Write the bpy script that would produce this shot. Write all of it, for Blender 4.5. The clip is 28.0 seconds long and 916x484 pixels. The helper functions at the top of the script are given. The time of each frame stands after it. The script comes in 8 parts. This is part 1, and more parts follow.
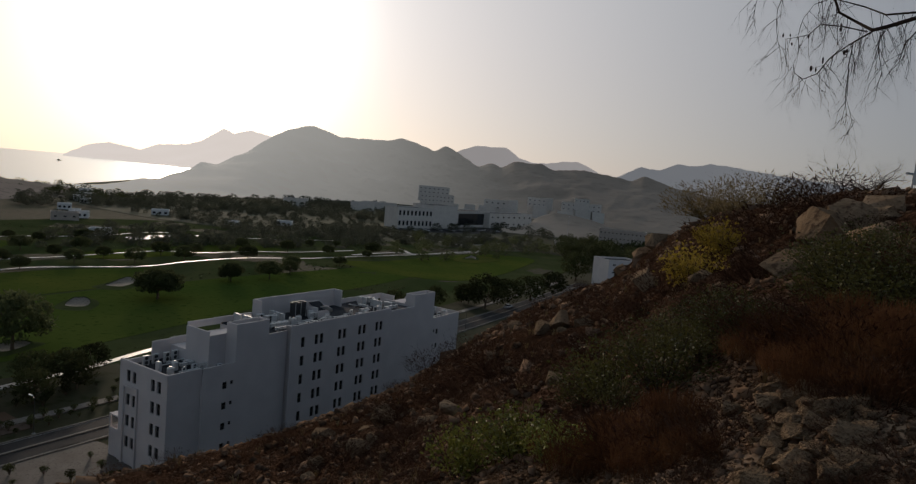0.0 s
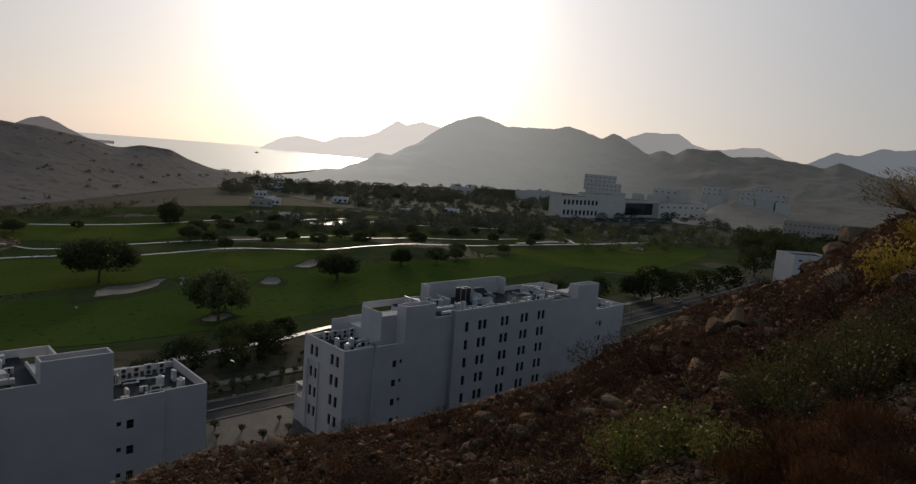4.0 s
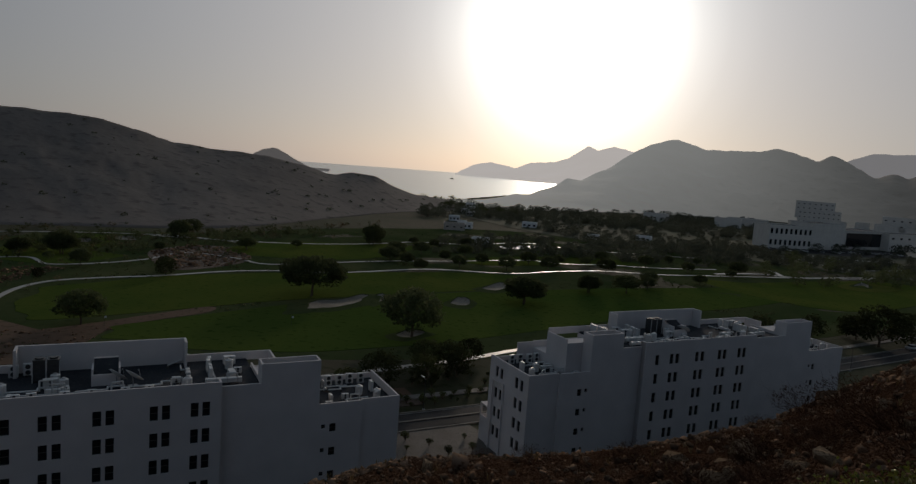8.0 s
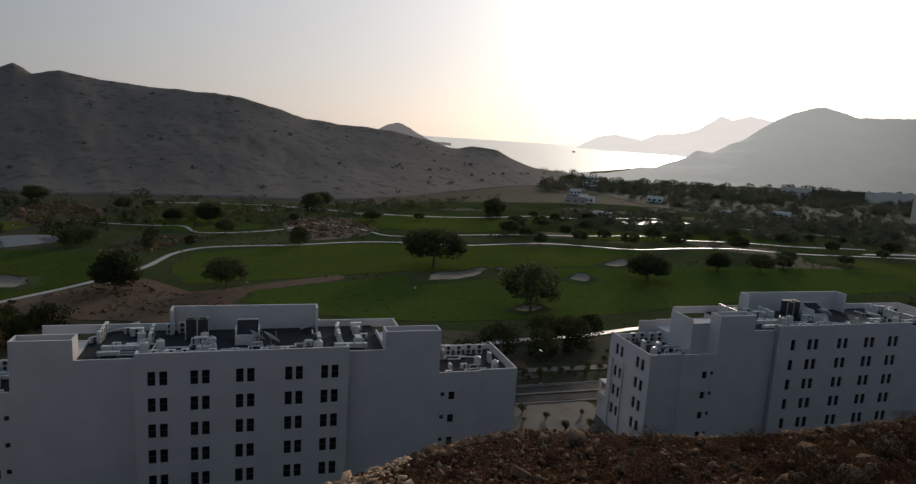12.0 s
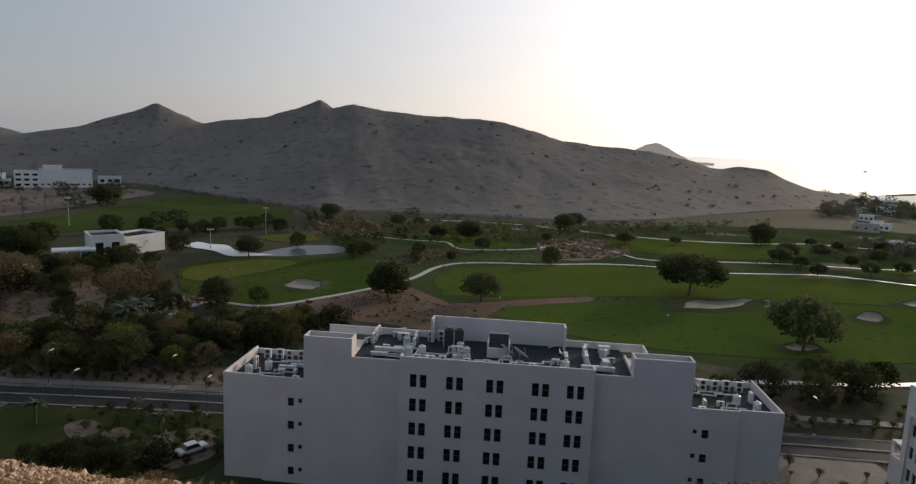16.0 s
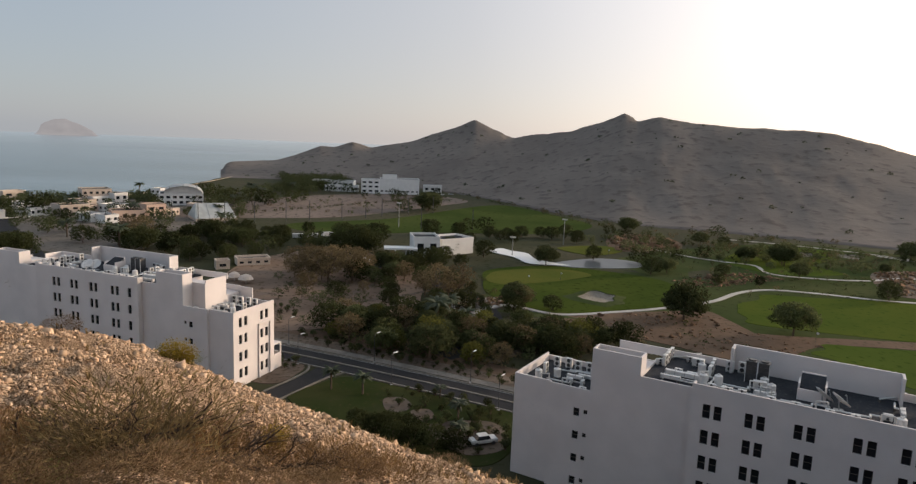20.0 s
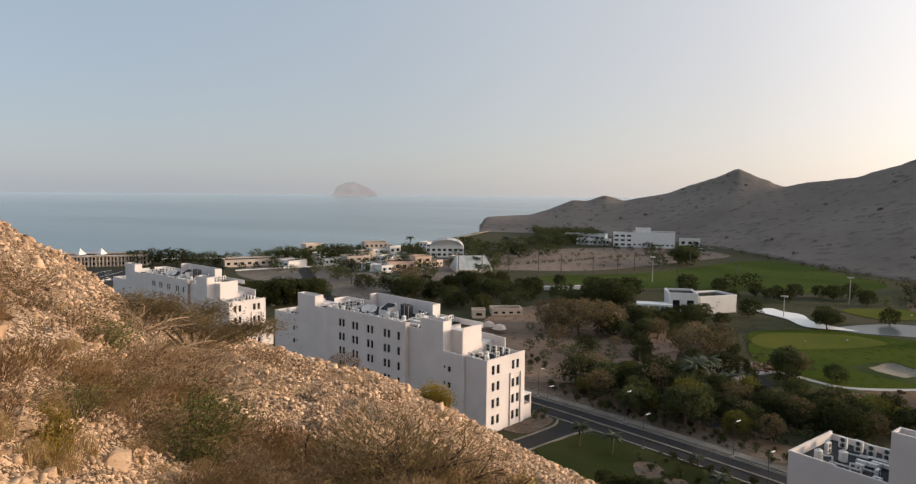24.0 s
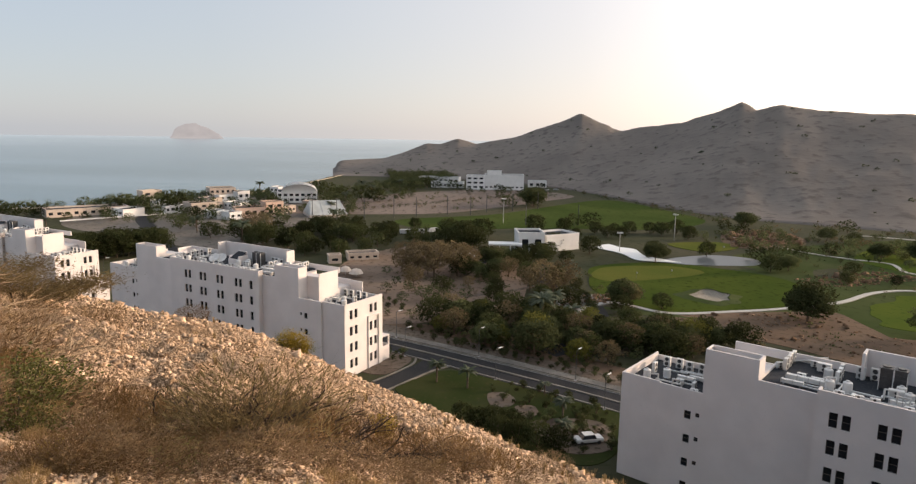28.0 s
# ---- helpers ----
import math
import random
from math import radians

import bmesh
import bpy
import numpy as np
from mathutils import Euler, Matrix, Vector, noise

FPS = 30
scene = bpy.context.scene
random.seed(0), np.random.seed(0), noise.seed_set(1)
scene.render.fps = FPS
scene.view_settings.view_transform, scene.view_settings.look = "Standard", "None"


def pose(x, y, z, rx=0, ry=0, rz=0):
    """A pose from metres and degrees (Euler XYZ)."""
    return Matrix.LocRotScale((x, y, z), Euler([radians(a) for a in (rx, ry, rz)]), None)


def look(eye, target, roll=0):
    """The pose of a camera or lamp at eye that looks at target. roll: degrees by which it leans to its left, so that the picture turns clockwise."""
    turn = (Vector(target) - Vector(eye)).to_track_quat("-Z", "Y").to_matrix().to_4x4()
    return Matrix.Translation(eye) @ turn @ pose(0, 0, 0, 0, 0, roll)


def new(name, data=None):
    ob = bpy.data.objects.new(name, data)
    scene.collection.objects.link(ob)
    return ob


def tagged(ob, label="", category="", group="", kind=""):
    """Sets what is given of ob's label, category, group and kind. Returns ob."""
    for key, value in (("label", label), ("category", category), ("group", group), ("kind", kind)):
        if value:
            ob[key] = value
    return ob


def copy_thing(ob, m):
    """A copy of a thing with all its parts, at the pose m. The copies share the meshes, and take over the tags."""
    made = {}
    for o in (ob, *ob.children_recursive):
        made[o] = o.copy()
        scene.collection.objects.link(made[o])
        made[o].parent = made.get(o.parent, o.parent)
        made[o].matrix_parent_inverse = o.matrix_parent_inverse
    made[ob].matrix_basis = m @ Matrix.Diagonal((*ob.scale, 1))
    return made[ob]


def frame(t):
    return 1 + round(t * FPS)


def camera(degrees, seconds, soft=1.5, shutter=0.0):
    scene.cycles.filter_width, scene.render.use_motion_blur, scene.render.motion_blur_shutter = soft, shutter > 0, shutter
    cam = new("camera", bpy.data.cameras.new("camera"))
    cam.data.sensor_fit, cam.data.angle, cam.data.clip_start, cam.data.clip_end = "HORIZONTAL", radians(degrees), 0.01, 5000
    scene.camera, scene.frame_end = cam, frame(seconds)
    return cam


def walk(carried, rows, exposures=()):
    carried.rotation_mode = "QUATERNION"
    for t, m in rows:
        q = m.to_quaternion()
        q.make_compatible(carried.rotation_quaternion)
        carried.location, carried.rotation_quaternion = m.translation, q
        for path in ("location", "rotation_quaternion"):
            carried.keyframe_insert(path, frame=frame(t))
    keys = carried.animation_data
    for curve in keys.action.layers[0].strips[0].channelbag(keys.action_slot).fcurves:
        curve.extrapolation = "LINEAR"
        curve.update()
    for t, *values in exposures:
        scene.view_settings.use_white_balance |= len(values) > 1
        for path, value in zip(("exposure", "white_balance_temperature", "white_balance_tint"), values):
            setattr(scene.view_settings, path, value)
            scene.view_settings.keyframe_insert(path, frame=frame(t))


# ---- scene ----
cam = camera(69.56, 28.0, soft=1.3)
EYE = Vector((0.0, 0.0, 46.0))
# seconds, heading to the left of +y, pitch, lean
TURNS = [
    (0.0, 0.01, -5.31, 5.09), (0.5, -1.97, -5.37, 4.93), (1.0, -3.05, -5.45, 5.10), (1.5, -0.64, -5.54, 4.61),
    (2.0, 3.94, -6.32, 5.50), (2.5, 4.26, -5.91, 4.72), (3.0, 1.92, -5.33, 5.12), (3.5, 6.04, -5.55, 5.01),
    (4.0, 14.12, -7.47, 4.63), (4.5, 20.63, -9.44, 4.81), (6.5, 32.41, -7.89, 4.31), (7.0, 33.55, -7.91, 4.13),
    (7.5, 33.42, -7.11, 3.84), (8.0, 30.58, -6.54, 4.22), (8.5, 27.94, -6.60, 4.54), (9.0, 25.02, -6.86, 4.59),
    (9.5, 24.75, -7.09, 4.72), (10.0, 28.88, -7.56, 4.15), (10.5, 34.16, -7.66, 3.39), (11.0, 37.80, -8.38, 3.08),
    (11.5, 39.43, -9.15, 3.38), (13.5, 48.67, -9.32, 3.76), (14.0, 52.44, -9.34, 3.65), (14.5, 54.59, -9.23, 2.63),
    (15.0, 55.86, -9.12, 2.63), (15.5, 58.59, -8.86, 2.49), (16.0, 62.79, -8.82, 2.39), (16.5, 65.53, -8.79, 2.97),
    (17.0, 69.83, -9.02, 1.97), (17.5, 73.03, -9.07, 1.79), (18.0, 79.10, -9.39, 2.58), (18.5, 82.99, -7.97, 1.87),
    (19.0, 84.95, -6.61, 2.47), (19.5, 85.30, -7.19, 2.72), (20.0, 88.41, -8.70, 2.24), (20.5, 90.81, -8.43, 2.23),
    (21.0, 94.22, -7.67, 1.48), (21.5, 97.95, -7.35, 1.16), (23.5, 107.91, -4.42, 0.36), (24.0, 110.21, -4.60, 0.60),
    (24.5, 114.30, -4.50, 0.15), (25.0, 115.64, -3.82, 0.07), (25.5, 115.54, -3.68, 0.28), (26.0, 115.26, -4.12, 0.47),
    (26.5, 112.84, -4.46, 0.78), (27.0, 108.56, -5.73, 1.29), (27.5, 105.47, -8.06, 0.61), (28.0, 97.57, -9.32, 0.91),
]


def heading(yaw, pitch):
    y, p = radians(yaw), radians(pitch)
    return Vector((-math.sin(y) * math.cos(p), math.cos(y) * math.cos(p), math.sin(p)))


walk(cam, [(t, look(EYE, EYE + heading(y, p), r)) for t, y, p, r in TURNS],
     exposures=[(0.0, -2.0, 6000, 10), (2.0, -1.85, 6000, 10), (3.0, -1.7, 6000, 10), (4.0, -1.95, 5950, 9), (7.0, -2.4, 5750, 8), (8.0, -2.65, 5800, 8), (9.0, -2.33, 5800, 8), (11.0, -2.07, 5800, 8), (14.0, -1.17, 6000, 9), (15.0, -1.35, 6050, 9), (16.0, -1.05, 6050, 11),
                (17.0, -0.8, 6250, 11), (18.0, -0.72, 6350, 12), (19.0, -0.75, 6550, 13), (20.0, -0.5, 6600, 13), (21.0, -0.4, 6600, 13), (23.5, -0.4, 6700, 13), (25.0, -0.2, 6750, 13), (27.0, -0.22, 6750, 13), (28.0, -0.05, 6900, 15)])

# ---- world and sun ----
SUN_AZ, SUN_EL = 22.0, 11.5
world = bpy.data.worlds.new("world")
scene.world = world
world.use_nodes = True
wn = world.node_tree
wl = wn.links
sky = wn.nodes.new("ShaderNodeTexSky")
sky.sky_type = "NISHITA"
sky.sun_disc = False
sky.sun_elevation = radians(SUN_EL)
sky.sun_rotation = radians(-SUN_AZ)
sky.altitude = 50
sky.air_density = 1.0
sky.dust_density = 1.0
sky.ozone_density = 1.5
# sea haze: a pale veil over the clear sky, brightest round the sun
geo = wn.nodes.new("ShaderNodeTexCoord")
dot = wn.nodes.new("ShaderNodeVectorMath")
dot.operation = "DOT_PRODUCT"
dot.inputs[1].default_value = heading(SUN_AZ, SUN_EL)
wl.new(geo.outputs["Generated"], dot.inputs[0])
arc = wn.nodes.new("ShaderNodeMath")
arc.operation = "ARCCOSINE"
wl.new(dot.outputs["Value"], arc.inputs[0])
turn = wn.nodes.new("ShaderNodeMath")
turn.operation = "DIVIDE"
turn.inputs[1].default_value = math.pi
wl.new(arc.outputs[0], turn.inputs[0])
veil = wn.nodes.new("ShaderNodeValToRGB")
# Past 125 degrees an added glow in the unseen sky fills surfaces facing the eye.
VEIL = [(0, (34, 30, 24)), (3, (22, 19.5, 16)), (6, (10, 9, 7.5)), (9.5, (4.7, 4.25, 3.75)), (13, (3.35, 2.96, 2.6)), (22, (2.55, 2.26, 2.0)), (40, (1.55, 1.43, 1.31)), (66, (0.71, 0.715, 0.725)), (95, (0.445, 0.52, 0.59)), (125, (0.37, 0.465, 0.58)), (150, (0.98, 1.08, 1.22)), (180, (1.28, 1.42, 1.6))]
va = np.array([(d, *np.log(c)) for d, c in VEIL])
grid = np.arange(-20, 201, 0.5)
soft_log = [np.interp(grid, va[:, 0], va[:, k]) for k in (1, 2, 3)]
for _ in range(60):
    soft_log = [np.convolve(np.pad(q, 1, mode="edge"), (0.25, 0.5, 0.25), "valid") for q in soft_log]
STOPS = [0, 2, 4, 6, 8, 10, 12, 14.5, 17, 20, 23, 26, 30, 34, 38, 43, 48, 53, 59, 65, 71, 78, 86, 94, 103, 113, 125, 150, 180]
for k, deg in enumerate(STOPS):
    e = veil.color_ramp.elements[0 if k == 0 else -1] if k in (0, len(STOPS) - 1) else veil.color_ramp.elements.new(deg / 180)
    e.color = (*[float(np.exp(np.interp(deg, grid, q))) for q in soft_log], 1)
wl.new(turn.outputs[0], veil.inputs[0])
thin = wn.nodes.new("ShaderNodeMix")
thin.data_type, thin.blend_type = "RGBA", "ADD"
thin.inputs[0].default_value = 0.05
# the haze is warmer near the horizon, bluer above
rise, lift_tint, tint = wn.nodes.new("ShaderNodeSeparateXYZ"), wn.nodes.new("ShaderNodeValToRGB"), wn.nodes.new("ShaderNodeMix")
wl.new(geo.outputs["Generated"], rise.inputs[0])
wl.new(rise.outputs["Z"], lift_tint.inputs[0])
lift_tint.color_ramp.elements[0].position, lift_tint.color_ramp.elements[0].color = 0.0, (1.06, 0.99, 0.96, 1)
lift_tint.color_ramp.elements[1].position, lift_tint.color_ramp.elements[1].color = 0.45, (0.93, 1.0, 1.06, 1)
tint.data_type, tint.blend_type = "RGBA", "MULTIPLY"
tint.inputs[0].default_value = 1.0
wl.new(veil.outputs[0], tint.inputs[6])
wl.new(lift_tint.outputs[0], tint.inputs[7])
wl.new(tint.outputs[2], thin.inputs[6])
wl.new(sky.outputs[0], thin.inputs[7])
wl.new(thin.outputs[2], wn.nodes["Background"].inputs[0])
wn.nodes["Background"].inputs[1].default_value = 1.0

sun_data = bpy.data.lights.new("sun", "SUN")
sun_data.energy = 4.2
sun_data.angle = radians(5.0)
sun_data.color = (1.0, 0.76, 0.54)
sun = new("sun", sun_data)
sun.matrix_world = look(heading(SUN_AZ, SUN_EL) * 500, (0, 0, 0))

# ---- materials ----


def mat(name, c1, c2, scale=1.0, rough=0.85, bump=0.0, fine=None, c3=None, metal=0.0, spots=0.55, spec=0.5, space="Object", vary=0.0, dist=0.05, through_light=0.0):
    """Two-scale mottled surface: c1 and c2 by broad noise, c3 in finer spots, relief from the fine noise."""
    m = bpy.data.materials.new(name)
    m.use_nodes = True
    nt = m.node_tree
    n, l = nt.nodes, nt.links
    b = n["Principled BSDF"]
    b.inputs["Roughness"].default_value = rough
    b.inputs["Metallic"].default_value = metal
    b.inputs["Specular IOR Level"].default_value = spec if rough < 0.8 else 0.0
    tc = n.new("ShaderNodeTexCoord")
    fine = fine or scale * 7
    big, small = n.new("ShaderNodeTexNoise"), n.new("ShaderNodeTexNoise")
    for node, s, d in ((big, scale, 5), (small, fine, 4)):
        node.inputs["Scale"].default_value = s
        node.inputs["Detail"].default_value = d
        l.new(tc.outputs[space], node.inputs["Vector"])
    ramp = n.new("ShaderNodeMapRange")
    ramp.inputs[1].default_value, ramp.inputs[2].default_value = 0.35, 0.65
    l.new(big.outputs[0], ramp.inputs[0])
    mix = n.new("ShaderNodeMix")
    mix.data_type = "RGBA"
    mix.inputs[6].default_value, mix.inputs[7].default_value = (*c1, 1), (*c2, 1)
    l.new(ramp.outputs[0], mix.inputs[0])
    out = mix.outputs[2]
    if c3:
        r2 = n.new("ShaderNodeMapRange")
        r2.inputs[1].default_value, r2.inputs[2].default_value = spots, spots + 0.12
        l.new(small.outputs[0], r2.inputs[0])
        m2 = n.new("ShaderNodeMix")
        m2.data_type = "RGBA"
        m2.inputs[7].default_value = (*c3, 1)
        l.new(r2.outputs[0], m2.inputs[0])
        l.new(out, m2.inputs[6])
        out = m2.outputs[2]
    if vary:
        info, hsv, mr = n.new("ShaderNodeObjectInfo"), n.new("ShaderNodeHueSaturation"), n.new("ShaderNodeMapRange")
        mr.inputs[3].default_value, mr.inputs[4].default_value = 1 - vary, 1 + vary
        l.new(info.outputs["Random"], mr.inputs[0])
        l.new(mr.outputs[0], hsv.inputs["Value"])
        l.new(out, hsv.inputs["Color"])
        out = hsv.outputs[0]
    l.new(out, b.inputs["Base Color"])
    if bump:
        bp = n.new("ShaderNodeBump")
        bp.inputs["Strength"].default_value = bump
        bp.inputs["Distance"].default_value = dist
        l.new(small.outputs[0], bp.inputs["Height"])
        l.new(bp.outputs[0], b.inputs["Normal"])
    if through_light:
        tl, ms = n.new("ShaderNodeBsdfTranslucent"), n.new("ShaderNodeMixShader")
        ms.inputs[0].default_value = through_light
        l.new(out, tl.inputs["Color"])
        l.new(b.outputs[0], ms.inputs[1])
        l.new(tl.outputs[0], ms.inputs[2])
        l.new(ms.outputs[0], n["Material Output"].inputs["Surface"])
    return m


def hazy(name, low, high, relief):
    """A far range: the sea haze is painted into its emission, a glowing backdrop of distance."""
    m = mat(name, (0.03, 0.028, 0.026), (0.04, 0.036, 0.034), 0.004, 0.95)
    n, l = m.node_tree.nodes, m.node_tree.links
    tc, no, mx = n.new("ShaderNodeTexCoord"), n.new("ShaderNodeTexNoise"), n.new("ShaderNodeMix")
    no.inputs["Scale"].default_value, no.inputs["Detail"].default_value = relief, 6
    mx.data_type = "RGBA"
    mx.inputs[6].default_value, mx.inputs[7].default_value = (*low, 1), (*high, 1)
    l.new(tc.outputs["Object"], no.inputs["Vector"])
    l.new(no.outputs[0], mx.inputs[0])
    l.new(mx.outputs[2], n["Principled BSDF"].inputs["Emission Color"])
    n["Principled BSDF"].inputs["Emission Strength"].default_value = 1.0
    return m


M_SLOPE = mat("stony_slope", (0.435, 0.295, 0.185), (0.54, 0.39, 0.262), 0.12, 0.95, 0.9, 3.2, (0.27, 0.165, 0.097), spots=0.56, dist=0.12)
M_STONE_SHADE = mat("limestone", (0.19, 0.125, 0.075), (0.28, 0.195, 0.12), 2.2, 0.9, 0.9, 13.0, (0.11, 0.07, 0.045), spots=0.54, vary=0.25, dist=0.05)
M_PLAIN = mat("dry_earth", (0.072, 0.066, 0.042), (0.05, 0.055, 0.03), 0.02, 0.95, 0.3, 0.35, (0.036, 0.044, 0.02), 0.52, dist=0.3)
M_ROUGH = mat("golf_rough", (0.045, 0.062, 0.023), (0.078, 0.084, 0.037), 0.03, 0.9, 0.3, 0.4, (0.046, 0.058, 0.024), spots=0.56, dist=0.2)
# Paled towards grey: far haze is put into this ground colour.
M_SCRUB = mat("hazed_green_scrub", (0.09, 0.095, 0.06), (0.125, 0.12, 0.082), 0.012, 0.95, 0.3, 0.06, (0.07, 0.08, 0.05), 0.52, dist=0.4)
M_FAIR = mat("fairway_turf", (0.060, 0.086, 0.018), (0.090, 0.105, 0.022), 0.03, 0.85, 0.15, 0.5, (0.044, 0.069, 0.015), spots=0.58)
M_FAIR_DEEP = mat("deep_fairway_turf", (0.05, 0.08, 0.017), (0.078, 0.1, 0.022), 0.02, 0.85, 0.15, 0.5, (0.035, 0.058, 0.012), spots=0.57)
M_RANGE = mat("range_turf", (0.042, 0.062, 0.018), (0.062, 0.078, 0.024), 0.03, 0.9, 0.2, 0.4, (0.035, 0.05, 0.016), spots=0.56)
M_APRON = mat("apron_turf", (0.042, 0.062, 0.014), (0.060, 0.077, 0.017), 0.04, 0.9, 0.2, 0.5, (0.032, 0.048, 0.011), spots=0.55)
M_GREEN = mat("putting_turf", (0.10, 0.102, 0.026), (0.078, 0.092, 0.022), 0.06, 0.8, 0.1, 1.5, (0.065, 0.08, 0.018), spots=0.58)
M_SAND = mat("bunker_sand", (0.25, 0.225, 0.185), (0.33, 0.295, 0.245), 0.2, 0.95, 0.3, 2.0, (0.17, 0.15, 0.12), 0.58)
M_BEACH = mat("beach_sand", (0.50, 0.43, 0.34), (0.58, 0.51, 0.42), 0.2, 0.95, 0.3, 2.0)
M_PATH = mat("cart_path_concrete", (0.30, 0.275, 0.24), (0.37, 0.34, 0.30), 0.15, 0.45, 0.1, 3.0)
M_ROCKY = mat("hill_rock", (0.162, 0.142, 0.128), (0.202, 0.177, 0.158), 0.012, 0.95, 0.5, 0.12, (0.126, 0.111, 0.099), 0.6, dist=0.8)
M_HAZE_ROCK = mat("hazed_dark_rock", (0.12, 0.108, 0.095), (0.15, 0.135, 0.12), 0.008, 0.95, 0.5, 0.05, (0.09, 0.08, 0.07), 0.58, dist=1.5)
M_ASPH = mat("asphalt", (0.032, 0.032, 0.034), (0.045, 0.044, 0.045), 0.2, 0.8, 0.2, 6.0, (0.06, 0.058, 0.055), 0.6)
M_KERB = mat("kerb_concrete", (0.18, 0.165, 0.145), (0.25, 0.23, 0.205), 0.4, 0.85, 0.2, 4.0, (0.12, 0.11, 0.095), 0.57)
M_LAWN = mat("dull_lawn", (0.026, 0.036, 0.012), (0.042, 0.046, 0.018), 0.1, 0.9, 0.3, 1.2, (0.05, 0.045, 0.022), spots=0.6)
M_PAVE = mat("concrete_paving", (0.13, 0.118, 0.105), (0.17, 0.155, 0.14), 0.3, 0.8, 0.2, 3.0, (0.10, 0.09, 0.08), 0.6)
M_LINE = mat("road_paint", (0.36, 0.36, 0.35), (0.28, 0.28, 0.27), 1.0, 0.8)
M_WALL = mat("painted_render", (0.60, 0.557, 0.535), (0.66, 0.612, 0.586), 0.25, 0.85, 0.15, 4.0, (0.59, 0.55, 0.528), spots=0.6)
M_ROOF = mat("roof_felt", (0.040, 0.044, 0.052), (0.058, 0.062, 0.07), 0.3, 0.9, 0.2, 3.0, (0.085, 0.085, 0.085), 0.63)
M_WHITE = mat("white_metal", (0.52, 0.51, 0.49), (0.62, 0.61, 0.585), 1.2, 0.5, 0.0, vary=0.12)
M_GREY = mat("galvanised_metal", (0.32, 0.32, 0.32), (0.42, 0.42, 0.42), 2.0, 0.45, 0.0, metal=0.6)
M_DARK = mat("dark_metal", (0.03, 0.03, 0.032), (0.05, 0.05, 0.05), 2.0, 0.5)
M_FRAME = mat("bronze_window_frame", (0.07, 0.062, 0.055), (0.09, 0.08, 0.07), 2.0, 0.5)
M_GLASS = mat("dark_window_glass", (0.012, 0.014, 0.017), (0.02, 0.022, 0.026), 0.5, 0.08)

# towards +y the soil colour is darkened for backlit shade and turned red-brown
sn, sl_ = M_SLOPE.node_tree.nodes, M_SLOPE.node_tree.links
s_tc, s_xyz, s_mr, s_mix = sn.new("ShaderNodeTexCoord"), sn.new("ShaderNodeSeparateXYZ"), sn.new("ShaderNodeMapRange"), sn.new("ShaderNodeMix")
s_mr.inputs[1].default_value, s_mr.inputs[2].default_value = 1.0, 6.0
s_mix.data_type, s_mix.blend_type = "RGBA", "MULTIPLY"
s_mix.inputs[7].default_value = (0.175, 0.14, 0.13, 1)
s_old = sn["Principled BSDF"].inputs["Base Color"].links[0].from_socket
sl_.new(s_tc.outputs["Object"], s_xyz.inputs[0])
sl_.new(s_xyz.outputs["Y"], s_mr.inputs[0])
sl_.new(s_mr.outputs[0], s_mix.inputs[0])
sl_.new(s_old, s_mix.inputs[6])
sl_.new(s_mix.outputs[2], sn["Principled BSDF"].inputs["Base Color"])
# the bedrock is broken by dirt-filled cracks
s_wob, s_cell, s_edge, s_dirt, s_sum = [sn.new(k) for k in ("ShaderNodeTexNoise", "ShaderNodeTexVoronoi", "ShaderNodeMapRange", "ShaderNodeMix", "ShaderNodeMath")]
s_wob.inputs["Scale"].default_value, s_wob.inputs["Detail"].default_value = 4.5, 4
s_push = sn.new("ShaderNodeVectorMath")
s_push.operation = "ADD"
s_cell.feature = "DISTANCE_TO_EDGE"
s_cell.inputs["Scale"].default_value = 8.0
sl_.new(s_tc.outputs["Object"], s_wob.inputs["Vector"])
sl_.new(s_tc.outputs["Object"], s_push.inputs[0])
sl_.new(s_wob.outputs["Color"], s_push.inputs[1])
sl_.new(s_push.outputs[0], s_cell.inputs["Vector"])
s_edge.inputs[1].default_value, s_edge.inputs[2].default_value = 0.0, 0.14
sl_.new(s_cell.outputs["Distance"], s_edge.inputs[0])
s_dirt.data_type, s_dirt.blend_type = "RGBA", "MIX"
s_dirt.inputs[6].default_value = (0.17, 0.10, 0.058, 1)
sl_.new(s_edge.outputs[0], s_dirt.inputs[0])
sl_.new(s_old, s_dirt.inputs[7])
sl_.new(s_dirt.outputs[2], s_mix.inputs[6])
s_bump = [n for n in sn if n.bl_idname == "ShaderNodeBump"][0]
s_fine = s_bump.inputs["Height"].links[0].from_socket
s_sum.operation = "ADD"
sl_.new(s_fine, s_sum.inputs[0])
sl_.new(s_edge.outputs[0], s_sum.inputs[1])
sl_.new(s_sum.outputs[0], s_bump.inputs["Height"])

# ---- helpers for shapes ----
rng = np.random.default_rng(7)
LATTICE = rng.random((256, 256))


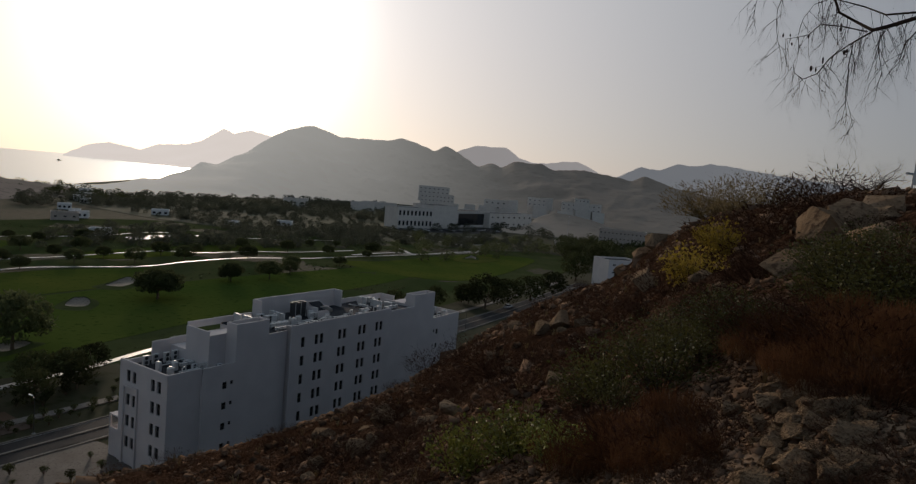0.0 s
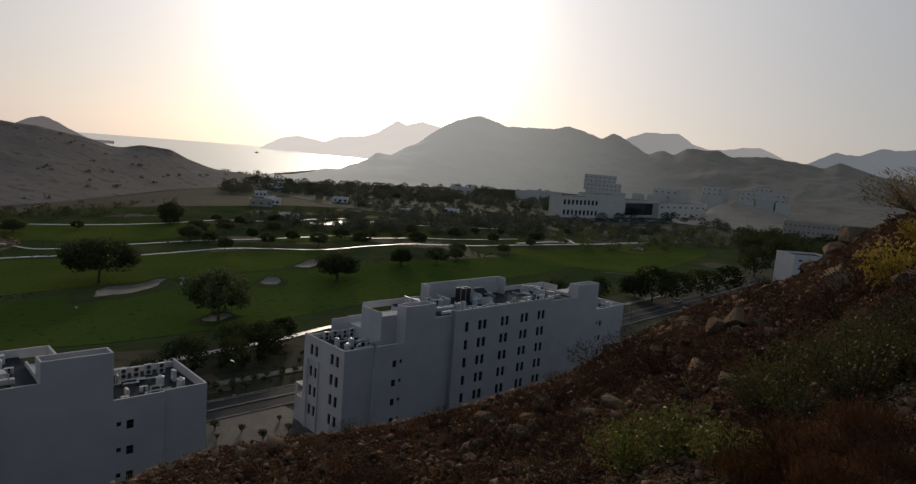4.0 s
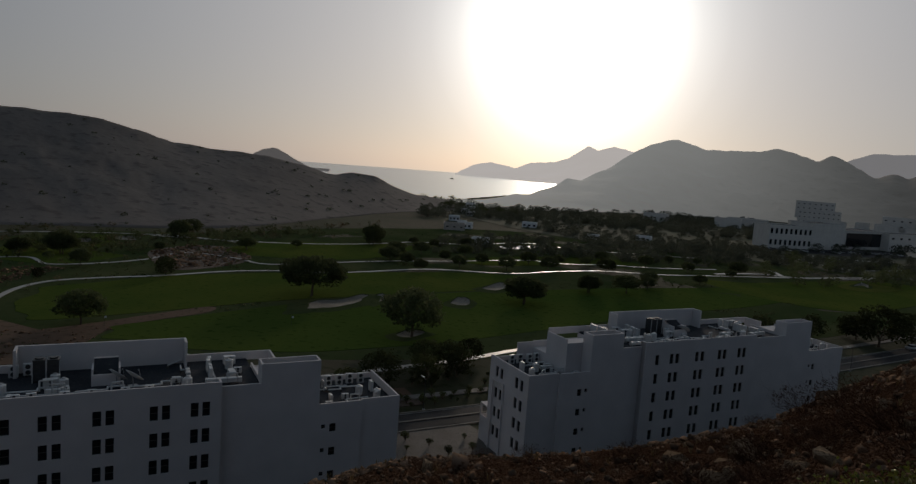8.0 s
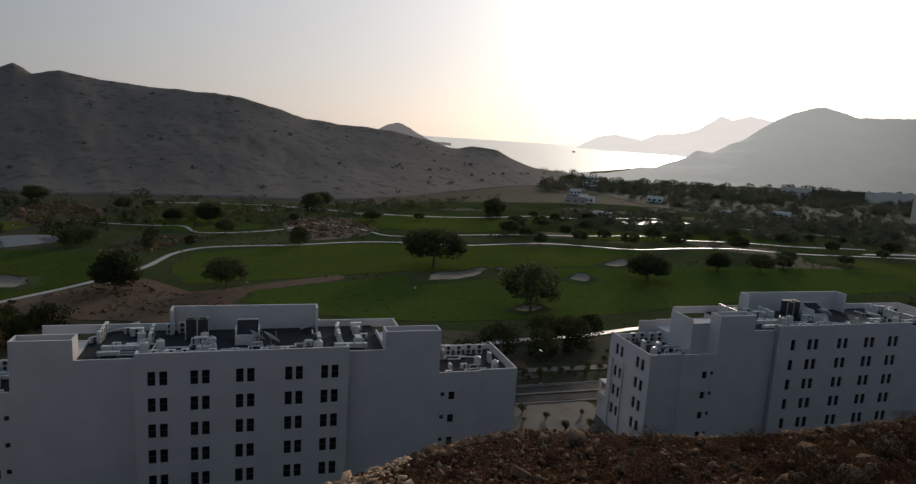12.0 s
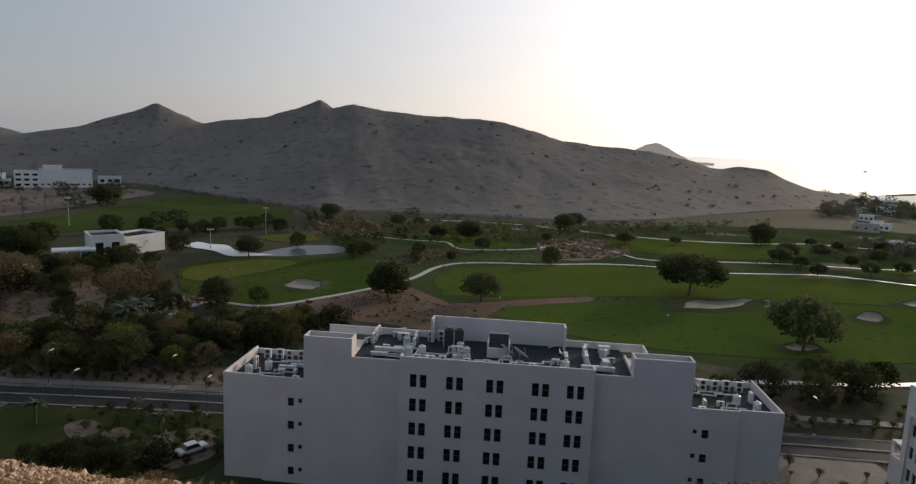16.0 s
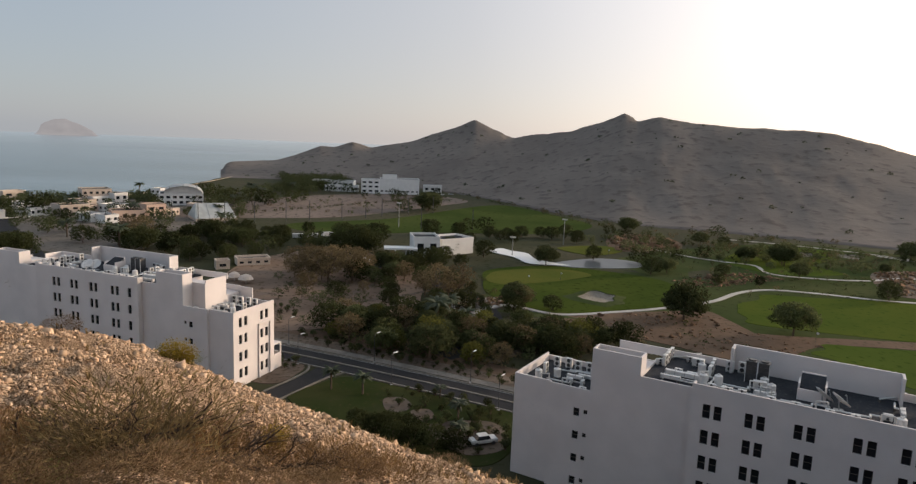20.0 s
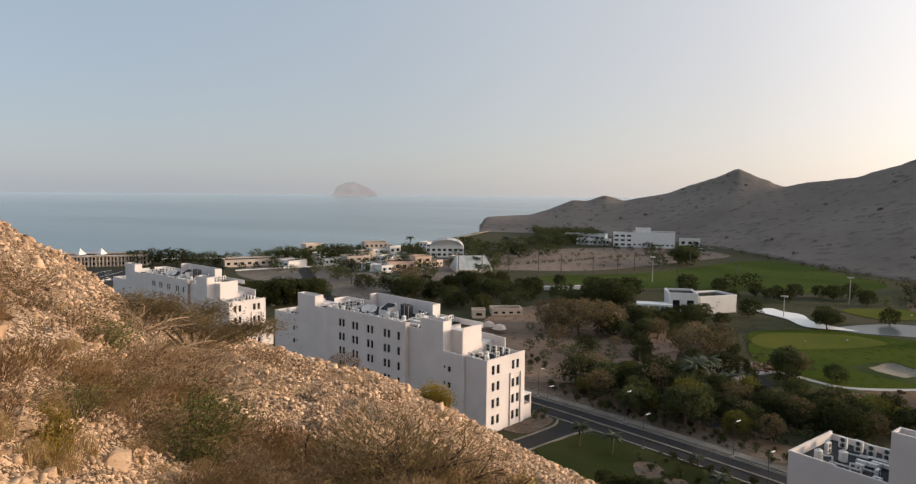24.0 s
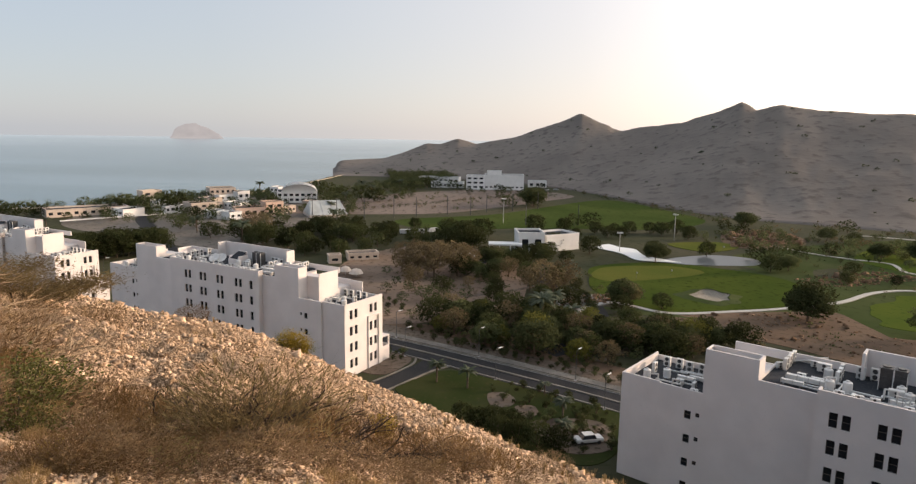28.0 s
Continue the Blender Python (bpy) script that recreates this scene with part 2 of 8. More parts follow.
def vnoise(x, y):
    xi, yi = np.floor(x).astype(int), np.floor(y).astype(int)
    fx, fy = x - xi, y - yi
    fx, fy = fx * fx * (3 - 2 * fx), fy * fy * (3 - 2 * fy)
    a, b = LATTICE[xi % 256, yi % 256], LATTICE[(xi + 1) % 256, yi % 256]
    c, d = LATTICE[xi % 256, (yi + 1) % 256], LATTICE[(xi + 1) % 256, (yi + 1) % 256]
    return (a * (1 - fx) + b * fx) * (1 - fy) + (c * (1 - fx) + d * fx) * fy - 0.5


def fbm(x, y, octaves=4):
    total, amp = 0, 1.0
    for _ in range(octaves):
        total = total + amp * vnoise(x, y)
        x, y, amp = x * 2.03 + 17.1, y * 2.03 + 5.7, amp * 0.5
    return total


def sheet(name, xs, ys, zs, material, closed=False):
    """A grid surface from 2D arrays."""
    rows, cols = xs.shape
    verts = np.stack([xs, ys, zs], -1).reshape(-1, 3)
    i = np.arange(rows - 1)[:, None] * cols
    j = np.arange(cols if closed else cols - 1)[None, :]
    k = (j + 1) % cols
    quads = np.stack([i + cols + j, i + cols + k, i + k, i + j], -1).reshape(-1, 4)
    me = bpy.data.meshes.new(name)
    me.vertices.add(len(verts))
    me.vertices.foreach_set("co", verts.ravel())
    me.loops.add(quads.size)
    me.loops.foreach_set("vertex_index", quads.ravel())
    me.polygons.add(len(quads))
    me.polygons.foreach_set("loop_start", np.arange(0, quads.size, 4))
    me.polygons.foreach_set("use_smooth", np.ones(len(quads), bool))
    me.update()
    me.validate()
    me.materials.append(material)
    return new(name, me)


def table(pairs, soft=0.0):
    """Straight lines from pair to pair, rounded over so many degrees."""
    a = np.array(pairs, float)
    a = a[np.argsort(a[:, 0])]
    if not soft:
        return lambda q: np.interp(q, a[:, 0], a[:, 1])
    g = np.arange(a[0, 0] - 4 * soft, a[-1, 0] + 4 * soft, soft / 6)
    v = np.interp(g, a[:, 0], a[:, 1])
    w = np.exp(-0.5 * (np.arange(-18, 19) / 6) ** 2)
    v = np.convolve(np.pad(v, 18, mode="edge"), w / w.sum(), "valid")
    return lambda q: np.interp(q, g, v)


def polar(az, r):
    a = np.radians(az)
    return -np.sin(a) * r, np.cos(a) * r


def part(name, bm, material, parent=None, label="", smooth=False):
    me = bpy.data.meshes.new(name)
    bm.normal_update()
    bm.to_mesh(me)
    bm.free()
    if smooth:
        me.polygons.foreach_set("use_smooth", np.ones(len(me.polygons), bool))
    me.materials.append(material)
    ob = new(name, me)
    ob.parent = parent
    if label:
        ob["label"] = label
    return ob


def shared(name, me, parent, m=None):
    ob = new(name, me)
    ob.parent = parent
    if m is not None:
        ob.matrix_basis = m
    return ob


def box(bm, x0, x1, y0, y1, z0, z1):
    x0, x1, y0, y1, z0, z1 = min(x0, x1), max(x0, x1), min(y0, y1), max(y0, y1), min(z0, z1), max(z0, z1)
    v = [bm.verts.new(p) for p in ((x0, y0, z0), (x1, y0, z0), (x1, y1, z0), (x0, y1, z0), (x0, y0, z1), (x1, y0, z1), (x1, y1, z1), (x0, y1, z1))]
    for f in ((0, 3, 2, 1), (4, 5, 6, 7), (0, 1, 5, 4), (1, 2, 6, 5), (2, 3, 7, 6), (3, 0, 4, 7)):
        bm.faces.new([v[i] for i in f])


def boxes(*dims):
    bm = bmesh.new()
    for d in dims:
        box(bm, *d)
    return bm


def rod(bm, p, q, r0, r1=None, n=6):
    """A tapered rod from p to q."""
    p, q = Vector(p), Vector(q)
    r1 = r0 if r1 is None else r1
    z = (q - p).normalized()
    x = z.orthogonal().normalized()
    y = z.cross(x)
    rings = []
    for c, r in ((p, r0), (q, r1)):
        rings.append([bm.verts.new(c + (x * math.cos(2 * math.pi * k / n) + y * math.sin(2 * math.pi * k / n)) * r) for k in range(n)])
    for k in range(n):
        bm.faces.new((rings[0][k], rings[0][(k + 1) % n], rings[1][(k + 1) % n], rings[1][k]))
    if n > 3:
        bm.faces.new(rings[0][::-1])
        bm.faces.new(rings[1])


# ---- the slope under the camera ----
# heading: the angle at which the slope's brow stands, seen from the eye; and how far off the brow is
BROW = table([(-75, 3.5), (-45, 3.0), (-32, 1.9), (-28, 1.0), (-25, 0.3), (-21, -1.0), (-19, -2.0), (-17.3, -3.3), (-15.2, -5.1), (-13.3, -7.4),
              (-11.2, -8.0), (-6.4, -10.5), (-1.6, -13.9), (3.3, -17.7), (8.2, -19.9), (12.2, -21.4), (17, -23.0), (22.5, -24.0), (28.4, -24.8),
              (34, -25.3), (41, -27.0), (50, -29.8), (60, -32), (70, -32), (79, -29.3), (87, -27.9), (89.4, -27.2), (93.7, -25.8), (97.5, -24.4), (101.8, -22.9),
              (106, -21.2), (109.1, -19.7), (111.1, -18.6), (114, -17.3), (117, -16.0), (120, -15.2), (123.5, -14.4), (126, -13.4), (128.3, -12.5), (134.6, -11.4), (137.3, -9.0), (139, -7.2),
              (141, -5.3), (143, -4.3), (145, -2.7), (146.8, -1.5), (148.6, 0.0), (155, 4), (170, 9), (285, 3.5)], 0.8)
BROW_R = table([(-75, 18), (-32, 22), (-25, 35), (-21, 60), (-19, 75), (-15, 85), (-11, 80), (-6, 70), (-1.6, 60), (3, 45), (8, 36), (17, 25), (28, 19),
                (41, 14), (60, 11), (80, 12.5), (90, 16), (100, 22), (105, 27), (115, 32), (125, 40), (137, 45), (141, 50), (149, 48), (170, 40), (285, 18)], 3.0)


def slope_z(az, r, rough=True):
    az, r = np.asarray(az, float), np.asarray(r, float)
    t, re = np.tan(np.radians(BROW(az))), BROW_R(az)
    inner = np.clip(1 - r / re, 0, 1)
    out = np.clip(r - re, 0, None)
    x, y = polar(az, r)
    z = 46 + r * t - 1.6 * inner ** 1.3
    z = z - np.where(out < 20, out * out / 40 * 0.36, (out - 10) * 0.36)
    if rough:
        fade = np.clip(r / 3, 0, 1) * (0.35 + 0.65 * np.clip(np.abs(r - re) / (0.25 * re), 0, 1))
        z = z + fade * (0.30 * fbm(x * 0.22, y * 0.22) + 0.16 * fbm(x * 1.3 + 40, y * 1.3, 3) * np.clip(r / 8, 0.4, 1.5))
        z = z + fade * (0.11 * (0.35 - np.abs(vnoise(x * 2.9 + 9, y * 2.9)) * 2) + 0.05 * (0.35 - np.abs(vnoise(x * 6.3, y * 6.3 + 3)) * 2)) * np.clip(r / 7, 0.5, 1.6)
    return z


az = np.concatenate([np.arange(-42, 156, 0.36), np.arange(156, 318, 3.0)])
rr = np.concatenate([[0.0], np.geomspace(1.2, 90, 260), np.geomspace(92, 260, 40)])
A, R = np.meshgrid(az, rr)
Z = np.maximum(slope_z(A, R), -3.0)
X, Y = polar(A, R)
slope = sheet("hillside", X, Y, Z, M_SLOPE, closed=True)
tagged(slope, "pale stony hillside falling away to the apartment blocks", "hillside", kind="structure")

# ---- plain and sea ----
COAST = table([(-180, 6000), (14, 6000), (20, 1900), (24, 1500), (28, 1150), (31, 960), (40, 930), (60, 1000), (100, 1000), (106, 860), (108.5, 735), (112, 600), (117, 520), (122, 488), (128, 472),
               (141, 482), (150, 600), (160, 1500), (170, 6000), (180, 6000)])


def plain_z(x, y):
    """Ground height of the valley floor: gentle swells, dipping under the sea past the shore."""
    r = np.hypot(x, y)
    a = np.degrees(np.arctan2(-x, y))
    d = COAST(a) - r
    n = -x * 0.845 + y * 0.534
    swell = 0.5 * fbm(x * 0.012, y * 0.012, 3) * np.clip((n - 118) / 40, 0, 1)
    return np.where(d > 0, swell * np.clip(d / 60, 0, 1) - 1.8 * np.clip(1 - d / 60, 0, 1), -1.8 - np.clip(-d / 15, 0, 1) * 6)


az = np.arange(-180, 180, 0.9)
rr = np.concatenate([[0.5], np.geomspace(40, 1200, 160), np.geomspace(1230, 4950, 16)])
A, R = np.meshgrid(az, rr)
X, Y = polar(A, R)
ground = sheet("ground", X, Y, plain_z(X, Y), M_PLAIN, closed=True)
tagged(ground, "dry sandy valley floor with sparse scrub", "ground", kind="structure")

M_SEA = mat("sea_water", (0.03, 0.085, 0.10), (0.075, 0.15, 0.165), 0.0035, 0.2, 0.4, 0.09, (0.04, 0.10, 0.115), 0.55, dist=0.6, spec=0.4)
A, R = np.meshgrid(np.arange(-40, 93, 1.0), np.geomspace(300, 4960, 60))
X, Y = polar(A, R)
sea = sheet("sea", X, Y, 0 * X - 3.0, M_SEA)
tagged(sea, "calm pale blue sea under haze", "sea", kind="structure")

# open water beyond the bay; haze towards the horizon is painted in as emission
M_FARSEA = mat("far_sea_haze", (0.04, 0.10, 0.125), (0.16, 0.235, 0.26), 0.006, 0.2, 0.35, 0.07, (0.06, 0.125, 0.15), 0.56, dist=0.6, spec=0.4)
# currents lie as long streaks along the shore
for node in [n for n in M_FARSEA.node_tree.nodes if n.bl_idname == "ShaderNodeTexNoise"]:
    streak = M_FARSEA.node_tree.nodes.new("ShaderNodeMapping")
    streak.inputs["Rotation"].default_value, streak.inputs["Scale"].default_value = (0, 0, radians(-28)), (1.0, 0.16, 1.0)
    M_FARSEA.node_tree.links.new(node.inputs["Vector"].links[0].from_socket, streak.inputs["Vector"])
    M_FARSEA.node_tree.links.new(streak.outputs[0], node.inputs["Vector"])
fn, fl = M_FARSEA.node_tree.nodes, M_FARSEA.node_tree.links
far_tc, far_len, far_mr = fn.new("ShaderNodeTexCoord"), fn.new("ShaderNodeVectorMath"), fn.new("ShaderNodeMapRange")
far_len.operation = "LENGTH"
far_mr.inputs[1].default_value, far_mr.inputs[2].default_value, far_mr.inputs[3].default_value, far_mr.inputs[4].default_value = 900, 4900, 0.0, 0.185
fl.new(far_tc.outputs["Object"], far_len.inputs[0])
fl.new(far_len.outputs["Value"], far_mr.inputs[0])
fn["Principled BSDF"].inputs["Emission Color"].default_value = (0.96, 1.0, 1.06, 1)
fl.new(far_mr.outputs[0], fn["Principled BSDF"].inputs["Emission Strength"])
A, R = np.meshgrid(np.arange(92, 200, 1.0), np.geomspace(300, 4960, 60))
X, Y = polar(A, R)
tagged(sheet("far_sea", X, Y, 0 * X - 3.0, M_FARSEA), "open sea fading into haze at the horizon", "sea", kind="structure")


# ---- hills ----
def ridge(name, skyline, base_r, ridge_r, material, label, step=0.12, back=0.5, gully=1.0, rows=46, seed=0.0, kind="", foot=0.0, profile=1.25):
    """A hill whose crest stands at the skyline angles, with gullied flanks."""
    sk, br, rd = table(skyline, 0.12), table(base_r, 5.0), table(ridge_r, 5.0)
    a0, a1 = min(p[0] for p in skyline), max(p[0] for p in skyline)
    az = np.arange(a0, a1 + step / 2, step)
    s = np.concatenate([np.linspace(0, 1, rows), 1 + np.linspace(0.04, 1, 10) * back])
    A, S = np.meshgrid(az, s)
    B, C = br(A), rd(A)
    R = B + (C - B) * S
    calm = table(skyline, 2.2)
    near_top = np.clip(S, 0, 1) ** 4
    top = 46 + C * np.tan(np.radians(sk(A) * near_top + calm(A) * (1 - near_top))) - foot
    top = np.maximum(top, 0.5) * np.clip(np.minimum(A - a0, a1 - A) / 0.4, 0.02, 1)
    x, y = polar(A, R)
    up = np.where(S <= 1, np.clip(S, 0, 1) ** profile, np.clip(1 - (S - 1) / back, 0, 1))
    arc = A * np.radians(1) * C
    furrow = np.abs(fbm(arc * 0.011 + seed, R * 0.007 + seed, 4)) * 2 - 0.35
    mask = np.clip(S, 0, 1) * np.clip(1 - S, 0, 1) * 4
    fine = fbm(x * 0.03 + seed, y * 0.03, 4)
    z = foot + top * up - gully * top * (0.07 * np.clip(furrow, -0.2, 1) * mask) + fine * top * 0.022 * mask * gully
    z = z + (1.5 if C.mean() < 1000 else 3.2) * fbm(arc * 0.05 + seed, R * 0.02, 5) * np.clip(1.05 - np.abs(S - 1) * 6, 0, 1)
    z = np.where(S == s.max(), -8, z) - (S == 0) * 4
    ob = sheet(name, x, y, z, material)
    return tagged(ob, label, "hill", kind=kind)


ridge("rocky_hill", [(108.4, -2.9), (107.7, -2.4), (104.1, -2.2), (102.3, -1.6), (100.4, -0.85), (99.2, -0.9), (97.7, -0.42), (96.2, -0.84), (92.7, -0.2), (90.5, 0.65), (88.6, 1.25), (87.35, 1.9), (86, 1.2),
                     (84.1, 0.45), (79.3, 1.2), (76.9, 1.95), (74.9, 2.8), (73.8, 2.2), (71.9, 2.6), (69.4, 2.1), (60, 1.7), (56.8, 1.0), (55.2, 0.45), (51.9, 0.0), (47.0, -0.3),
                     (43.5, -1.0), (42.2, -1.42), (41.4, -1.42), (40.1, -1.15), (38, -1.35), (36.8, -1.95), (35.7, -2.4), (34.6, -2.75), (32, -2.9), (30, -3.1)],
      [(109, 720), (101, 700), (94, 660), (87.4, 578), (84, 491), (79.3, 409), (74, 388), (66, 398), (59, 390), (50, 392), (45, 415), (41, 500), (37, 600), (30, 720)],
      [(109, 800), (101, 880), (94, 860), (87.4, 850), (84, 820), (75, 700), (60, 690), (50, 660), (41, 690), (37, 740), (30, 820)],
      M_ROCKY, "bare brown rocky hill ridge beyond the golf course", seed=3.0, gully=0.6)
# the distant range glows: haze painted into emission, by distance and towards the sun
dn, dl = M_HAZE_ROCK.node_tree.nodes, M_HAZE_ROCK.node_tree.links
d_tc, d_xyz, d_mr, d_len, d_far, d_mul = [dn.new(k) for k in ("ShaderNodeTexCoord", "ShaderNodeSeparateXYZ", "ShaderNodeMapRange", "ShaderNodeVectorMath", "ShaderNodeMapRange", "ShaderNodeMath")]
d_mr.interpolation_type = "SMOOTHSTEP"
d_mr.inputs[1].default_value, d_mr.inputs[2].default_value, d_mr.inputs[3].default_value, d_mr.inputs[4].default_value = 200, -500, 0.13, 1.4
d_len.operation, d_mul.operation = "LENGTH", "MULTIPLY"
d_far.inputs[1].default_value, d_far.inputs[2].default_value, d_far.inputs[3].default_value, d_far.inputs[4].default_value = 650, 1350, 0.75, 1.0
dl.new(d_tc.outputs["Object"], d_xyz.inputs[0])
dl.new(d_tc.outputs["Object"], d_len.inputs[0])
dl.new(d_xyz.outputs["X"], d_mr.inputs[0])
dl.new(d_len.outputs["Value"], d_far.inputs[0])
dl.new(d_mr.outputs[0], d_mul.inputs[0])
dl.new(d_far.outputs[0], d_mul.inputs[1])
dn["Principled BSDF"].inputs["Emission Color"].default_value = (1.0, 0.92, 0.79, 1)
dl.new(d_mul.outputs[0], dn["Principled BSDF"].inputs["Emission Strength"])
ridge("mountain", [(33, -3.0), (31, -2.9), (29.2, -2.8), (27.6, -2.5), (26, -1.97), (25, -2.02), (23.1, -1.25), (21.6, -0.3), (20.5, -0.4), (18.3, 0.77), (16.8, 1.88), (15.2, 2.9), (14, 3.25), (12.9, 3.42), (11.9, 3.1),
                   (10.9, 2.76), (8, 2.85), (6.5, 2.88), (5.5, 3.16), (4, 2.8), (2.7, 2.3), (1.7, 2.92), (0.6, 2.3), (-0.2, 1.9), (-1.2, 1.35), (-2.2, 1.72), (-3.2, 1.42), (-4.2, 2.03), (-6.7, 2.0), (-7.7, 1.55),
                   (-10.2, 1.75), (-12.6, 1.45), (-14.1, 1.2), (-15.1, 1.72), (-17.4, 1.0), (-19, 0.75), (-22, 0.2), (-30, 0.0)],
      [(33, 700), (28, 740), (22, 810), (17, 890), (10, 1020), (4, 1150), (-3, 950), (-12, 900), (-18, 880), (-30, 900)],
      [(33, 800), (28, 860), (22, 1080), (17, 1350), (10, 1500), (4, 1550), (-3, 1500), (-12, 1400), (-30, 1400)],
      M_HAZE_ROCK, "dark rocky mountain ridge above the resort", seed=21.0, gully=1.3)
# this nearer mound carries the same painted haze glow
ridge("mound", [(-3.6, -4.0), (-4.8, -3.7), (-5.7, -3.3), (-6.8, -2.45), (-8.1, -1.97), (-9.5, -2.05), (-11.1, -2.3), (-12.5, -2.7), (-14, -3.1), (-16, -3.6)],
      [(-3, 640), (-16, 640)], [(-3, 760), (-16, 760)], M_HAZE_ROCK, "grey-brown bare mound beside the resort", seed=14.0, gully=1.0, rows=30, profile=1.0)
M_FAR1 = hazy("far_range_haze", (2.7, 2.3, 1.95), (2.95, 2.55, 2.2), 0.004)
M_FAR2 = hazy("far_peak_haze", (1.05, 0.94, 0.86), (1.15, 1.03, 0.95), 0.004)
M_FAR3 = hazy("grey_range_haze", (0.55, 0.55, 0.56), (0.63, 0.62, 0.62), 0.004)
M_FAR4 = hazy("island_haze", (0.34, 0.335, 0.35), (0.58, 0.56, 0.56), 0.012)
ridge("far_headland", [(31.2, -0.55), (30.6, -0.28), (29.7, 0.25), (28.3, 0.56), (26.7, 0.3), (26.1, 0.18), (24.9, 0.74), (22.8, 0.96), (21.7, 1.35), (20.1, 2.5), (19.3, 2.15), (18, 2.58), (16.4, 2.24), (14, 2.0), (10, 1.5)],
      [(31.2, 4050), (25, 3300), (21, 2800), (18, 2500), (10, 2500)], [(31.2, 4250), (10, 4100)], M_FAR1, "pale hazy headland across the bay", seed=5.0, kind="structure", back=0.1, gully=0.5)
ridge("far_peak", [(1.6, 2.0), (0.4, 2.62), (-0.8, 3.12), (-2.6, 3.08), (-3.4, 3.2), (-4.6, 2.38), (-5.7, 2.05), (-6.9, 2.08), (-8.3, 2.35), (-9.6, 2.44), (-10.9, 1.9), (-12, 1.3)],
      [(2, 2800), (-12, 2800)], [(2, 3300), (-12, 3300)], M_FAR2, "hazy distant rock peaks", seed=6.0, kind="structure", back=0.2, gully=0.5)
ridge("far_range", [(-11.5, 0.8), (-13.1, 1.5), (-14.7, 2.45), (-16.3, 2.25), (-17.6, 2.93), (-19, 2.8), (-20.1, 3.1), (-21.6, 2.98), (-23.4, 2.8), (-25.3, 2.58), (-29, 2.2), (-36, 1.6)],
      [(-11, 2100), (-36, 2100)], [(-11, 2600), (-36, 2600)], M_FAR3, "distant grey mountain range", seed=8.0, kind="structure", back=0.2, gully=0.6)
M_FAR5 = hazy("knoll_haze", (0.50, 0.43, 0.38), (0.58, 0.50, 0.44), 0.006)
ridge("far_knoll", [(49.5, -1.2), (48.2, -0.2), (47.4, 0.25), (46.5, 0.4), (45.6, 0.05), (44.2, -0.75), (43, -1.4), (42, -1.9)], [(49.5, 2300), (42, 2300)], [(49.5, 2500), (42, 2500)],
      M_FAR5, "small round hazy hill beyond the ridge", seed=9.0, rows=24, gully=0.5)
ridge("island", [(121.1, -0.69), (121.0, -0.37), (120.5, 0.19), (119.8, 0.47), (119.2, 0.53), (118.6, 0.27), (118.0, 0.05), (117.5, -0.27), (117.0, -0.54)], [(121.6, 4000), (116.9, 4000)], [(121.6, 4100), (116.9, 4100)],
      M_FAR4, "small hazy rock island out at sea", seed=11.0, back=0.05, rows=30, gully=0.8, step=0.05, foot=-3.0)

# ---- golf course, roads ----
ALONG, AWAY = Vector((0.5344, 0.8453, 0)), Vector((-0.8453, 0.5344, 0))


def spot(u, v, z=0.0):
    """A place by metres along the row of blocks and metres away from the slope."""
    return ALONG * u + AWAY * v + Vector((0, 0, z))


def smooth_line(pts, per=8, loop=False):
    p = [np.array(q, float) for q in pts]
    n, out = len(p), []
    for i in range(n if loop else n - 1):
        a, b = p[i], p[(i + 1) % n]
        a0 = p[i - 1] if loop or i > 0 else a
        b1 = p[(i + 2) % n] if loop or i + 2 < n else b
        for k in range(per):
            t = k / per
            out.append(0.5 * (2 * a + (b - a0) * t + (2 * a0 - 5 * a + 4 * b - b1) * t * t + (3 * a - a0 - 3 * b + b1) * t ** 3))
    if not loop:
        out.append(p[-1])
    return np.array(out)


def lay(x, y, lift):
    return float(plain_z(np.array([x]), np.array([y]))[0]) + lift


def ribbon(name, pts, width, material, label, lift=0.12, category="path", per=10):
    line = smooth_line(pts, per)
    bm = bmesh.new()
    tang = np.gradient(line, axis=0)
    tang /= np.linalg.norm(tang, axis=1)[:, None]
    prev = None
    for (x, y), (tx, ty) in zip(line, tang):
        w = width / 2
        a = (x - ty * w, y + tx * w)
        b = (x + ty * w, y - tx * w)
        row = [bm.verts.new((*a, lay(*a, lift - 0.5))), bm.verts.new((*a, lay(*a, lift))), bm.verts.new((*b, lay(*b, lift))), bm.verts.new((*b, lay(*b, lift - 0.5)))]
        if prev:
            for k in range(3):
                bm.faces.new((prev[k + 1], prev[k], row[k], row[k + 1]))
        prev = row
    return tagged(part(name, bm, material), label, category, kind="structure")


OUTLINES = []


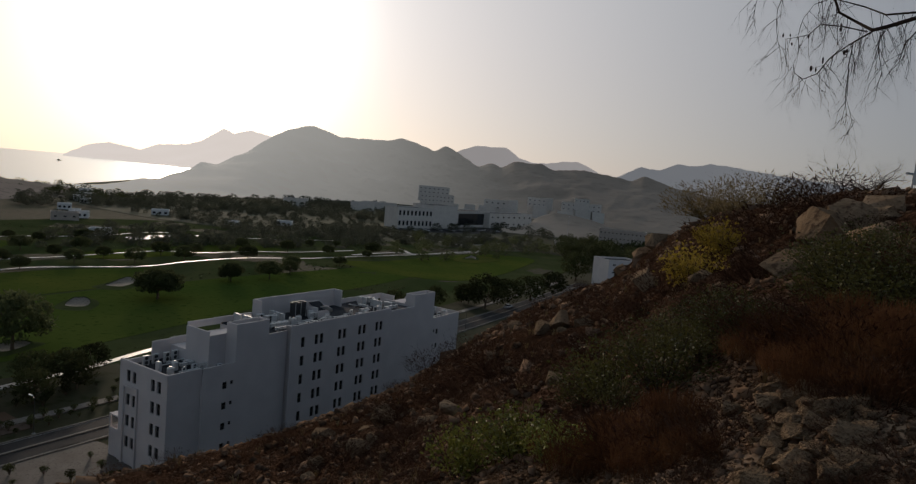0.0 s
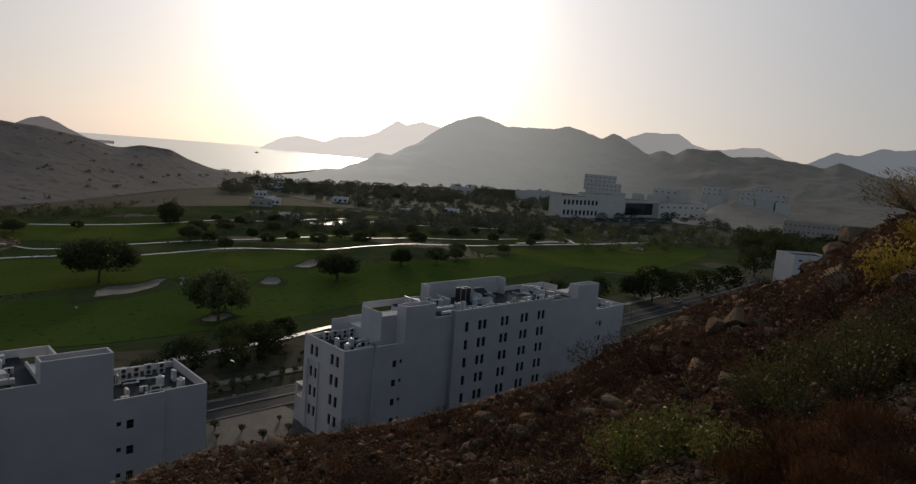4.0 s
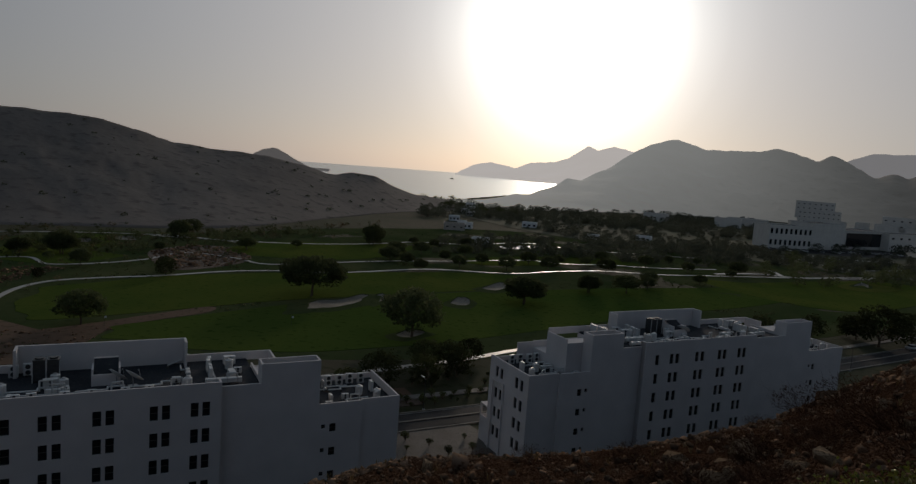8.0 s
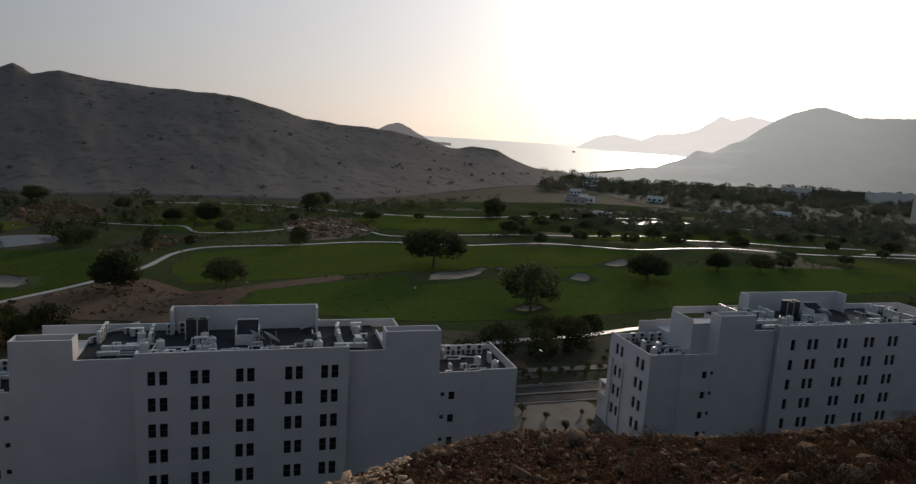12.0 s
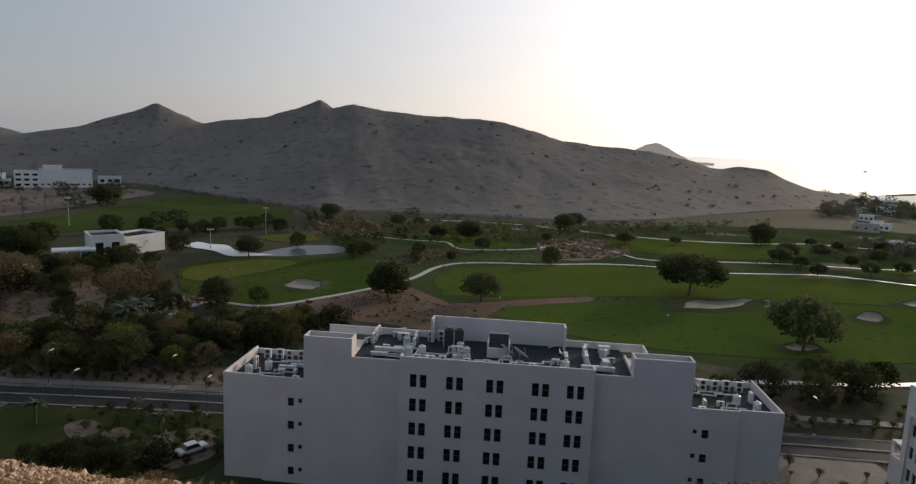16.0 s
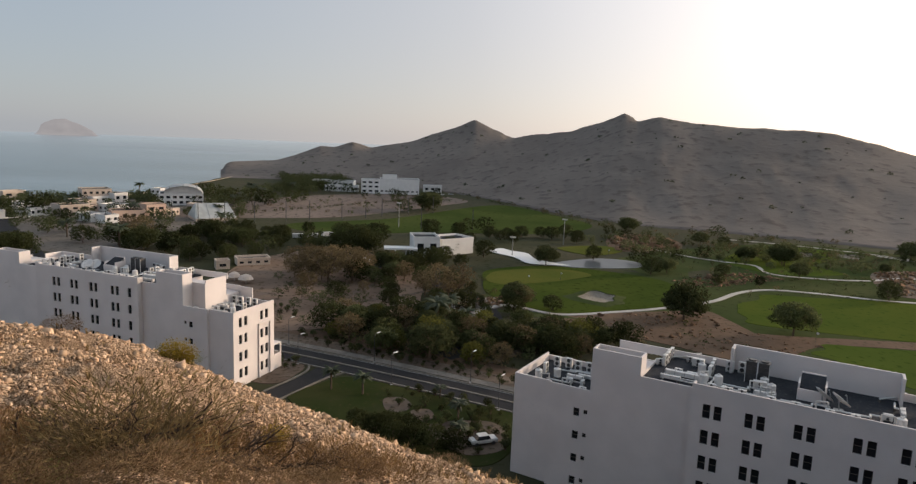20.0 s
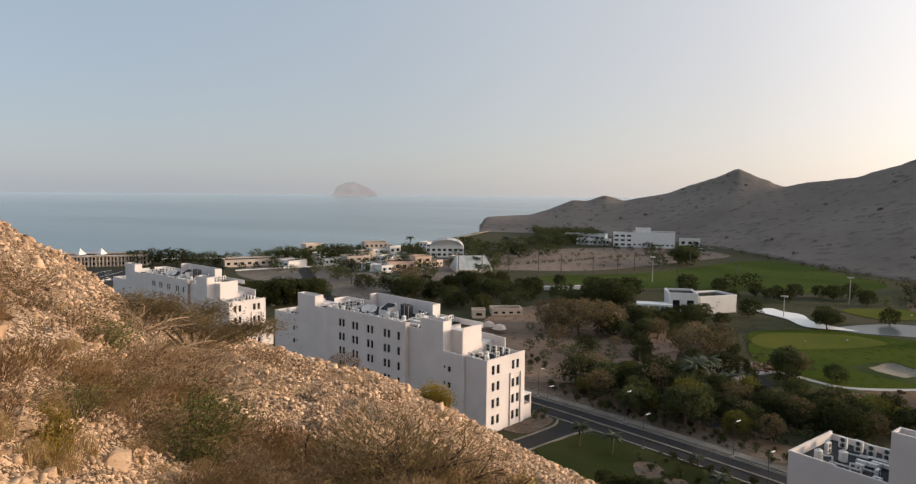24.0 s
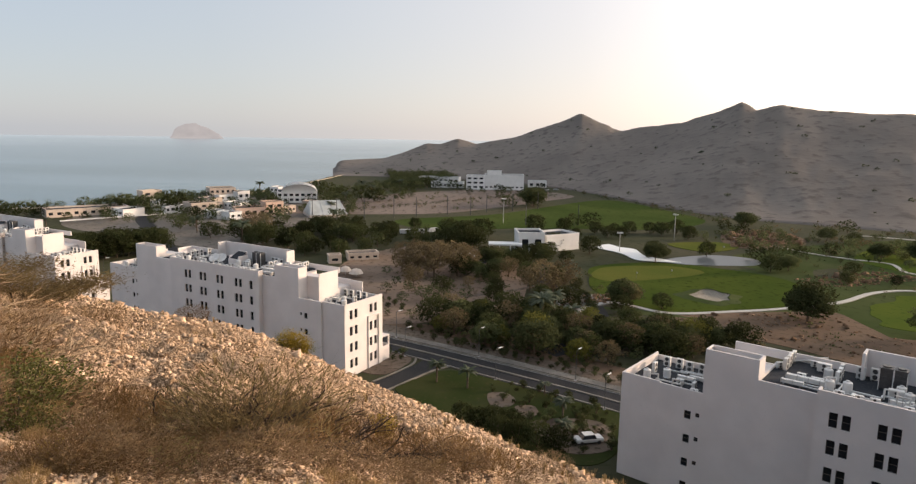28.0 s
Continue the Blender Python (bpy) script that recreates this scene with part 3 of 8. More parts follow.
def patch(name, pts, material, label, lift=0.06, category="lawn", rings=7, dish=0.0, wob=0.0):
    """A soft-edged laid area inside a smooth outline."""
    line = smooth_line(pts, 8, loop=True)
    c = line.mean(0)
    if name in ("fairway", "putting_green"):
        OUTLINES.append([tuple(q) for q in line[::2]])
    bm = bmesh.new()
    if wob:
        ang = np.arange(len(line))
        line = c + (line - c) * (1 + wob * np.array([float(vnoise(np.array([a * 0.3]), np.array([c[0]]))[0]) for a in ang]))[:, None]
    prev = None
    for k in range(rings, -1, -1):
        f = k / rings if k else 0.02
        ring = []
        for x, y in c + (line - c) * f:
            ring.append(bm.verts.new((x, y, lay(x, y, lift - (0.15 if k == rings else 0) - dish * (1 - f * f)))))
        if k == rings:
            first = ring
            ring = [bm.verts.new((x, y, lay(x, y, lift))) for x, y in c + (line - c) * 0.998]
            for i in range(len(ring)):
                j = (i + 1) % len(ring)
                bm.faces.new((first[i], first[j], ring[j], ring[i]))
        else:
            for i in range(len(ring)):
                j = (i + 1) % len(ring)
                bm.faces.new((prev[i], prev[j], ring[j], ring[i]))
        prev = ring
    bm.faces.new(prev)
    ob = part(name, bm, material)
    return tagged(ob, label, category, kind="structure")


patch("golf_rough", [(-205, 20), (-180, 10), (-160, 60), (-135, 80), (-100, 110), (-66, 146), (-28, 196), (22, 288), (74, 405), (60, 470), (-60, 480), (-140, 470), (-230, 440), (-285, 330), (-300, 240), (-330, 180), (-300, 110), (-255, 60)],
      M_ROUGH, "patchy dull green rough of the golf course", 0.03)
patch("fairway", [(-208, 106), (-204, 146), (-190, 172), (-165, 215), (-140, 245), (-118, 262), (-108, 235), (-128, 196), (-148, 152), (-160, 118), (-172, 86), (-188, 90)], M_FAIR, "bright green mown fairway", 0.12, wob=0.12)
patch("fairway", [(-146, 88), (-154, 100), (-150, 125), (-140, 165), (-118, 210), (-85, 262), (-58, 300), (-30, 340), (-12, 330), (-28, 280), (-52, 230), (-75, 175), (-92, 135), (-118, 100)], M_FAIR_DEEP, "wide dark green fairway nearest the blocks", 0.12, wob=0.05)
patch("fairway", [(-40, 345), (-60, 330), (-20, 300), (10, 310), (40, 380), (48, 420), (20, 425), (-10, 390)], M_FAIR, "green fairway by the resort road", 0.15)
patch("fairway", [(-245, 130), (-250, 160), (-262, 150), (-300, 190), (-320, 170), (-300, 140), (-270, 120)], M_FAIR, "green fairway below the rocky hill", 0.12)
patch("fairway", [(-240, 200), (-255, 240), (-230, 280), (-205, 300), (-190, 250), (-205, 215)], M_FAIR, "far green fairway", 0.12)
patch("fairway", [(-165, 280), (-150, 320), (-120, 360), (-95, 355), (-110, 330), (-130, 300), (-145, 275)], M_FAIR, "far green fairway between the paths", 0.12)
patch("fairway", [(-345, -79), (-386, -25), (-489, 42), (-412, 82), (-378, 88), (-342, 62), (-335, 29), (-328, -11), (-312, -53)], M_RANGE, "long green practice range", 0.12)
patch("fairway", [(-217, 15), (-236, 18), (-247, 38), (-241, 60), (-227, 78), (-208, 80), (-190, 68), (-180, 52), (-176, 34), (-184, 22), (-199, 15)], M_APRON, "green apron round the putting green", 0.14)
patch("putting_green", [(-213, 18), (-222, 16), (-236, 23), (-241, 44), (-232, 55), (-221, 43), (-212, 25)], M_GREEN, "lighter yellow-green putting green", 0.2)
patch("putting_green", [(-293, 53), (-303, 75), (-290, 82), (-275, 65)], M_GREEN, "yellow-green putting green by the pond", 0.2)
patch("putting_green", [(-2, 378), (10, 372), (26, 395), (22, 408), (6, 402)], M_GREEN, "small far putting green", 0.25)
BUNKERS = [[(-141, 149), (-142, 156), (-138, 162), (-137, 172), (-133, 168), (-131, 159), (-133, 150), (-136, 145)], [(-134, 171), (-134, 178), (-130, 176), (-128, 168)], [(-112, 187), (-113, 195), (-109, 195), (-106, 187)],
           [(-118, 220), (-117, 232), (-112, 230), (-112, 219)], [(-100, 141), (-99, 147), (-95, 147), (-96, 140)], [(-196, 43), (-201, 49), (-197, 54), (-191, 52), (-189, 47)], [(-298, 159), (-296, 172), (-289, 166), (-292, 157)],
           [(-299, 185), (-294, 194), (-284, 187), (-291, 182)], [(4, 388), (8, 398), (12, 396), (11, 388)]]


def bunker(line):
    """A hollow of sand that runs up to a grassed far lip."""
    line = smooth_line(line, 6, loop=True)
    c = line.mean(0)
    out = c / np.linalg.norm(c)
    wob = 1 + 0.42 * vnoise(np.arange(len(line)) * 0.42, np.full(len(line), c[0] * 0.37))
    line = c + (line - c) * wob[:, None] * 0.92
    reach = np.abs((line - c) @ out).max()
    rise = 0.10 + 0.95 * np.clip(((line - c) @ out / reach + 0.35) / 1.35, 0, 1) ** 1.3
    for name, rings, material, label, category in (
            ("sand_bunker", [(1.0, 1.0, 0.0), (0.86, 0.62, -0.02), (0.68, 0.3, -0.04), (0.4, 0.05, -0.04), (0.03, 0.0, -0.04)], M_SAND, "grey-brown sand bunker below a grassed lip", "bunker"),
            ("bunker_lip", [(1.0, 1.0, -0.05), (1.0, 1.0, 0.16), (1.03, 1.0, 0.24), (1.16, 0.85, 0.1), (1.42, 0.4, 0.05), (1.8, 0.0, -0.1)], M_ROUGH, "dark rough grass lip round a bunker", "grass")):
        bm, prev = bmesh.new(), None
        for f, up, more in rings:
            ring = [bm.verts.new((x, y, lay(x, y, 0.2) + h * up + more)) for (x, y), h in zip(c + (line - c) * f, rise)]
            if prev:
                for i in range(len(ring)):
                    j = (i + 1) % len(ring)
                    bm.faces.new((prev[i], prev[j], ring[j], ring[i]))
            prev = ring
        if name == "sand_bunker":
            bm.faces.new(prev)
        tagged(part(name, bm, material, smooth=True), label, category, kind="structure")


for line in BUNKERS:
    bunker(line)
M_BARE = mat("red_bare_earth", (0.125, 0.085, 0.06), (0.165, 0.115, 0.08), 0.05, 0.95, 0.3, 0.6, (0.085, 0.065, 0.042), 0.54, dist=0.2)
M_STONY = mat("stony_ground", (0.13, 0.10, 0.08), (0.20, 0.16, 0.125), 0.12, 0.95, 0.6, 0.9, (0.07, 0.058, 0.04), 0.54, dist=0.3)
patch("bare_ground", [(-187, 5), (-193, 20), (-184, 20), (-176, 13), (-171, 6)], M_KERB, "pale broken paving by the cart path", 0.11, "earth")
patch("bare_ground", [(-171, 33), (-182, 63), (-183, 79), (-165, 77), (-160, 98), (-158, 125), (-152, 122), (-153, 95), (-138, 72), (-150, 55)], M_BARE, "reddish bare earth strip beside the fairway", 0.09, "earth")
patch("bare_ground", [(-255, 173), (-262, 200), (-247, 211), (-219, 197), (-209, 175), (-215, 154)], M_STONY, "reddish stony ground between cart paths", 0.09, "earth")
patch("bare_ground", [(-290, 80), (-300, 110), (-330, 120), (-350, 105), (-330, 85)], M_BARE, "pinkish bare earth below the hill", 0.09, "earth")
patch("bare_ground", [(-360, -150), (-380, -60), (-470, 0), (-520, 20), (-560, -30), (-500, -110), (-420, -140)], mat("pale_dust", (0.15, 0.12, 0.102), (0.205, 0.165, 0.14), 0.03, 0.95, 0.2, 0.3, (0.075, 0.06, 0.046), 0.53), "pale dusty open ground by the white building", 0.09, "earth")
patch("bare_ground", [(-150, -45), (-170, -60), (-230, -70), (-270, -45), (-240, -10), (-190, -5), (-165, -12)], mat("park_earth", (0.17, 0.125, 0.095), (0.235, 0.175, 0.135), 0.06, 0.95, 0.3, 0.5, (0.11, 0.08, 0.055), 0.55, dist=0.2), "brown earth planted with young trees", 0.09, "earth")
patch("town_ground", [(-240, -120), (-262, -190), (-300, -240), (-400, -250), (-466, -176), (-430, -135), (-370, -115), (-300, -118)], mat("town_dust", (0.15, 0.13, 0.11), (0.21, 0.185, 0.16), 0.05, 0.95, 0.2, 0.5, (0.09, 0.08, 0.06), 0.56), "dusty grey ground between the shore houses", 0.07, "earth")
ribbon("cart_path", [(-170, 8), (-183, 19), (-175, 33), (-180, 51), (-186, 66), (-196, 84), (-210, 99), (-216, 112), (-213, 126), (-205, 145), (-199, 168), (-190, 184), (-173, 201), (-159, 234), (-148, 247), (-127, 263), (-117, 286), (-102, 310), (-78, 328), (-58, 351), (-28, 383), (14, 430)],
       1.8, M_PATH, "pale concrete cart path winding through the course", 0.2)
ribbon("cart_path", [(-330, 85), (-287, 104), (-271, 118), (-263, 129), (-246, 127), (-239, 140), (-238, 160), (-243, 172), (-243, 186), (-222, 191), (-203, 192), (-190, 222), (-178, 247), (-162, 271), (-142, 310), (-124, 316), (-106, 337), (-87, 350), (-60, 380)],
       1.6, M_PATH, "thin pale concrete cart path", 0.2)
ribbon("cart_path", [(-300, 205), (-262, 232), (-240, 256), (-224, 286), (-216, 317), (-193, 341), (-177, 385), (-145, 386), (-113, 402), (-80, 425)], 2.0, M_PATH, "far pale concrete cart path", 0.2)
ribbon("cart_path", [(-340, 150), (-318, 190), (-295, 214), (-270, 224), (-250, 226)], 1.6, M_PATH, "narrow cart path under the hill", 0.2)
ribbon("footpath", [(-92, 100), (-86, 112), (-80.5, 124), (-75.3, 135), (-70.5, 150), (-66, 162), (-58, 176), (-48, 190)], 1.9, M_PATH, "pale concrete path behind the blocks", 0.16, "path", 6)
# a road of two lanes with a thin raised median in front of the blocks
ROAD = table([(-300, 64), (-140, 91.5), (-100, 98.2), (-73, 100.6), (-51, 102.3), (0, 103.3), (46, 103.9), (80, 104.1), (140, 105.5), (212, 110), (330, 122)], 9.0)
WALKWAY = table([(-300, 5.6), (-40, 5.8), (20, 11.2), (330, 11.4)], 8.0)


def along_road(off, lo=-290, hi=326):
    return [tuple(spot(u, float(ROAD(u)) + (off(u) if callable(off) else off))[:2]) for u in range(lo, hi, 14)]


ribbon("road", along_road(-1.95), 3.6, M_ASPH, "dark asphalt lane nearer the blocks", 0.1, "road", 3)
ribbon("road", along_road(1.95), 3.6, M_ASPH, "dark asphalt lane farther from the blocks", 0.1, "road", 3)
ribbon("median", along_road(0.0), 0.5, M_KERB, "pale raised concrete median between the lanes", 0.24, "kerb", 3)
for off in (-3.95, 3.95):
    ribbon("kerb", along_road(off), 0.35, M_KERB, "pale concrete kerb along the road", 0.22, "kerb", 3)
ribbon("pavement", along_road(lambda u: float(WALKWAY(u))), 2.2, M_KERB, "pale concrete footpath beside the road", 0.2, "pavement", 3)
ribbon("verge", along_road(9.4, -200, 60), 4.4, M_STONY, "pale stony verge beyond the footpath", 0.1, "verge", 3)
ribbon("verge", along_road(14.0, -200, 60), 6.0, M_BARE, "brown bare earth under the roadside trees", 0.085, "verge", 3)
for off in (-3.55, 3.55):
    ribbon("road_marking", along_road(off), 0.12, M_LINE, "white painted edge line", 0.115, "marking", 3)
ribbon("road", [tuple(spot(*q)[:2]) for q in ((-86.4, 97.2), (-85.3, 92), (-84.8, 86), (-84.5, 80), (-84, 72))], 4.4, M_ASPH, "asphalt side road between two blocks", 0.108, "road", 8)
ribbon("kerb", [tuple(spot(*q)[:2]) for q in ((-81.6, 96.2), (-82.6, 92), (-82.4, 86), (-82.1, 80), (-81.6, 72))], 0.4, M_KERB, "pale concrete kerb along the side road", 0.22, "kerb", 6)
ribbon("kerb", [tuple(spot(*q)[:2]) for q in ((-90.4, 95.2), (-88.2, 92), (-87.3, 86), (-87.0, 80))], 0.4, M_KERB, "pale concrete kerb along the side road", 0.22, "kerb", 6)
patch("gravel_bed", [tuple(spot(*q)[:2]) for q in ((-88.2, 84), (-89, 91), (-91.5, 94.5), (-98, 93.5), (-103, 90), (-100, 84), (-94, 82))], M_STONY, "pale gravel bed planted with shrubs", 0.12, "gravel")
ribbon("road", [(p.x, p.y) for p in (spot(-72, 116), spot(-70, 130), spot(-78, 150), spot(-95, 168), spot(-118, 180))], 6.0, M_ASPH, "asphalt road into the park", 0.105, "road", 8)
patch("lawn", [tuple(spot(*q)[:2]) for q in ((-81, 80), (-81.6, 88), (-79, 95), (-60, 96.8), (-41, 98), (-40, 88), (-42, 78), (-60, 76))], M_LAWN, "dull dark green lawn between two blocks", 0.12)
for line in ([(-112, -9), (-113, -6), (-110, -4), (-107, -5), (-107, -8)], [(-107, -4), (-108, -1), (-105, 0), (-103, -2)], [(-101, -1), (-104, 6), (-102, 11), (-94, 11), (-92, 4)]):
    patch("paving", line, M_STONY, "pale paved garden terrace on the lawn", 0.17, "paving", 4)
ribbon("road", [(-250, -43), (-236, -22), (-244, -11), (-258, -26)], 6, M_ASPH, "asphalt lane by the clubhouse", 0.13, "road", 6)
patch("courtyard", [spot(36, 80)[:2], spot(35, 99)[:2], spot(44, 99.6)[:2], spot(56, 99.4)[:2], spot(52, 80)[:2], spot(44, 76)[:2]], M_PAVE, "pale paved yard between two blocks", 0.1, "paving")
for line in ([(-133, 12), (-140, 17), (-145, 22), (-150, 32)], [(-141, -13), (-146, -14), (-152, -14), (-160, -12), (-168, 0)], [(-133, 12), (-146, 6), (-156, 8), (-165, 16)], [(-150, -14), (-162, -26), (-178, -28), (-196, -24), (-215, -16)], [(-178, -28), (-190, -12), (-204, 2)]):
    ribbon("footpath", line, 1.7, M_STONY, "pale trodden path through the park", 0.14, "path", 6)
M_WATER = mat("pond_water", (0.045, 0.055, 0.06), (0.06, 0.07, 0.075), 0.05, 0.3, 0.25, 0.8, spec=0.3)
patch("pond", [(-246, 50), (-252, 44), (-262, 54), (-268, 68), (-262, 80), (-250, 78), (-246, 66)], M_WATER, "still grey pond reflecting the sky", 0.1, "pond")
patch("pond", [(-178, 352), (-170, 372), (-165, 380), (-158, 372), (-164, 352), (-172, 344)], M_WATER, "small pond glinting in the sun", 0.25, "pond")

patch("scrubland", [(-190, 455), (-300, 520), (-400, 590), (-410, 660), (-330, 720), (-220, 770), (-60, 780), (0, 660), (60, 560), (40, 460), (-60, 450)], M_SCRUB, "dull grey-green scrubland on the far valley floor", 0.3, "scrub", 12)

# ---- apartment blocks ----


def wall_panel(bm, place, a0, a1, z0, z1, holes, depth=0.3):
    """A wall face with real openings. place(a, d, z) gives the point a along, d into the wall, z up."""
    xs = sorted({a0, a1, *[h[0] for h in holes], *[h[1] for h in holes]})
    zs = sorted({z0, z1, *[h[2] for h in holes], *[h[3] for h in holes]})
    grid = {}

    def vert(a, d, z):
        key = (round(a, 4), round(d, 4), round(z, 4))
        if key not in grid:
            grid[key] = bm.verts.new(place(a, d, z))
        return grid[key]

    for i in range(len(xs) - 1):
        for k in range(len(zs) - 1):
            ca, cz = (xs[i] + xs[i + 1]) / 2, (zs[k] + zs[k + 1]) / 2
            if any(h[0] < ca < h[1] and h[2] < cz < h[3] for h in holes):
                continue
            bm.faces.new((vert(xs[i], 0, zs[k]), vert(xs[i + 1], 0, zs[k]), vert(xs[i + 1], 0, zs[k + 1]), vert(xs[i], 0, zs[k + 1])))
    for h in holes:
        c = ((h[0], h[2]), (h[1], h[2]), (h[1], h[3]), (h[0], h[3]))
        for q in range(4):
            (pa, pz), (ra, rz) = c[q], c[(q + 1) % 4]
            v = [bm.verts.new(place(*w)) for w in ((pa, 0, pz), (ra, 0, rz), (ra, depth, rz), (pa, depth, pz))]
            bm.faces.new(v)


def window_meshes(w, h):
    """Frame and pane of a casement with a mid rail, centred, facing -y."""
    f = bmesh.new()
    t = 0.06
    for d in ((-w / 2, -w / 2 + t, 0, 0.07, -h / 2, h / 2), (w / 2 - t, w / 2, 0, 0.07, -h / 2, h / 2), (-w / 2 + t, w / 2 - t, 0, 0.07, h / 2 - t, h / 2),
              (-w / 2 + t, w / 2 - t, 0, 0.07, -h / 2, -h / 2 + t), (-w / 2 + t, w / 2 - t, 0.005, 0.065, -0.035, 0.035)):
        box(f, *d)
    fm = bpy.data.meshes.new("frame")
    f.to_mesh(fm)
    f.free()
    fm.materials.append(M_FRAME)
    p = boxes((-w / 2 + t, w / 2 - t, 0.03, 0.045, -h / 2 + t, h / 2 - t))
    pm = bpy.data.meshes.new("pane")
    p.to_mesh(pm)
    p.free()
    pm.materials.append(M_GLASS)
    return fm, pm


WIN = {"tall": window_meshes(0.86, 1.75), "mid": window_meshes(0.85, 1.15), "small": window_meshes(0.55, 0.6)}
WSIZE = {"tall": (0.86, 1.75), "mid": (0.85, 1.15), "small": (0.55, 0.6)}


def apartment_block(u0, v0, turn, lift, sx, columns, centre, length, label):
    """One five-storey block. Local x runs along the rear facade from one end, y away from the slope."""
    root = tagged(new("apartment_block"), label, "building", "row of apartment blocks")
    a = radians(turn)
    al, aw = Vector((math.cos(a), math.sin(a), 0)), Vector((-math.sin(a), math.cos(a), 0))
    p = al * u0 + aw * v0
    root.matrix_basis = pose(p.x, p.y, lift, 0, 0, turn)
    L, c0, c1 = length, centre[0], centre[1]

    def px(y):
        return lambda s, d, z: (sx * s, y + d, z)

    def py(x, sign):
        return lambda s, d, z: (sx * (x + sign * d), s, z)

    def put(name, bm, m=M_WALL, lb=""):
        return part(name, bm, m, root, lb)

    def bx(bm, x0, x1, y0, y1, z0, z1):
        box(bm, sx * x0, sx * x1, y0, y1, z0, z1)

    def window(kind, x, y, z, rz=0.0):
        fm, pm = WIN[kind]
        fr = shared("window", fm, root, pose(x, y, z, 0, 0, rz))
        shared("pane", pm, fr)
        return fr

    rows = [15.8 - 3.2 * k for k in range(5)]
    holes = []
    for kind, x in columns:
        for z in rows:
            for dx in ((0,) if kind == "single" else (-0.63, 0.63)):
                w, h = WSIZE["tall"]
                holes.append((x + dx - w / 2, x + dx + w / 2, z - h / 2, z + h / 2))
                window("tall", sx * (x + dx), 0.17, z)
    bm = bmesh.new()
    wall_panel(bm, px(0.0), c0, c1, -2, 18.9, holes)
    bx(bm, c0, c1, 0.3, 13.0, -2, 17.6)
    for x, s in ((c0, 1), (c1, -1)):
        wall_panel(bm, py(x, s), 0.0, 1.3, -2, 18.9, [])
    put("centre_wall", bm)
    put("centre_parapet", boxes(*[(sx * q[0], sx * q[1], *q[2:]) for q in ((c0, c1, 0.004, 0.25, 17.6, 18.9), (c0, c0 + 0.25, 0.25, 1.3, 17.6, 18.9), (c1 - 0.25, c1, 0.25, 1.3, 17.6, 18.9))]))
    t1, t2 = (11.0, 17.3), (L - 18.5, L - 11.2)
    for n, (lo, hi) in enumerate((t1, t2)):
        # stair tower, raised front, and the lower link to the centre
        bm = bmesh.new()
        bx(bm, lo, hi, 1.0, 3.4, -2, 19.6)
        put("stair_tower", bm)
        put("tower_parapet", boxes(*[(sx * q[0], sx * q[1], *q[2:]) for q in ((lo, hi, 1.0, 1.22, 19.6, 20.4), (lo, hi, 3.18, 3.4, 19.6, 20.4), (lo, lo + 0.22, 1.22, 3.18, 19.6, 20.4), (hi - 0.22, hi, 1.22, 3.18, 19.6, 20.4))]))
        put("tower_roof", boxes((sx * (lo + 0.22), sx * (hi - 0.22), 1.22, 3.18, 19.6, 19.64)), M_ROOF)
        ma, mb = (hi, c0) if n == 0 else (c1, lo)
        bm = bmesh.new()
        bx(bm, ma, mb, 1.0, 13.0, -2, 17.45)
        put("link_wall", bm)
        put("link_parapet", boxes((sx * ma, sx * mb, 1.0, 1.25, 17.45, 18.0)))
        # wing behind the tower
        step_up = n == 0 and columns[0][0] == "single"
        ia, ib = (lo - 3.0, hi) if step_up else (lo, hi)
        bm = bmesh.new()
        bx(bm, ia, ib, 3.4, 9.0, -2, 17.6)
        put("wing_wall", bm)
        put("wing_parapet", boxes(*[(sx * q[0], sx * q[1], *q[2:]) for q in ((ia, ib, 3.404, 3.62, 17.6, 18.6), (ia, ia + 0.22, 3.62, 9.0, 17.6, 19.2 if step_up else 18.2), (ib - 0.22, ib, 3.62, 9.0, 17.6, 18.0))]))
        bm = bmesh.new()
        bx(bm, ia, ib, 9.0, 13.0, -2, 15.4)
        put("wing_wall", bm)
        ea, eb = (ia - 3.2, ia) if n == 0 else (ib, ib + 3.2)
        put("terrace_wall", boxes((sx * ea, sx * eb, 12.6, 12.85, 13.4, 16.4), (sx * ia, sx * ib, 12.75, 13.0, 15.4, 16.5)))
    ends = ((0.0, 5.4, 11.0, 1), (L, L - 5.4, L - 11.2, -1))
    for n, (e, m, t, s) in enumerate(ends):
        hs = []
        for k in range(4):
            z = 11.3 - 3.2 * k
            hs.append((e + s * 9.3 - 0.42, e + s * 9.3 + 0.42, z - 0.57, z + 0.57))
            hs.append((e + s * 10.55 - 0.27, e + s * 10.55 + 0.27, z - 0.05, z + 0.55))
            window("mid", sx * (e + s * 9.3), 1.17, z)
            window("small", sx * (e + s * 10.55), 1.17, z + 0.25)
        bm = bmesh.new()
        wall_panel(bm, px(1.0), min(m, t), max(m, t), -2, 14.6, hs)
        wall_panel(bm, px(1.4), min(e, m), max(e, m), -2, 14.6, [])
        wall_panel(bm, py(m, -s), 1.0, 1.4, -2, 14.6, [])
        eh = []
        for k in range(4):
            z = 12.4 - 3.2 * k
            for y in (3.3, 4.75, 9.3, 10.75):
                zz = z - (0.35 if y > 8 and k else 0)
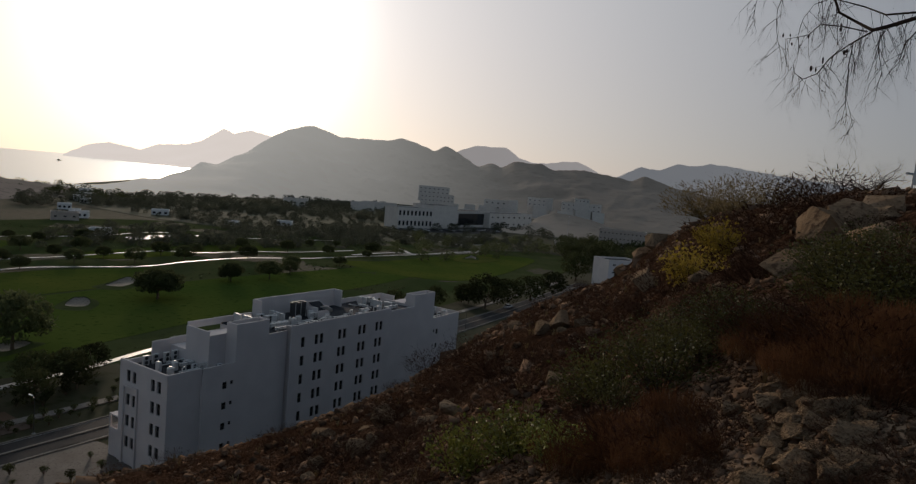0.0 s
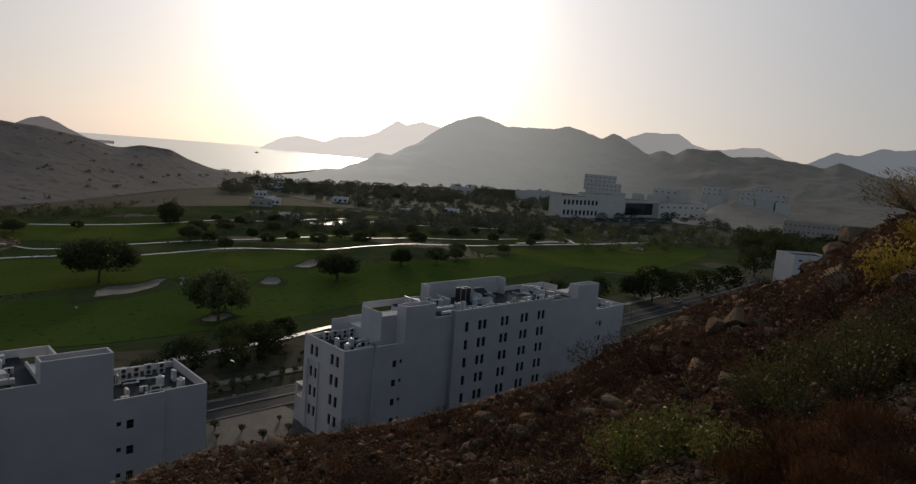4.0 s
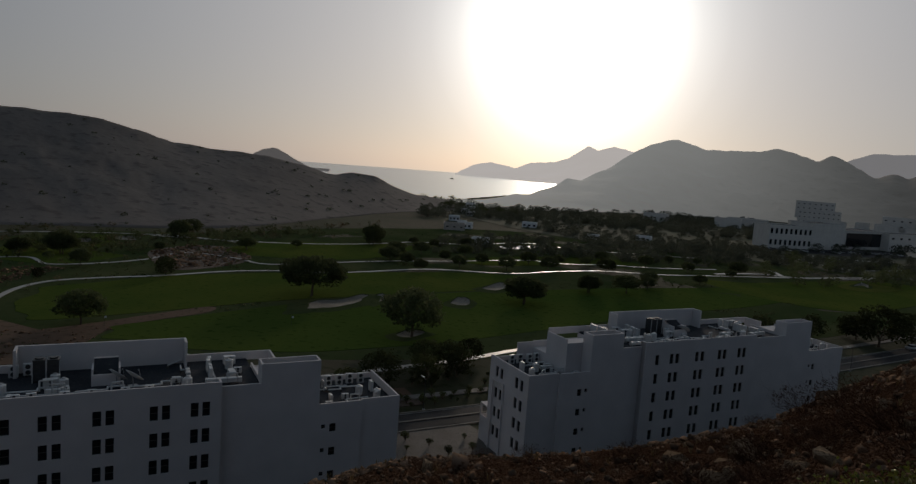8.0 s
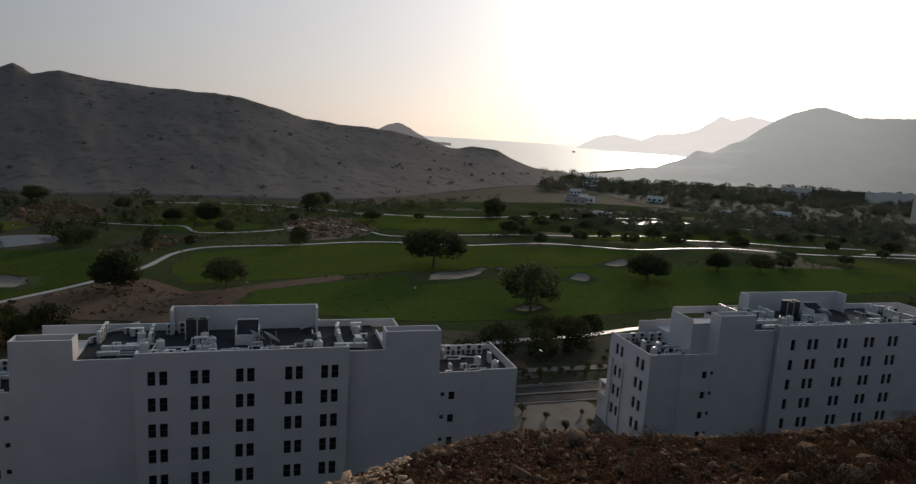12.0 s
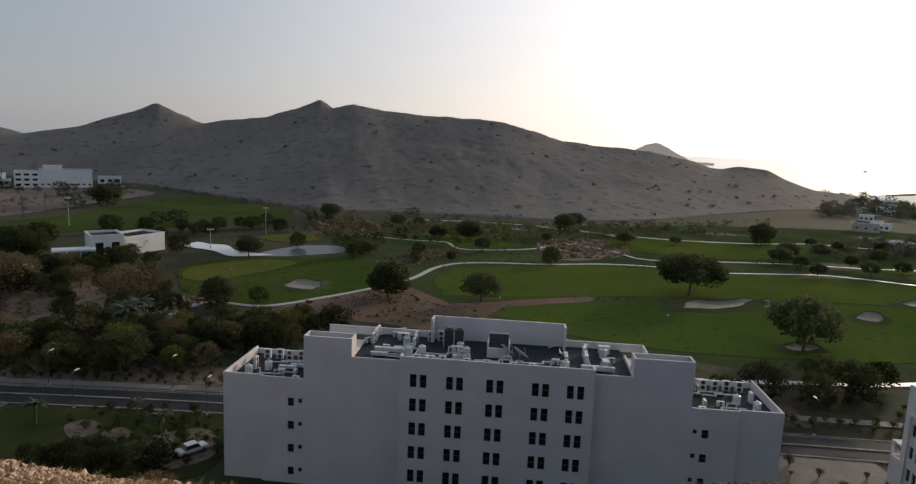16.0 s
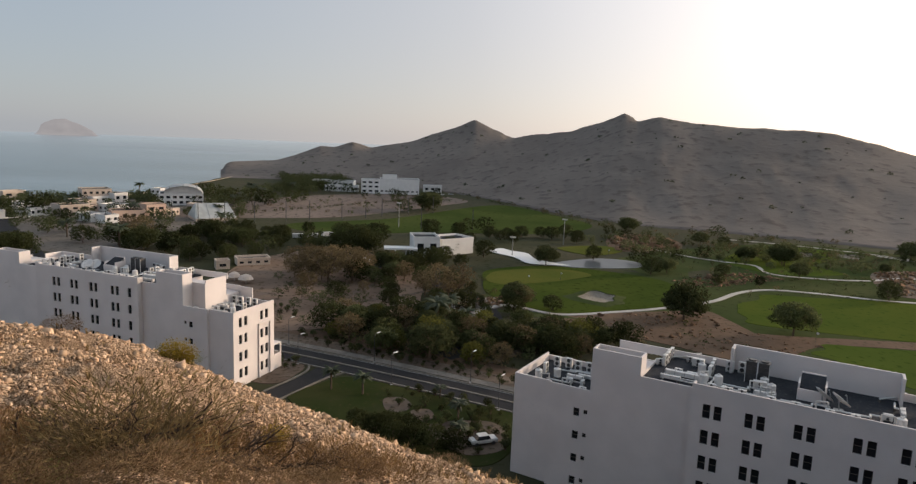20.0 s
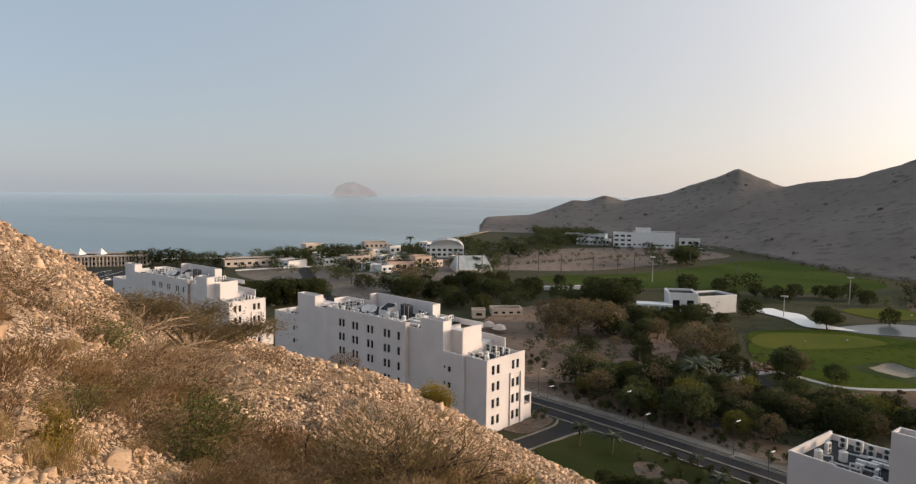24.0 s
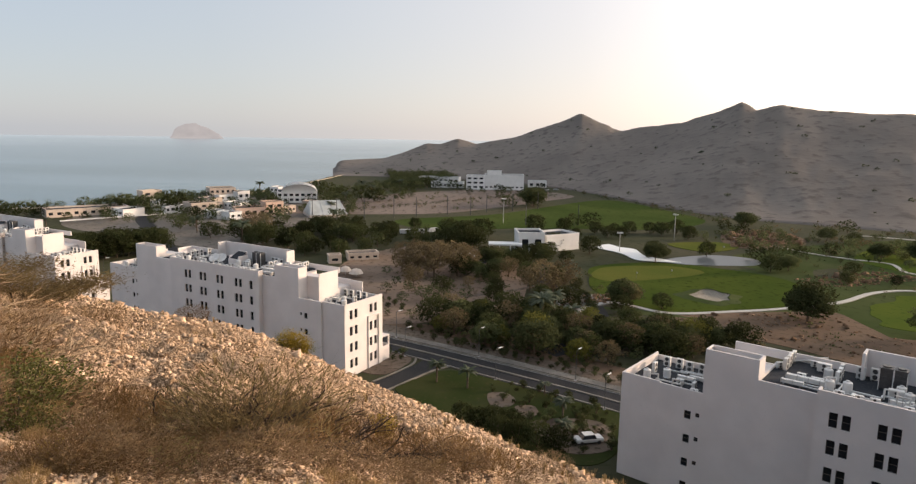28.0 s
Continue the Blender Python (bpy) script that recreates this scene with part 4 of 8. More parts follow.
                eh.append((y - 0.43, y + 0.43, zz - 0.875, zz + 0.875))
                window("tall", sx * (e + s * 0.17), y, zz, -90 * s * sx)
        wall_panel(bm, py(e, s), 1.4, 13.0, -2, 14.6, eh)
        bx(bm, e + s * 0.3, t, 1.75, 13.0, -2, 13.4)
        put("end_wall", bm)
        o = 0.25 * s
        put("end_parapet", boxes(*[(sx * q[0], sx * q[1], *q[2:]) for q in ((m, t, 1.004, 1.25, 13.4, 14.6), (e, m, 1.404, 1.65, 13.4, 14.6), (e + 0.004 * s, e + o, 1.65, 12.75, 13.4, 14.6), (e, t, 12.75, 13.0, 13.4, 14.2))]))
        put("terrace_roof", boxes((sx * (e + o), sx * t, 1.65, 12.75, 13.4, 13.44)), M_ROOF)
        # projecting bay and the corner balcony
        by = bmesh.new()
        bx(by, e - s * 0.26, e - s * 0.003, 8.2, 8.55, -2, 11.0)
        bx(by, e - s * 0.26, e - s * 0.003, 8.55, 11.5, 10.7, 11.0)
        bx(by, e - s * 0.26, e - s * 0.003, 11.5, 11.85, -2, 11.0)
        put("bay_surround", by)
        bal = bmesh.new()
        bx(bal, e + s * 0.2, e + s * 4.0, 13.0, 15.6, 2.2, 2.5)
        bx(bal, e + s * 0.2, e + s * 0.4, 13.0, 15.6, -2.0, 3.4)
        bx(bal, e + s * 0.4, e + s * 4.0, 15.4, 15.6, -2.0, 3.4)
        bx(bal, e + s * 0.2, e + s * 0.45, 15.3, 15.6, 3.4, 5.3)
        bx(bal, e + s * 0.2, e + s * 4.0, 13.0, 15.6, 5.3, 5.5)
        put("balcony", bal)
    r = boxes((sx * (c0 + 0.25), sx * (c1 - 0.25), 0.25, 12.7, 17.6, 17.66), (sx * t1[1], sx * c0, 1.25, 12.7, 17.45, 17.66), (sx * c1, sx * t2[0], 1.25, 12.7, 17.45, 17.66))
    put("flat_roof", r, M_ROOF, "dark felt flat roof")
    for q in ((t1[0], c0 + 2.5, 12.75, 13.0, 17.45, 18.6), (c1 - 3, t2[1] - 4, 12.75, 13.0, 17.45, 18.6), (t2[1] - 4.25, t2[1] - 4, 9.0, 12.75, 15.4, 18.6)):
        put("rear_parapet", boxes((sx * q[0], sx * q[1], *q[2:])))
    put("roof_screen", boxes(*[(sx * q[0], sx * q[1], *q[2:]) for q in ((c0 + 2.5, c1 - 3, 12.4, 12.7, 17.6, 21.0), (c0 + 2.5, c0 + 2.8, 10.4, 12.4, 17.6, 21.0), (c1 - 3.3, c1 - 3, 10.4, 12.4, 17.6, 21.0))]), lb="tall white screen wall on the roof")
    ph = (c0 + c1) / 2 - 1.5
    put("roof_hatch", boxes(*[(sx * q[0], sx * q[1], *q[2:]) for q in ((ph, ph + 3.0, 5.6, 5.8, 17.6, 19.0), (ph, ph + 0.2, 5.8, 8.4, 17.6, 19.6), (ph + 2.8, ph + 3.0, 5.8, 8.4, 17.6, 19.6), (ph + 0.2, ph + 2.8, 8.2, 8.4, 17.6, 20.3))]))
    lid = boxes((sx * (ph + 0.2), sx * (ph + 2.8), 5.8, 8.2, 18.9, 19.0))
    for v in lid.verts:
        v.co.z += (v.co.y - 5.8) * 0.5
    put("hatch_lid", lid, M_ROOF, "dark sloping lid")
    return root


PAIRS = [("single", 22.9), ("pair", 26.6), ("pair", 32.1), ("pair", 37.3), ("pair", 42.1)]
block_a = apartment_block(54.6, 78.5, 57.7, 1.0, 1, [("single", 23.9), ("pair", 27.7), ("pair", 33.5), ("pair", 38.9), ("pair", 43.8)], (21.2, 47.3), 74.9, "white rendered apartment block with stepped roof beside the slope")
block_b = apartment_block(-37.4, 78.5, 57.7, 0.0, 1, [("pair", 26.1), ("pair", 30.7), ("pair", 35.75), ("pair", 41.4), ("pair", 45.7)], (23.7, 48.0), 71.2, "white rendered apartment block with crowded flat roof, below the slope")
block_c = apartment_block(-77.6, 90.3, 67.3, -0.3, -1, PAIRS, (20.8, 47.8), 72.3, "cream white apartment block half hidden by the slope")
block_d = apartment_block(-165.0, 94.6, 69.7, -0.5, -1, PAIRS, (20.8, 47.8), 76.0, "cream white apartment block down the road")

# ---- roof plant ----


def disc(bm, c, r, axis, n=14, depth=0.03):
    c, axis = Vector(c), Vector(axis)
    rod(bm, c, c + axis * depth, r, r, n)


def ac_unit(w=1.0, d=0.42, h=1.55):
    root = tagged(new("air_conditioner"), "white metal condenser unit standing on the flat roof", "air conditioner", "roof condensers")
    b = boxes((-w / 2, w / 2, -d / 2, d / 2, 0.12, h))
    bmesh.ops.bevel(b, geom=b.edges[:], offset=0.03, segments=1, affect="EDGES")
    part("body", b, M_WHITE, root)
    for z in (0.12 + (h - 0.12) * 0.27, 0.12 + (h - 0.12) * 0.75):
        g = bmesh.new()
        disc(g, (0, -d / 2 - 0.004, z), min(w, h / 2) * 0.36, (0, -1, 0))
        part("fan_grille", g, M_DARK, root)
    for x in (-w * 0.38, w * 0.38):
        part("foot", boxes((x - 0.05, x + 0.05, -d / 2, d / 2, 0, 0.12)), M_GREY, root)
    return root


def chiller():
    root = tagged(new("air_conditioner"), "pair of tall dark-sided rooftop air conditioning cabinets", "air conditioner", "large roof units")
    for x in (-0.72, 0.72):
        b = boxes((x - 0.62, x + 0.62, -0.7, 0.7, 0.15, 2.6))
        bmesh.ops.bevel(b, geom=b.edges[:], offset=0.03, segments=1, affect="EDGES")
        part("cabinet", b, M_DARK, root, "dark louvred cabinet")
        part("top_panel", boxes((x - 0.66, x + 0.66, -0.74, 0.74, 2.6, 2.68)), M_DARK, root)
        g = bmesh.new()
        disc(g, (x, 0, 2.68), 0.45, (0, 0, 1), 16, 0.16)
        part("fan_cowl", g, M_DARK, root)
        for z in (0.6, 1.1, 1.6, 2.1):
            part("louvre", boxes((x - 0.52, x + 0.52, -0.73, -0.7, z, z + 0.05)), M_DARK, root)
    for x in (-1.36, 0.0, 1.36):
        part("corner_post", boxes((x - 0.05, x + 0.05, -0.78, -0.7, 0, 2.6)), M_WHITE, root)
    return root


def dish():
    root = tagged(new("satellite_dish"), "large pale satellite dish tilted to the sky on the roof", "satellite dish", "roof dishes")
    bm = bmesh.new()
    rings = []
    for k in range(7):
        r = 1.15 * k / 6
        rings.append([bm.verts.new((r * math.cos(a * math.pi / 12), r * math.sin(a * math.pi / 12), 0.16 * r * r)) for a in range(24)])
    for k in range(6):
        for a in range(24):
            b = (a + 1) % 24
            bm.faces.new((rings[k][a], rings[k][b], rings[k + 1][b], rings[k + 1][a]))
    bmesh.ops.remove_doubles(bm, verts=bm.verts, dist=0.001)
    bmesh.ops.solidify(bm, geom=bm.faces[:], thickness=0.04)
    bmesh.ops.transform(bm, matrix=pose(0, 0, 1.15, 42, 0, 20), verts=bm.verts)
    part("reflector", bm, M_WHITE, root, smooth=True)
    m = bmesh.new()
    rod(m, (0, 0, 0), (0, 0.1, 1.15), 0.08, 0.06, 8)
    part("mast", m, M_GREY, root)
    f = bmesh.new()
    tip = pose(0, 0, 1.15, 42, 0, 20) @ Vector((0, 0, 1.0))
    rod(f, pose(0, 0, 1.15, 42, 0, 20) @ Vector((0, -1.1, 0.19)), tip, 0.03, 0.03)
    rod(f, tip, pose(0, 0, 1.15, 42, 0, 20) @ Vector((0, 0, 0.84)), 0.09, 0.07, 8)
    part("feed_arm", f, M_GREY, root)
    part("base_plate", boxes((-0.5, 0.5, -0.5, 0.5, 0, 0.08)), M_GREY, root)
    return root


def water_tank():
    root = tagged(new("water_tank"), "small white cylindrical water tank on the roof", "water tank", "roof tanks")
    bm = bmesh.new()
    rod(bm, (0, 0, 0.1), (0, 0, 1.25), 0.5, 0.5, 14)
    rod(bm, (0, 0, 1.25), (0, 0, 1.4), 0.5, 0.2, 14)
    part("barrel", bm, M_WHITE, root, smooth=False)
    lid = bmesh.new()
    rod(lid, (0, 0, 1.4), (0, 0, 1.47), 0.22, 0.2, 10)
    part("lid", lid, M_GREY, root)
    part("stand", boxes((-0.45, 0.45, -0.45, 0.45, 0, 0.1)), M_PAVE, root)
    return root


def pipe_run(pts, r, name="roof_pipe", label="white insulated pipe run across the roof"):
    root = tagged(new(name), label, "pipe", "roof pipes")
    bm = bmesh.new()
    for p, q in zip(pts, pts[1:]):
        rod(bm, p, q, r, r, 7)
    part("pipe", bm, M_WHITE, root)
    for p in pts:
        if p[2] < 0.6:
            part("support", boxes((p[0] - 0.12, p[0] + 0.12, p[1] - 0.12, p[1] + 0.12, 0, max(p[2] - r, 0.05))), M_PAVE, root)
    return root


def duct(l, w, h):
    root = tagged(new("roof_duct"), "pale sheet-metal air duct lying on the roof", "duct", "roof ducts")
    b = boxes((0, l, -w / 2, w / 2, 0.25, 0.25 + h))
    bmesh.ops.bevel(b, geom=b.edges[:], offset=0.03, segments=1, affect="EDGES")
    part("casing", b, M_WHITE, root)
    for k in range(int(l / 1.2) + 1):
        x = min(0.08 + k * 1.2, l - 0.05)
        part("flange", boxes((x - 0.03, x + 0.03, -w / 2 - 0.04, w / 2 + 0.04, 0.21, 0.29 + h)), M_GREY, root)
    for x in (0.3, l - 0.3):
        part("stand", boxes((x - 0.06, x + 0.06, -w / 2, w / 2, 0, 0.25)), M_GREY, root)
    return root


PROTO = {"ac": ac_unit(), "wide": ac_unit(1.5, 0.8, 1.15), "low": ac_unit(0.95, 0.38, 0.85), "chill": chiller(), "dish": dish(), "tank": water_tank(), "duct": duct(4.2, 0.6, 0.55), "duct_s": duct(2.4, 0.5, 0.45),
         "pipe": pipe_run([(0, 0, 0.4), (3.2, 0, 0.4), (3.2, 0.9, 0.4), (5.0, 0.9, 0.4)], 0.11),
         "pipe_l": pipe_run([(0, 0, 0.3), (8.5, 0, 0.3), (8.5, 0, 0.05)], 0.09),
         "loop": pipe_run([(0, 0, 0.1), (0, 0, 1.3), (1.2, 0, 1.3), (1.2, 0, 0.1)], 0.1, "vent_pipe", "bent white vent pipe rising from the roof")}
# kind, along, deep, level, turn
TERRACE = [("ac", 2.6, 10.6, 0), ("ac", 4.2, 10.8, 0), ("ac", 5.8, 10.6, 0), ("ac", 7.4, 10.7, 0), ("tank", 2.3, 4.2, 0), ("pipe", 3.6, 4.0, 0), ("duct_s", 5.6, 6.6, 0), ("loop", 6.3, 3.2, 0), ("low", 8.6, 5.0, 90), ("pipe", 3.0, 8.4, 4), ("low", 9.4, 2.6, 0), ("loop", 8.4, 8.6, 90)]
MAIN = [("ac", 18.4, 8.2, 90), ("ac", 18.5, 9.4, 90), ("ac", 18.4, 10.6, 90), ("ac", 18.6, 11.6, 90), ("duct", 19.4, 4.6, 0), ("duct", 20.0, 6.6, 3), ("wide", 22.6, 8.6, 0), ("wide", 22.4, 10.4, 0), ("ac", 24.4, 7.2, 90), ("ac", 24.5, 8.6, 90), ("ac", 24.4, 10.0, 90), ("duct_s", 19.2, 2.6, 0), ("pipe", 21.5, 2.2, 0),
        ]
MAIN += [("chill", 29.6, 9.0, 0), ("wide", 30.2, 6.0, 8), ("low", 27.2, 2.2, 0), ("low", 28.7, 2.4, 0), ("pipe", 26.0, 4.4, 0), ("duct_s", 30.0, 3.6, 0), ("low", 31.9, 2.2, 0), ("dish", 37.0, 5.4, 0), ("dish", 38.6, 4.6, 0), ("pipe_l", 33.4, 1.5, 0), ("low", 38.0, 2.0, 0), ("low", 40.2, 2.2, 0), ("pipe", 38.6, 3.4, 0), ("loop", 42.6, 2.6, 0), ("tank", 44.4, 2.6, 0), ("duct_s", 41.0, 4.6, 0),
        ("ac", 47.4, 5.0, 90), ("ac", 47.4, 6.1, 90), ("ac", 47.5, 7.2, 90), ("ac", 47.4, 8.3, 90), ("ac", 47.5, 9.4, 90), ("ac", 47.4, 10.5, 90), ("wide", 49.6, 4.4, 90), ("low", 50.6, 6.4, 0), ("duct", 46.4, 3.0, 0)]

MAIN += [("low", 21.0, 11.6, 0), ("ac", 26.2, 10.8, 0), ("ac", 27.6, 11.2, 0), ("pipe_l", 20.0, 3.6, 2), ("pipe_l", 27.0, 3.2, -2), ("loop", 23.4, 4.4, 40), ("loop", 29.4, 5.0, 0), ("tank", 31.6, 5.2, 0), ("pipe", 33.0, 3.2, 0), ("loop", 36.4, 2.6, 20), ("low", 34.6, 2.2, 0), ("low", 43.4, 4.4, 0),
         ("pipe_l", 38.0, 1.6, 0), ("duct_s", 44.8, 6.0, 90), ("tank", 50.0, 8.6, 0), ("wide", 50.2, 10.4, 0), ("loop", 48.8, 3.0, 0), ("duct_s", 22.0, 5.6, 0), ("low", 25.6, 2.4, 0)]
TERRACE += [("ac", 2.2, 7.0, 90), ("ac", 9.0, 10.7, 0), ("pipe", 5.0, 9.2, 0), ("tank", 4.2, 6.2, 0), ("loop", 3.2, 2.8, 30), ("low", 6.6, 4.9, 0), ("duct_s", 6.8, 7.6, 0)]


fill = random.Random(23)
for x0, x1, n in ((17.8, 26.0, 8), (26.0, 33.0, 4), (38.0, 46.5, 2)):
    for _ in range(n):
        MAIN.append((fill.choice(("pipe", "low", "loop", "duct_s", "pipe", "tank", "low", "loop")), fill.uniform(x0, x1), fill.uniform(2.0, 11.5) if x0 < 40 else fill.uniform(1.9, 6.5), fill.choice((0, 0, 90, 45))))


def furnish(block, sx, length, seed):
    r = random.Random(seed)
    m0 = block.matrix_basis.copy()
    for kind, x, y, rz in MAIN:
        if kind == "dish" and seed == 1:
            x, y = 33.4, 6.0
        if r.random() < (0.06 if kind != "dish" else 0):
            continue
        if kind == "dish" and sx > 0:
            rz = 105
        j = pose(sx * (x * length / 71.2 + r.uniform(-0.15, 0.15)), y + r.uniform(-0.15, 0.15), 17.66, 0, 0, (rz if sx > 0 else 180 - rz if kind in ("duct", "duct_s", "pipe", "pipe_l") else rz) + r.uniform(-3, 3))
        copy_thing(PROTO[kind], m0 @ j)
    for end in (0, 1):
        for kind, x, y, rz in TERRACE:
            if kind in ("duct_s",) and end == 1:
                continue
            xx = x if end == 0 else length - x
            flip = (sx > 0) == (end == 0)
            j = pose(sx * (xx + r.uniform(-0.1, 0.1)), y + r.uniform(-0.1, 0.1), 13.44, 0, 0, (rz if flip or kind not in ("duct", "duct_s", "pipe", "pipe_l") else 180 - rz) + r.uniform(-3, 3))
            copy_thing(PROTO[kind], m0 @ j)


furnish(block_a, 1, 74.9, 1)
furnish(block_b, 1, 71.2, 2)
furnish(block_c, -1, 72.3, 3)
furnish(block_d, -1, 76.0, 4)
for ob in PROTO.values():
    for o in (*ob.children_recursive, ob):
        bpy.data.objects.remove(o)

# ---- trees of the valley ----
M_BARK = mat("bark", (0.10, 0.075, 0.055), (0.15, 0.115, 0.085), 3.0, 0.95, 0.6, 14.0, vary=0.2)
M_LEAF = mat("olive_leaves", (0.078, 0.092, 0.04), (0.108, 0.118, 0.055), 0.6, 0.8, 0.0, 3.0, (0.05, 0.062, 0.028), 0.55, vary=0.3, through_light=0.45)
M_LEAF2 = mat("dark_green_leaves", (0.042, 0.05, 0.02), (0.068, 0.072, 0.03), 0.6, 0.8, 0.0, 3.0, (0.03, 0.042, 0.015), 0.55, vary=0.45, through_light=0.35)
M_LEAF3 = mat("brown_leaves", (0.15, 0.115, 0.062), (0.19, 0.15, 0.085), 0.6, 0.85, 0.0, 3.0, (0.07, 0.055, 0.03), 0.55, vary=0.25, through_light=0.3)
# Leaves paled so that haze over the far trees sits in their colour.
M_LEAF4 = mat("haze_paled_leaves", (0.105, 0.115, 0.08), (0.125, 0.13, 0.095), 0.6, 0.85, 0.0, 3.0, (0.085, 0.095, 0.065), 0.55, vary=0.2, through_light=0.5)
M_PALM = mat("palm_fronds", (0.035, 0.05, 0.022), (0.06, 0.07, 0.03), 0.8, 0.7, vary=0.25, through_light=0.3)


def leaf_cloud(bm, r, centre, radii, count, size, flat=0.0):
    """Small folded leaves scattered through the shell of an ellipsoid."""
    for _ in range(count):
        d = Vector((r.gauss(0, 1), r.gauss(0, 1), r.gauss(0, 1))).normalized()
        p = Vector(centre) + Vector([d[i] * radii[i] * (0.3 + 0.75 * math.sqrt(r.random())) for i in range(3)])
        a = Vector((r.gauss(0, 1), r.gauss(0, 1), r.gauss(0, 1) * (1 - flat))).normalized()
        b = a.orthogonal().normalized()
        b.rotate(Matrix.Rotation(r.random() * 6.28, 3, a))
        c = a.cross(b)
        s = size * (0.6 + 0.8 * r.random())
        v = [bm.verts.new(p + q) for q in (a * s, b * s * 0.5 + c * s * 0.15, -a * s, -b * s * 0.5 + c * s * 0.15)]
        bm.faces.new(v)


def tree(seed, name, label, category, material, spread=0.6, fork=0.3, clumps=20, leaves=58, size=0.026, dome=0.42, clump=0.17, limbs=6, group=""):
    """A tree one unit high: tapered trunk, limbs, and a crown of leaf clumps with gaps."""
    r = random.Random(seed)
    root = tagged(new(name), label, category, group)
    tr = bmesh.new()
    top = Vector((r.uniform(-0.03, 0.03), r.uniform(-0.03, 0.03), fork))
    rod(tr, (0, 0, -0.04), top * 0.5, 0.032, 0.025, 8)
    rod(tr, top * 0.5, top, 0.025, 0.021, 8)
    centres = []
    for k in range(clumps):
        a, c = 2.4 * k + r.uniform(-0.4, 0.4), 1 - 1.75 * (k + 0.5) / clumps
        q = math.sqrt(max(0.0, 1 - c * c)) * r.uniform(0.72, 1.08) * spread
        mid_z = (1 - clump * 0.6 + fork) / 2
        h = mid_z + c * (1 - clump * 0.6 - fork) / 2 * r.uniform(0.85, 1.05) - dome * 0.1
        centres.append(Vector((math.cos(a) * q, math.sin(a) * q, h)))
    for k in range(limbs):
        c = centres[(k * clumps // limbs + 2) % clumps]
        mid = top.lerp(c, 0.5) + Vector((r.uniform(-0.04, 0.04), r.uniform(-0.04, 0.04), r.uniform(-0.05, 0.01)))
        rod(tr, top, mid, 0.014, 0.010, 5)
        rod(tr, mid, c, 0.010, 0.004, 5)
    part("trunk", tr, M_BARK, root)
    cr = bmesh.new()
    for c in centres:
        s = clump * r.uniform(0.7, 1.25)
        leaf_cloud(cr, r, c, (s, s, s * 0.62), int(leaves * r.uniform(0.7, 1.3)), size)
    part("crown", cr, material, root)
    return root


def palm(seed):
    r = random.Random(seed)
    root = tagged(new("palm_tree"), "date palm with grey-green drooping fronds", "palm tree", "palms")
    tr = bmesh.new()
    for k in range(6):
        rod(tr, (0, 0, k * 0.12 - 0.03), (0, 0, (k + 1) * 0.12 - 0.03), 0.035, 0.028, 7)
    part("trunk", tr, M_BARK, root)
    cr = bmesh.new()
    for k in range(26):
        a, lift = k * 2.4, r.uniform(-0.15, 1.1)
        p, d = Vector((0, 0, 0.68)), Vector((math.cos(a), math.sin(a), lift)).normalized()
        side = Vector((-math.sin(a), math.cos(a), 0))
        prev = None
        for j in range(6):
            w = (0.01, 0.055, 0.065, 0.055, 0.035, 0.004)[j]
            row = [cr.verts.new(p - side * w + Vector((0, 0, -w * 0.5))), cr.verts.new(p), cr.verts.new(p + side * w + Vector((0, 0, -w * 0.5)))]
            if prev:
                for q in range(2):
                    cr.faces.new((prev[q], prev[q + 1], row[q + 1], row[q]))
            prev = row
            p = p + d * 0.08
            d = (d + Vector((0, 0, -0.26))).normalized()
    part("crown", cr, M_PALM, root)
    return root


PB = [tree(s, "tree", "broad dark green tree standing on the golf course", "tree", M_LEAF, 0.52, 0.26, 44, 80, 0.034, 0.2, 0.19, 7, "golf course trees") for s in (11, 12, 13)]
PW = [tree(14, "tree", "broad spreading dark tree standing alone on the fairway", "tree", M_LEAF, 0.62, 0.33, 62, 96, 0.031, 0.2, 0.18, 8, "golf course trees")]
PD = [tree(s, "tree", "dense dark green tree", "tree", M_LEAF2, 0.42, 0.14, 30, 60, 0.036, 0.3, 0.19, 5, "valley trees") for s in (21, 22, 23)]
PF = [tree(s, "tree", "far dark green tree near the shore", "tree", M_LEAF2, 0.46, 0.10, 13, 30, 0.055, 0.3, 0.24, 4, "shore trees") for s in (31, 32)]
PU = [tree(s, "shrub", "low dark shrub", "shrub", M_LEAF, 0.6, 0.10, 5, 20, 0.095, 0.3, 0.32, 2) for s in (35, 36)] + [tree(37, "shrub", "low brown shrub", "shrub", M_LEAF3, 0.6, 0.10, 5, 20, 0.09, 0.3, 0.32, 2)]
PQ = [tree(s, "tree", "far dark tree", "tree", M_LEAF, 0.48, 0.10, 10, 32, 0.065, 0.3, 0.25, 2) for s in (91, 92, 93)]
PV = [tree(s, "tree", "far dark tree", "tree", M_LEAF4, 0.5, 0.04, 12, 40, 0.06, 0.3, 0.26, 2) for s in (94, 95)]
PN = [tree(s, "tree", "tall thin-leaved tree with brownish crown", "tree", M_LEAF3, 0.38, 0.22, 30, 46, 0.026, 0.3, 0.15, 9, "brown trees") for s in (41, 42)]
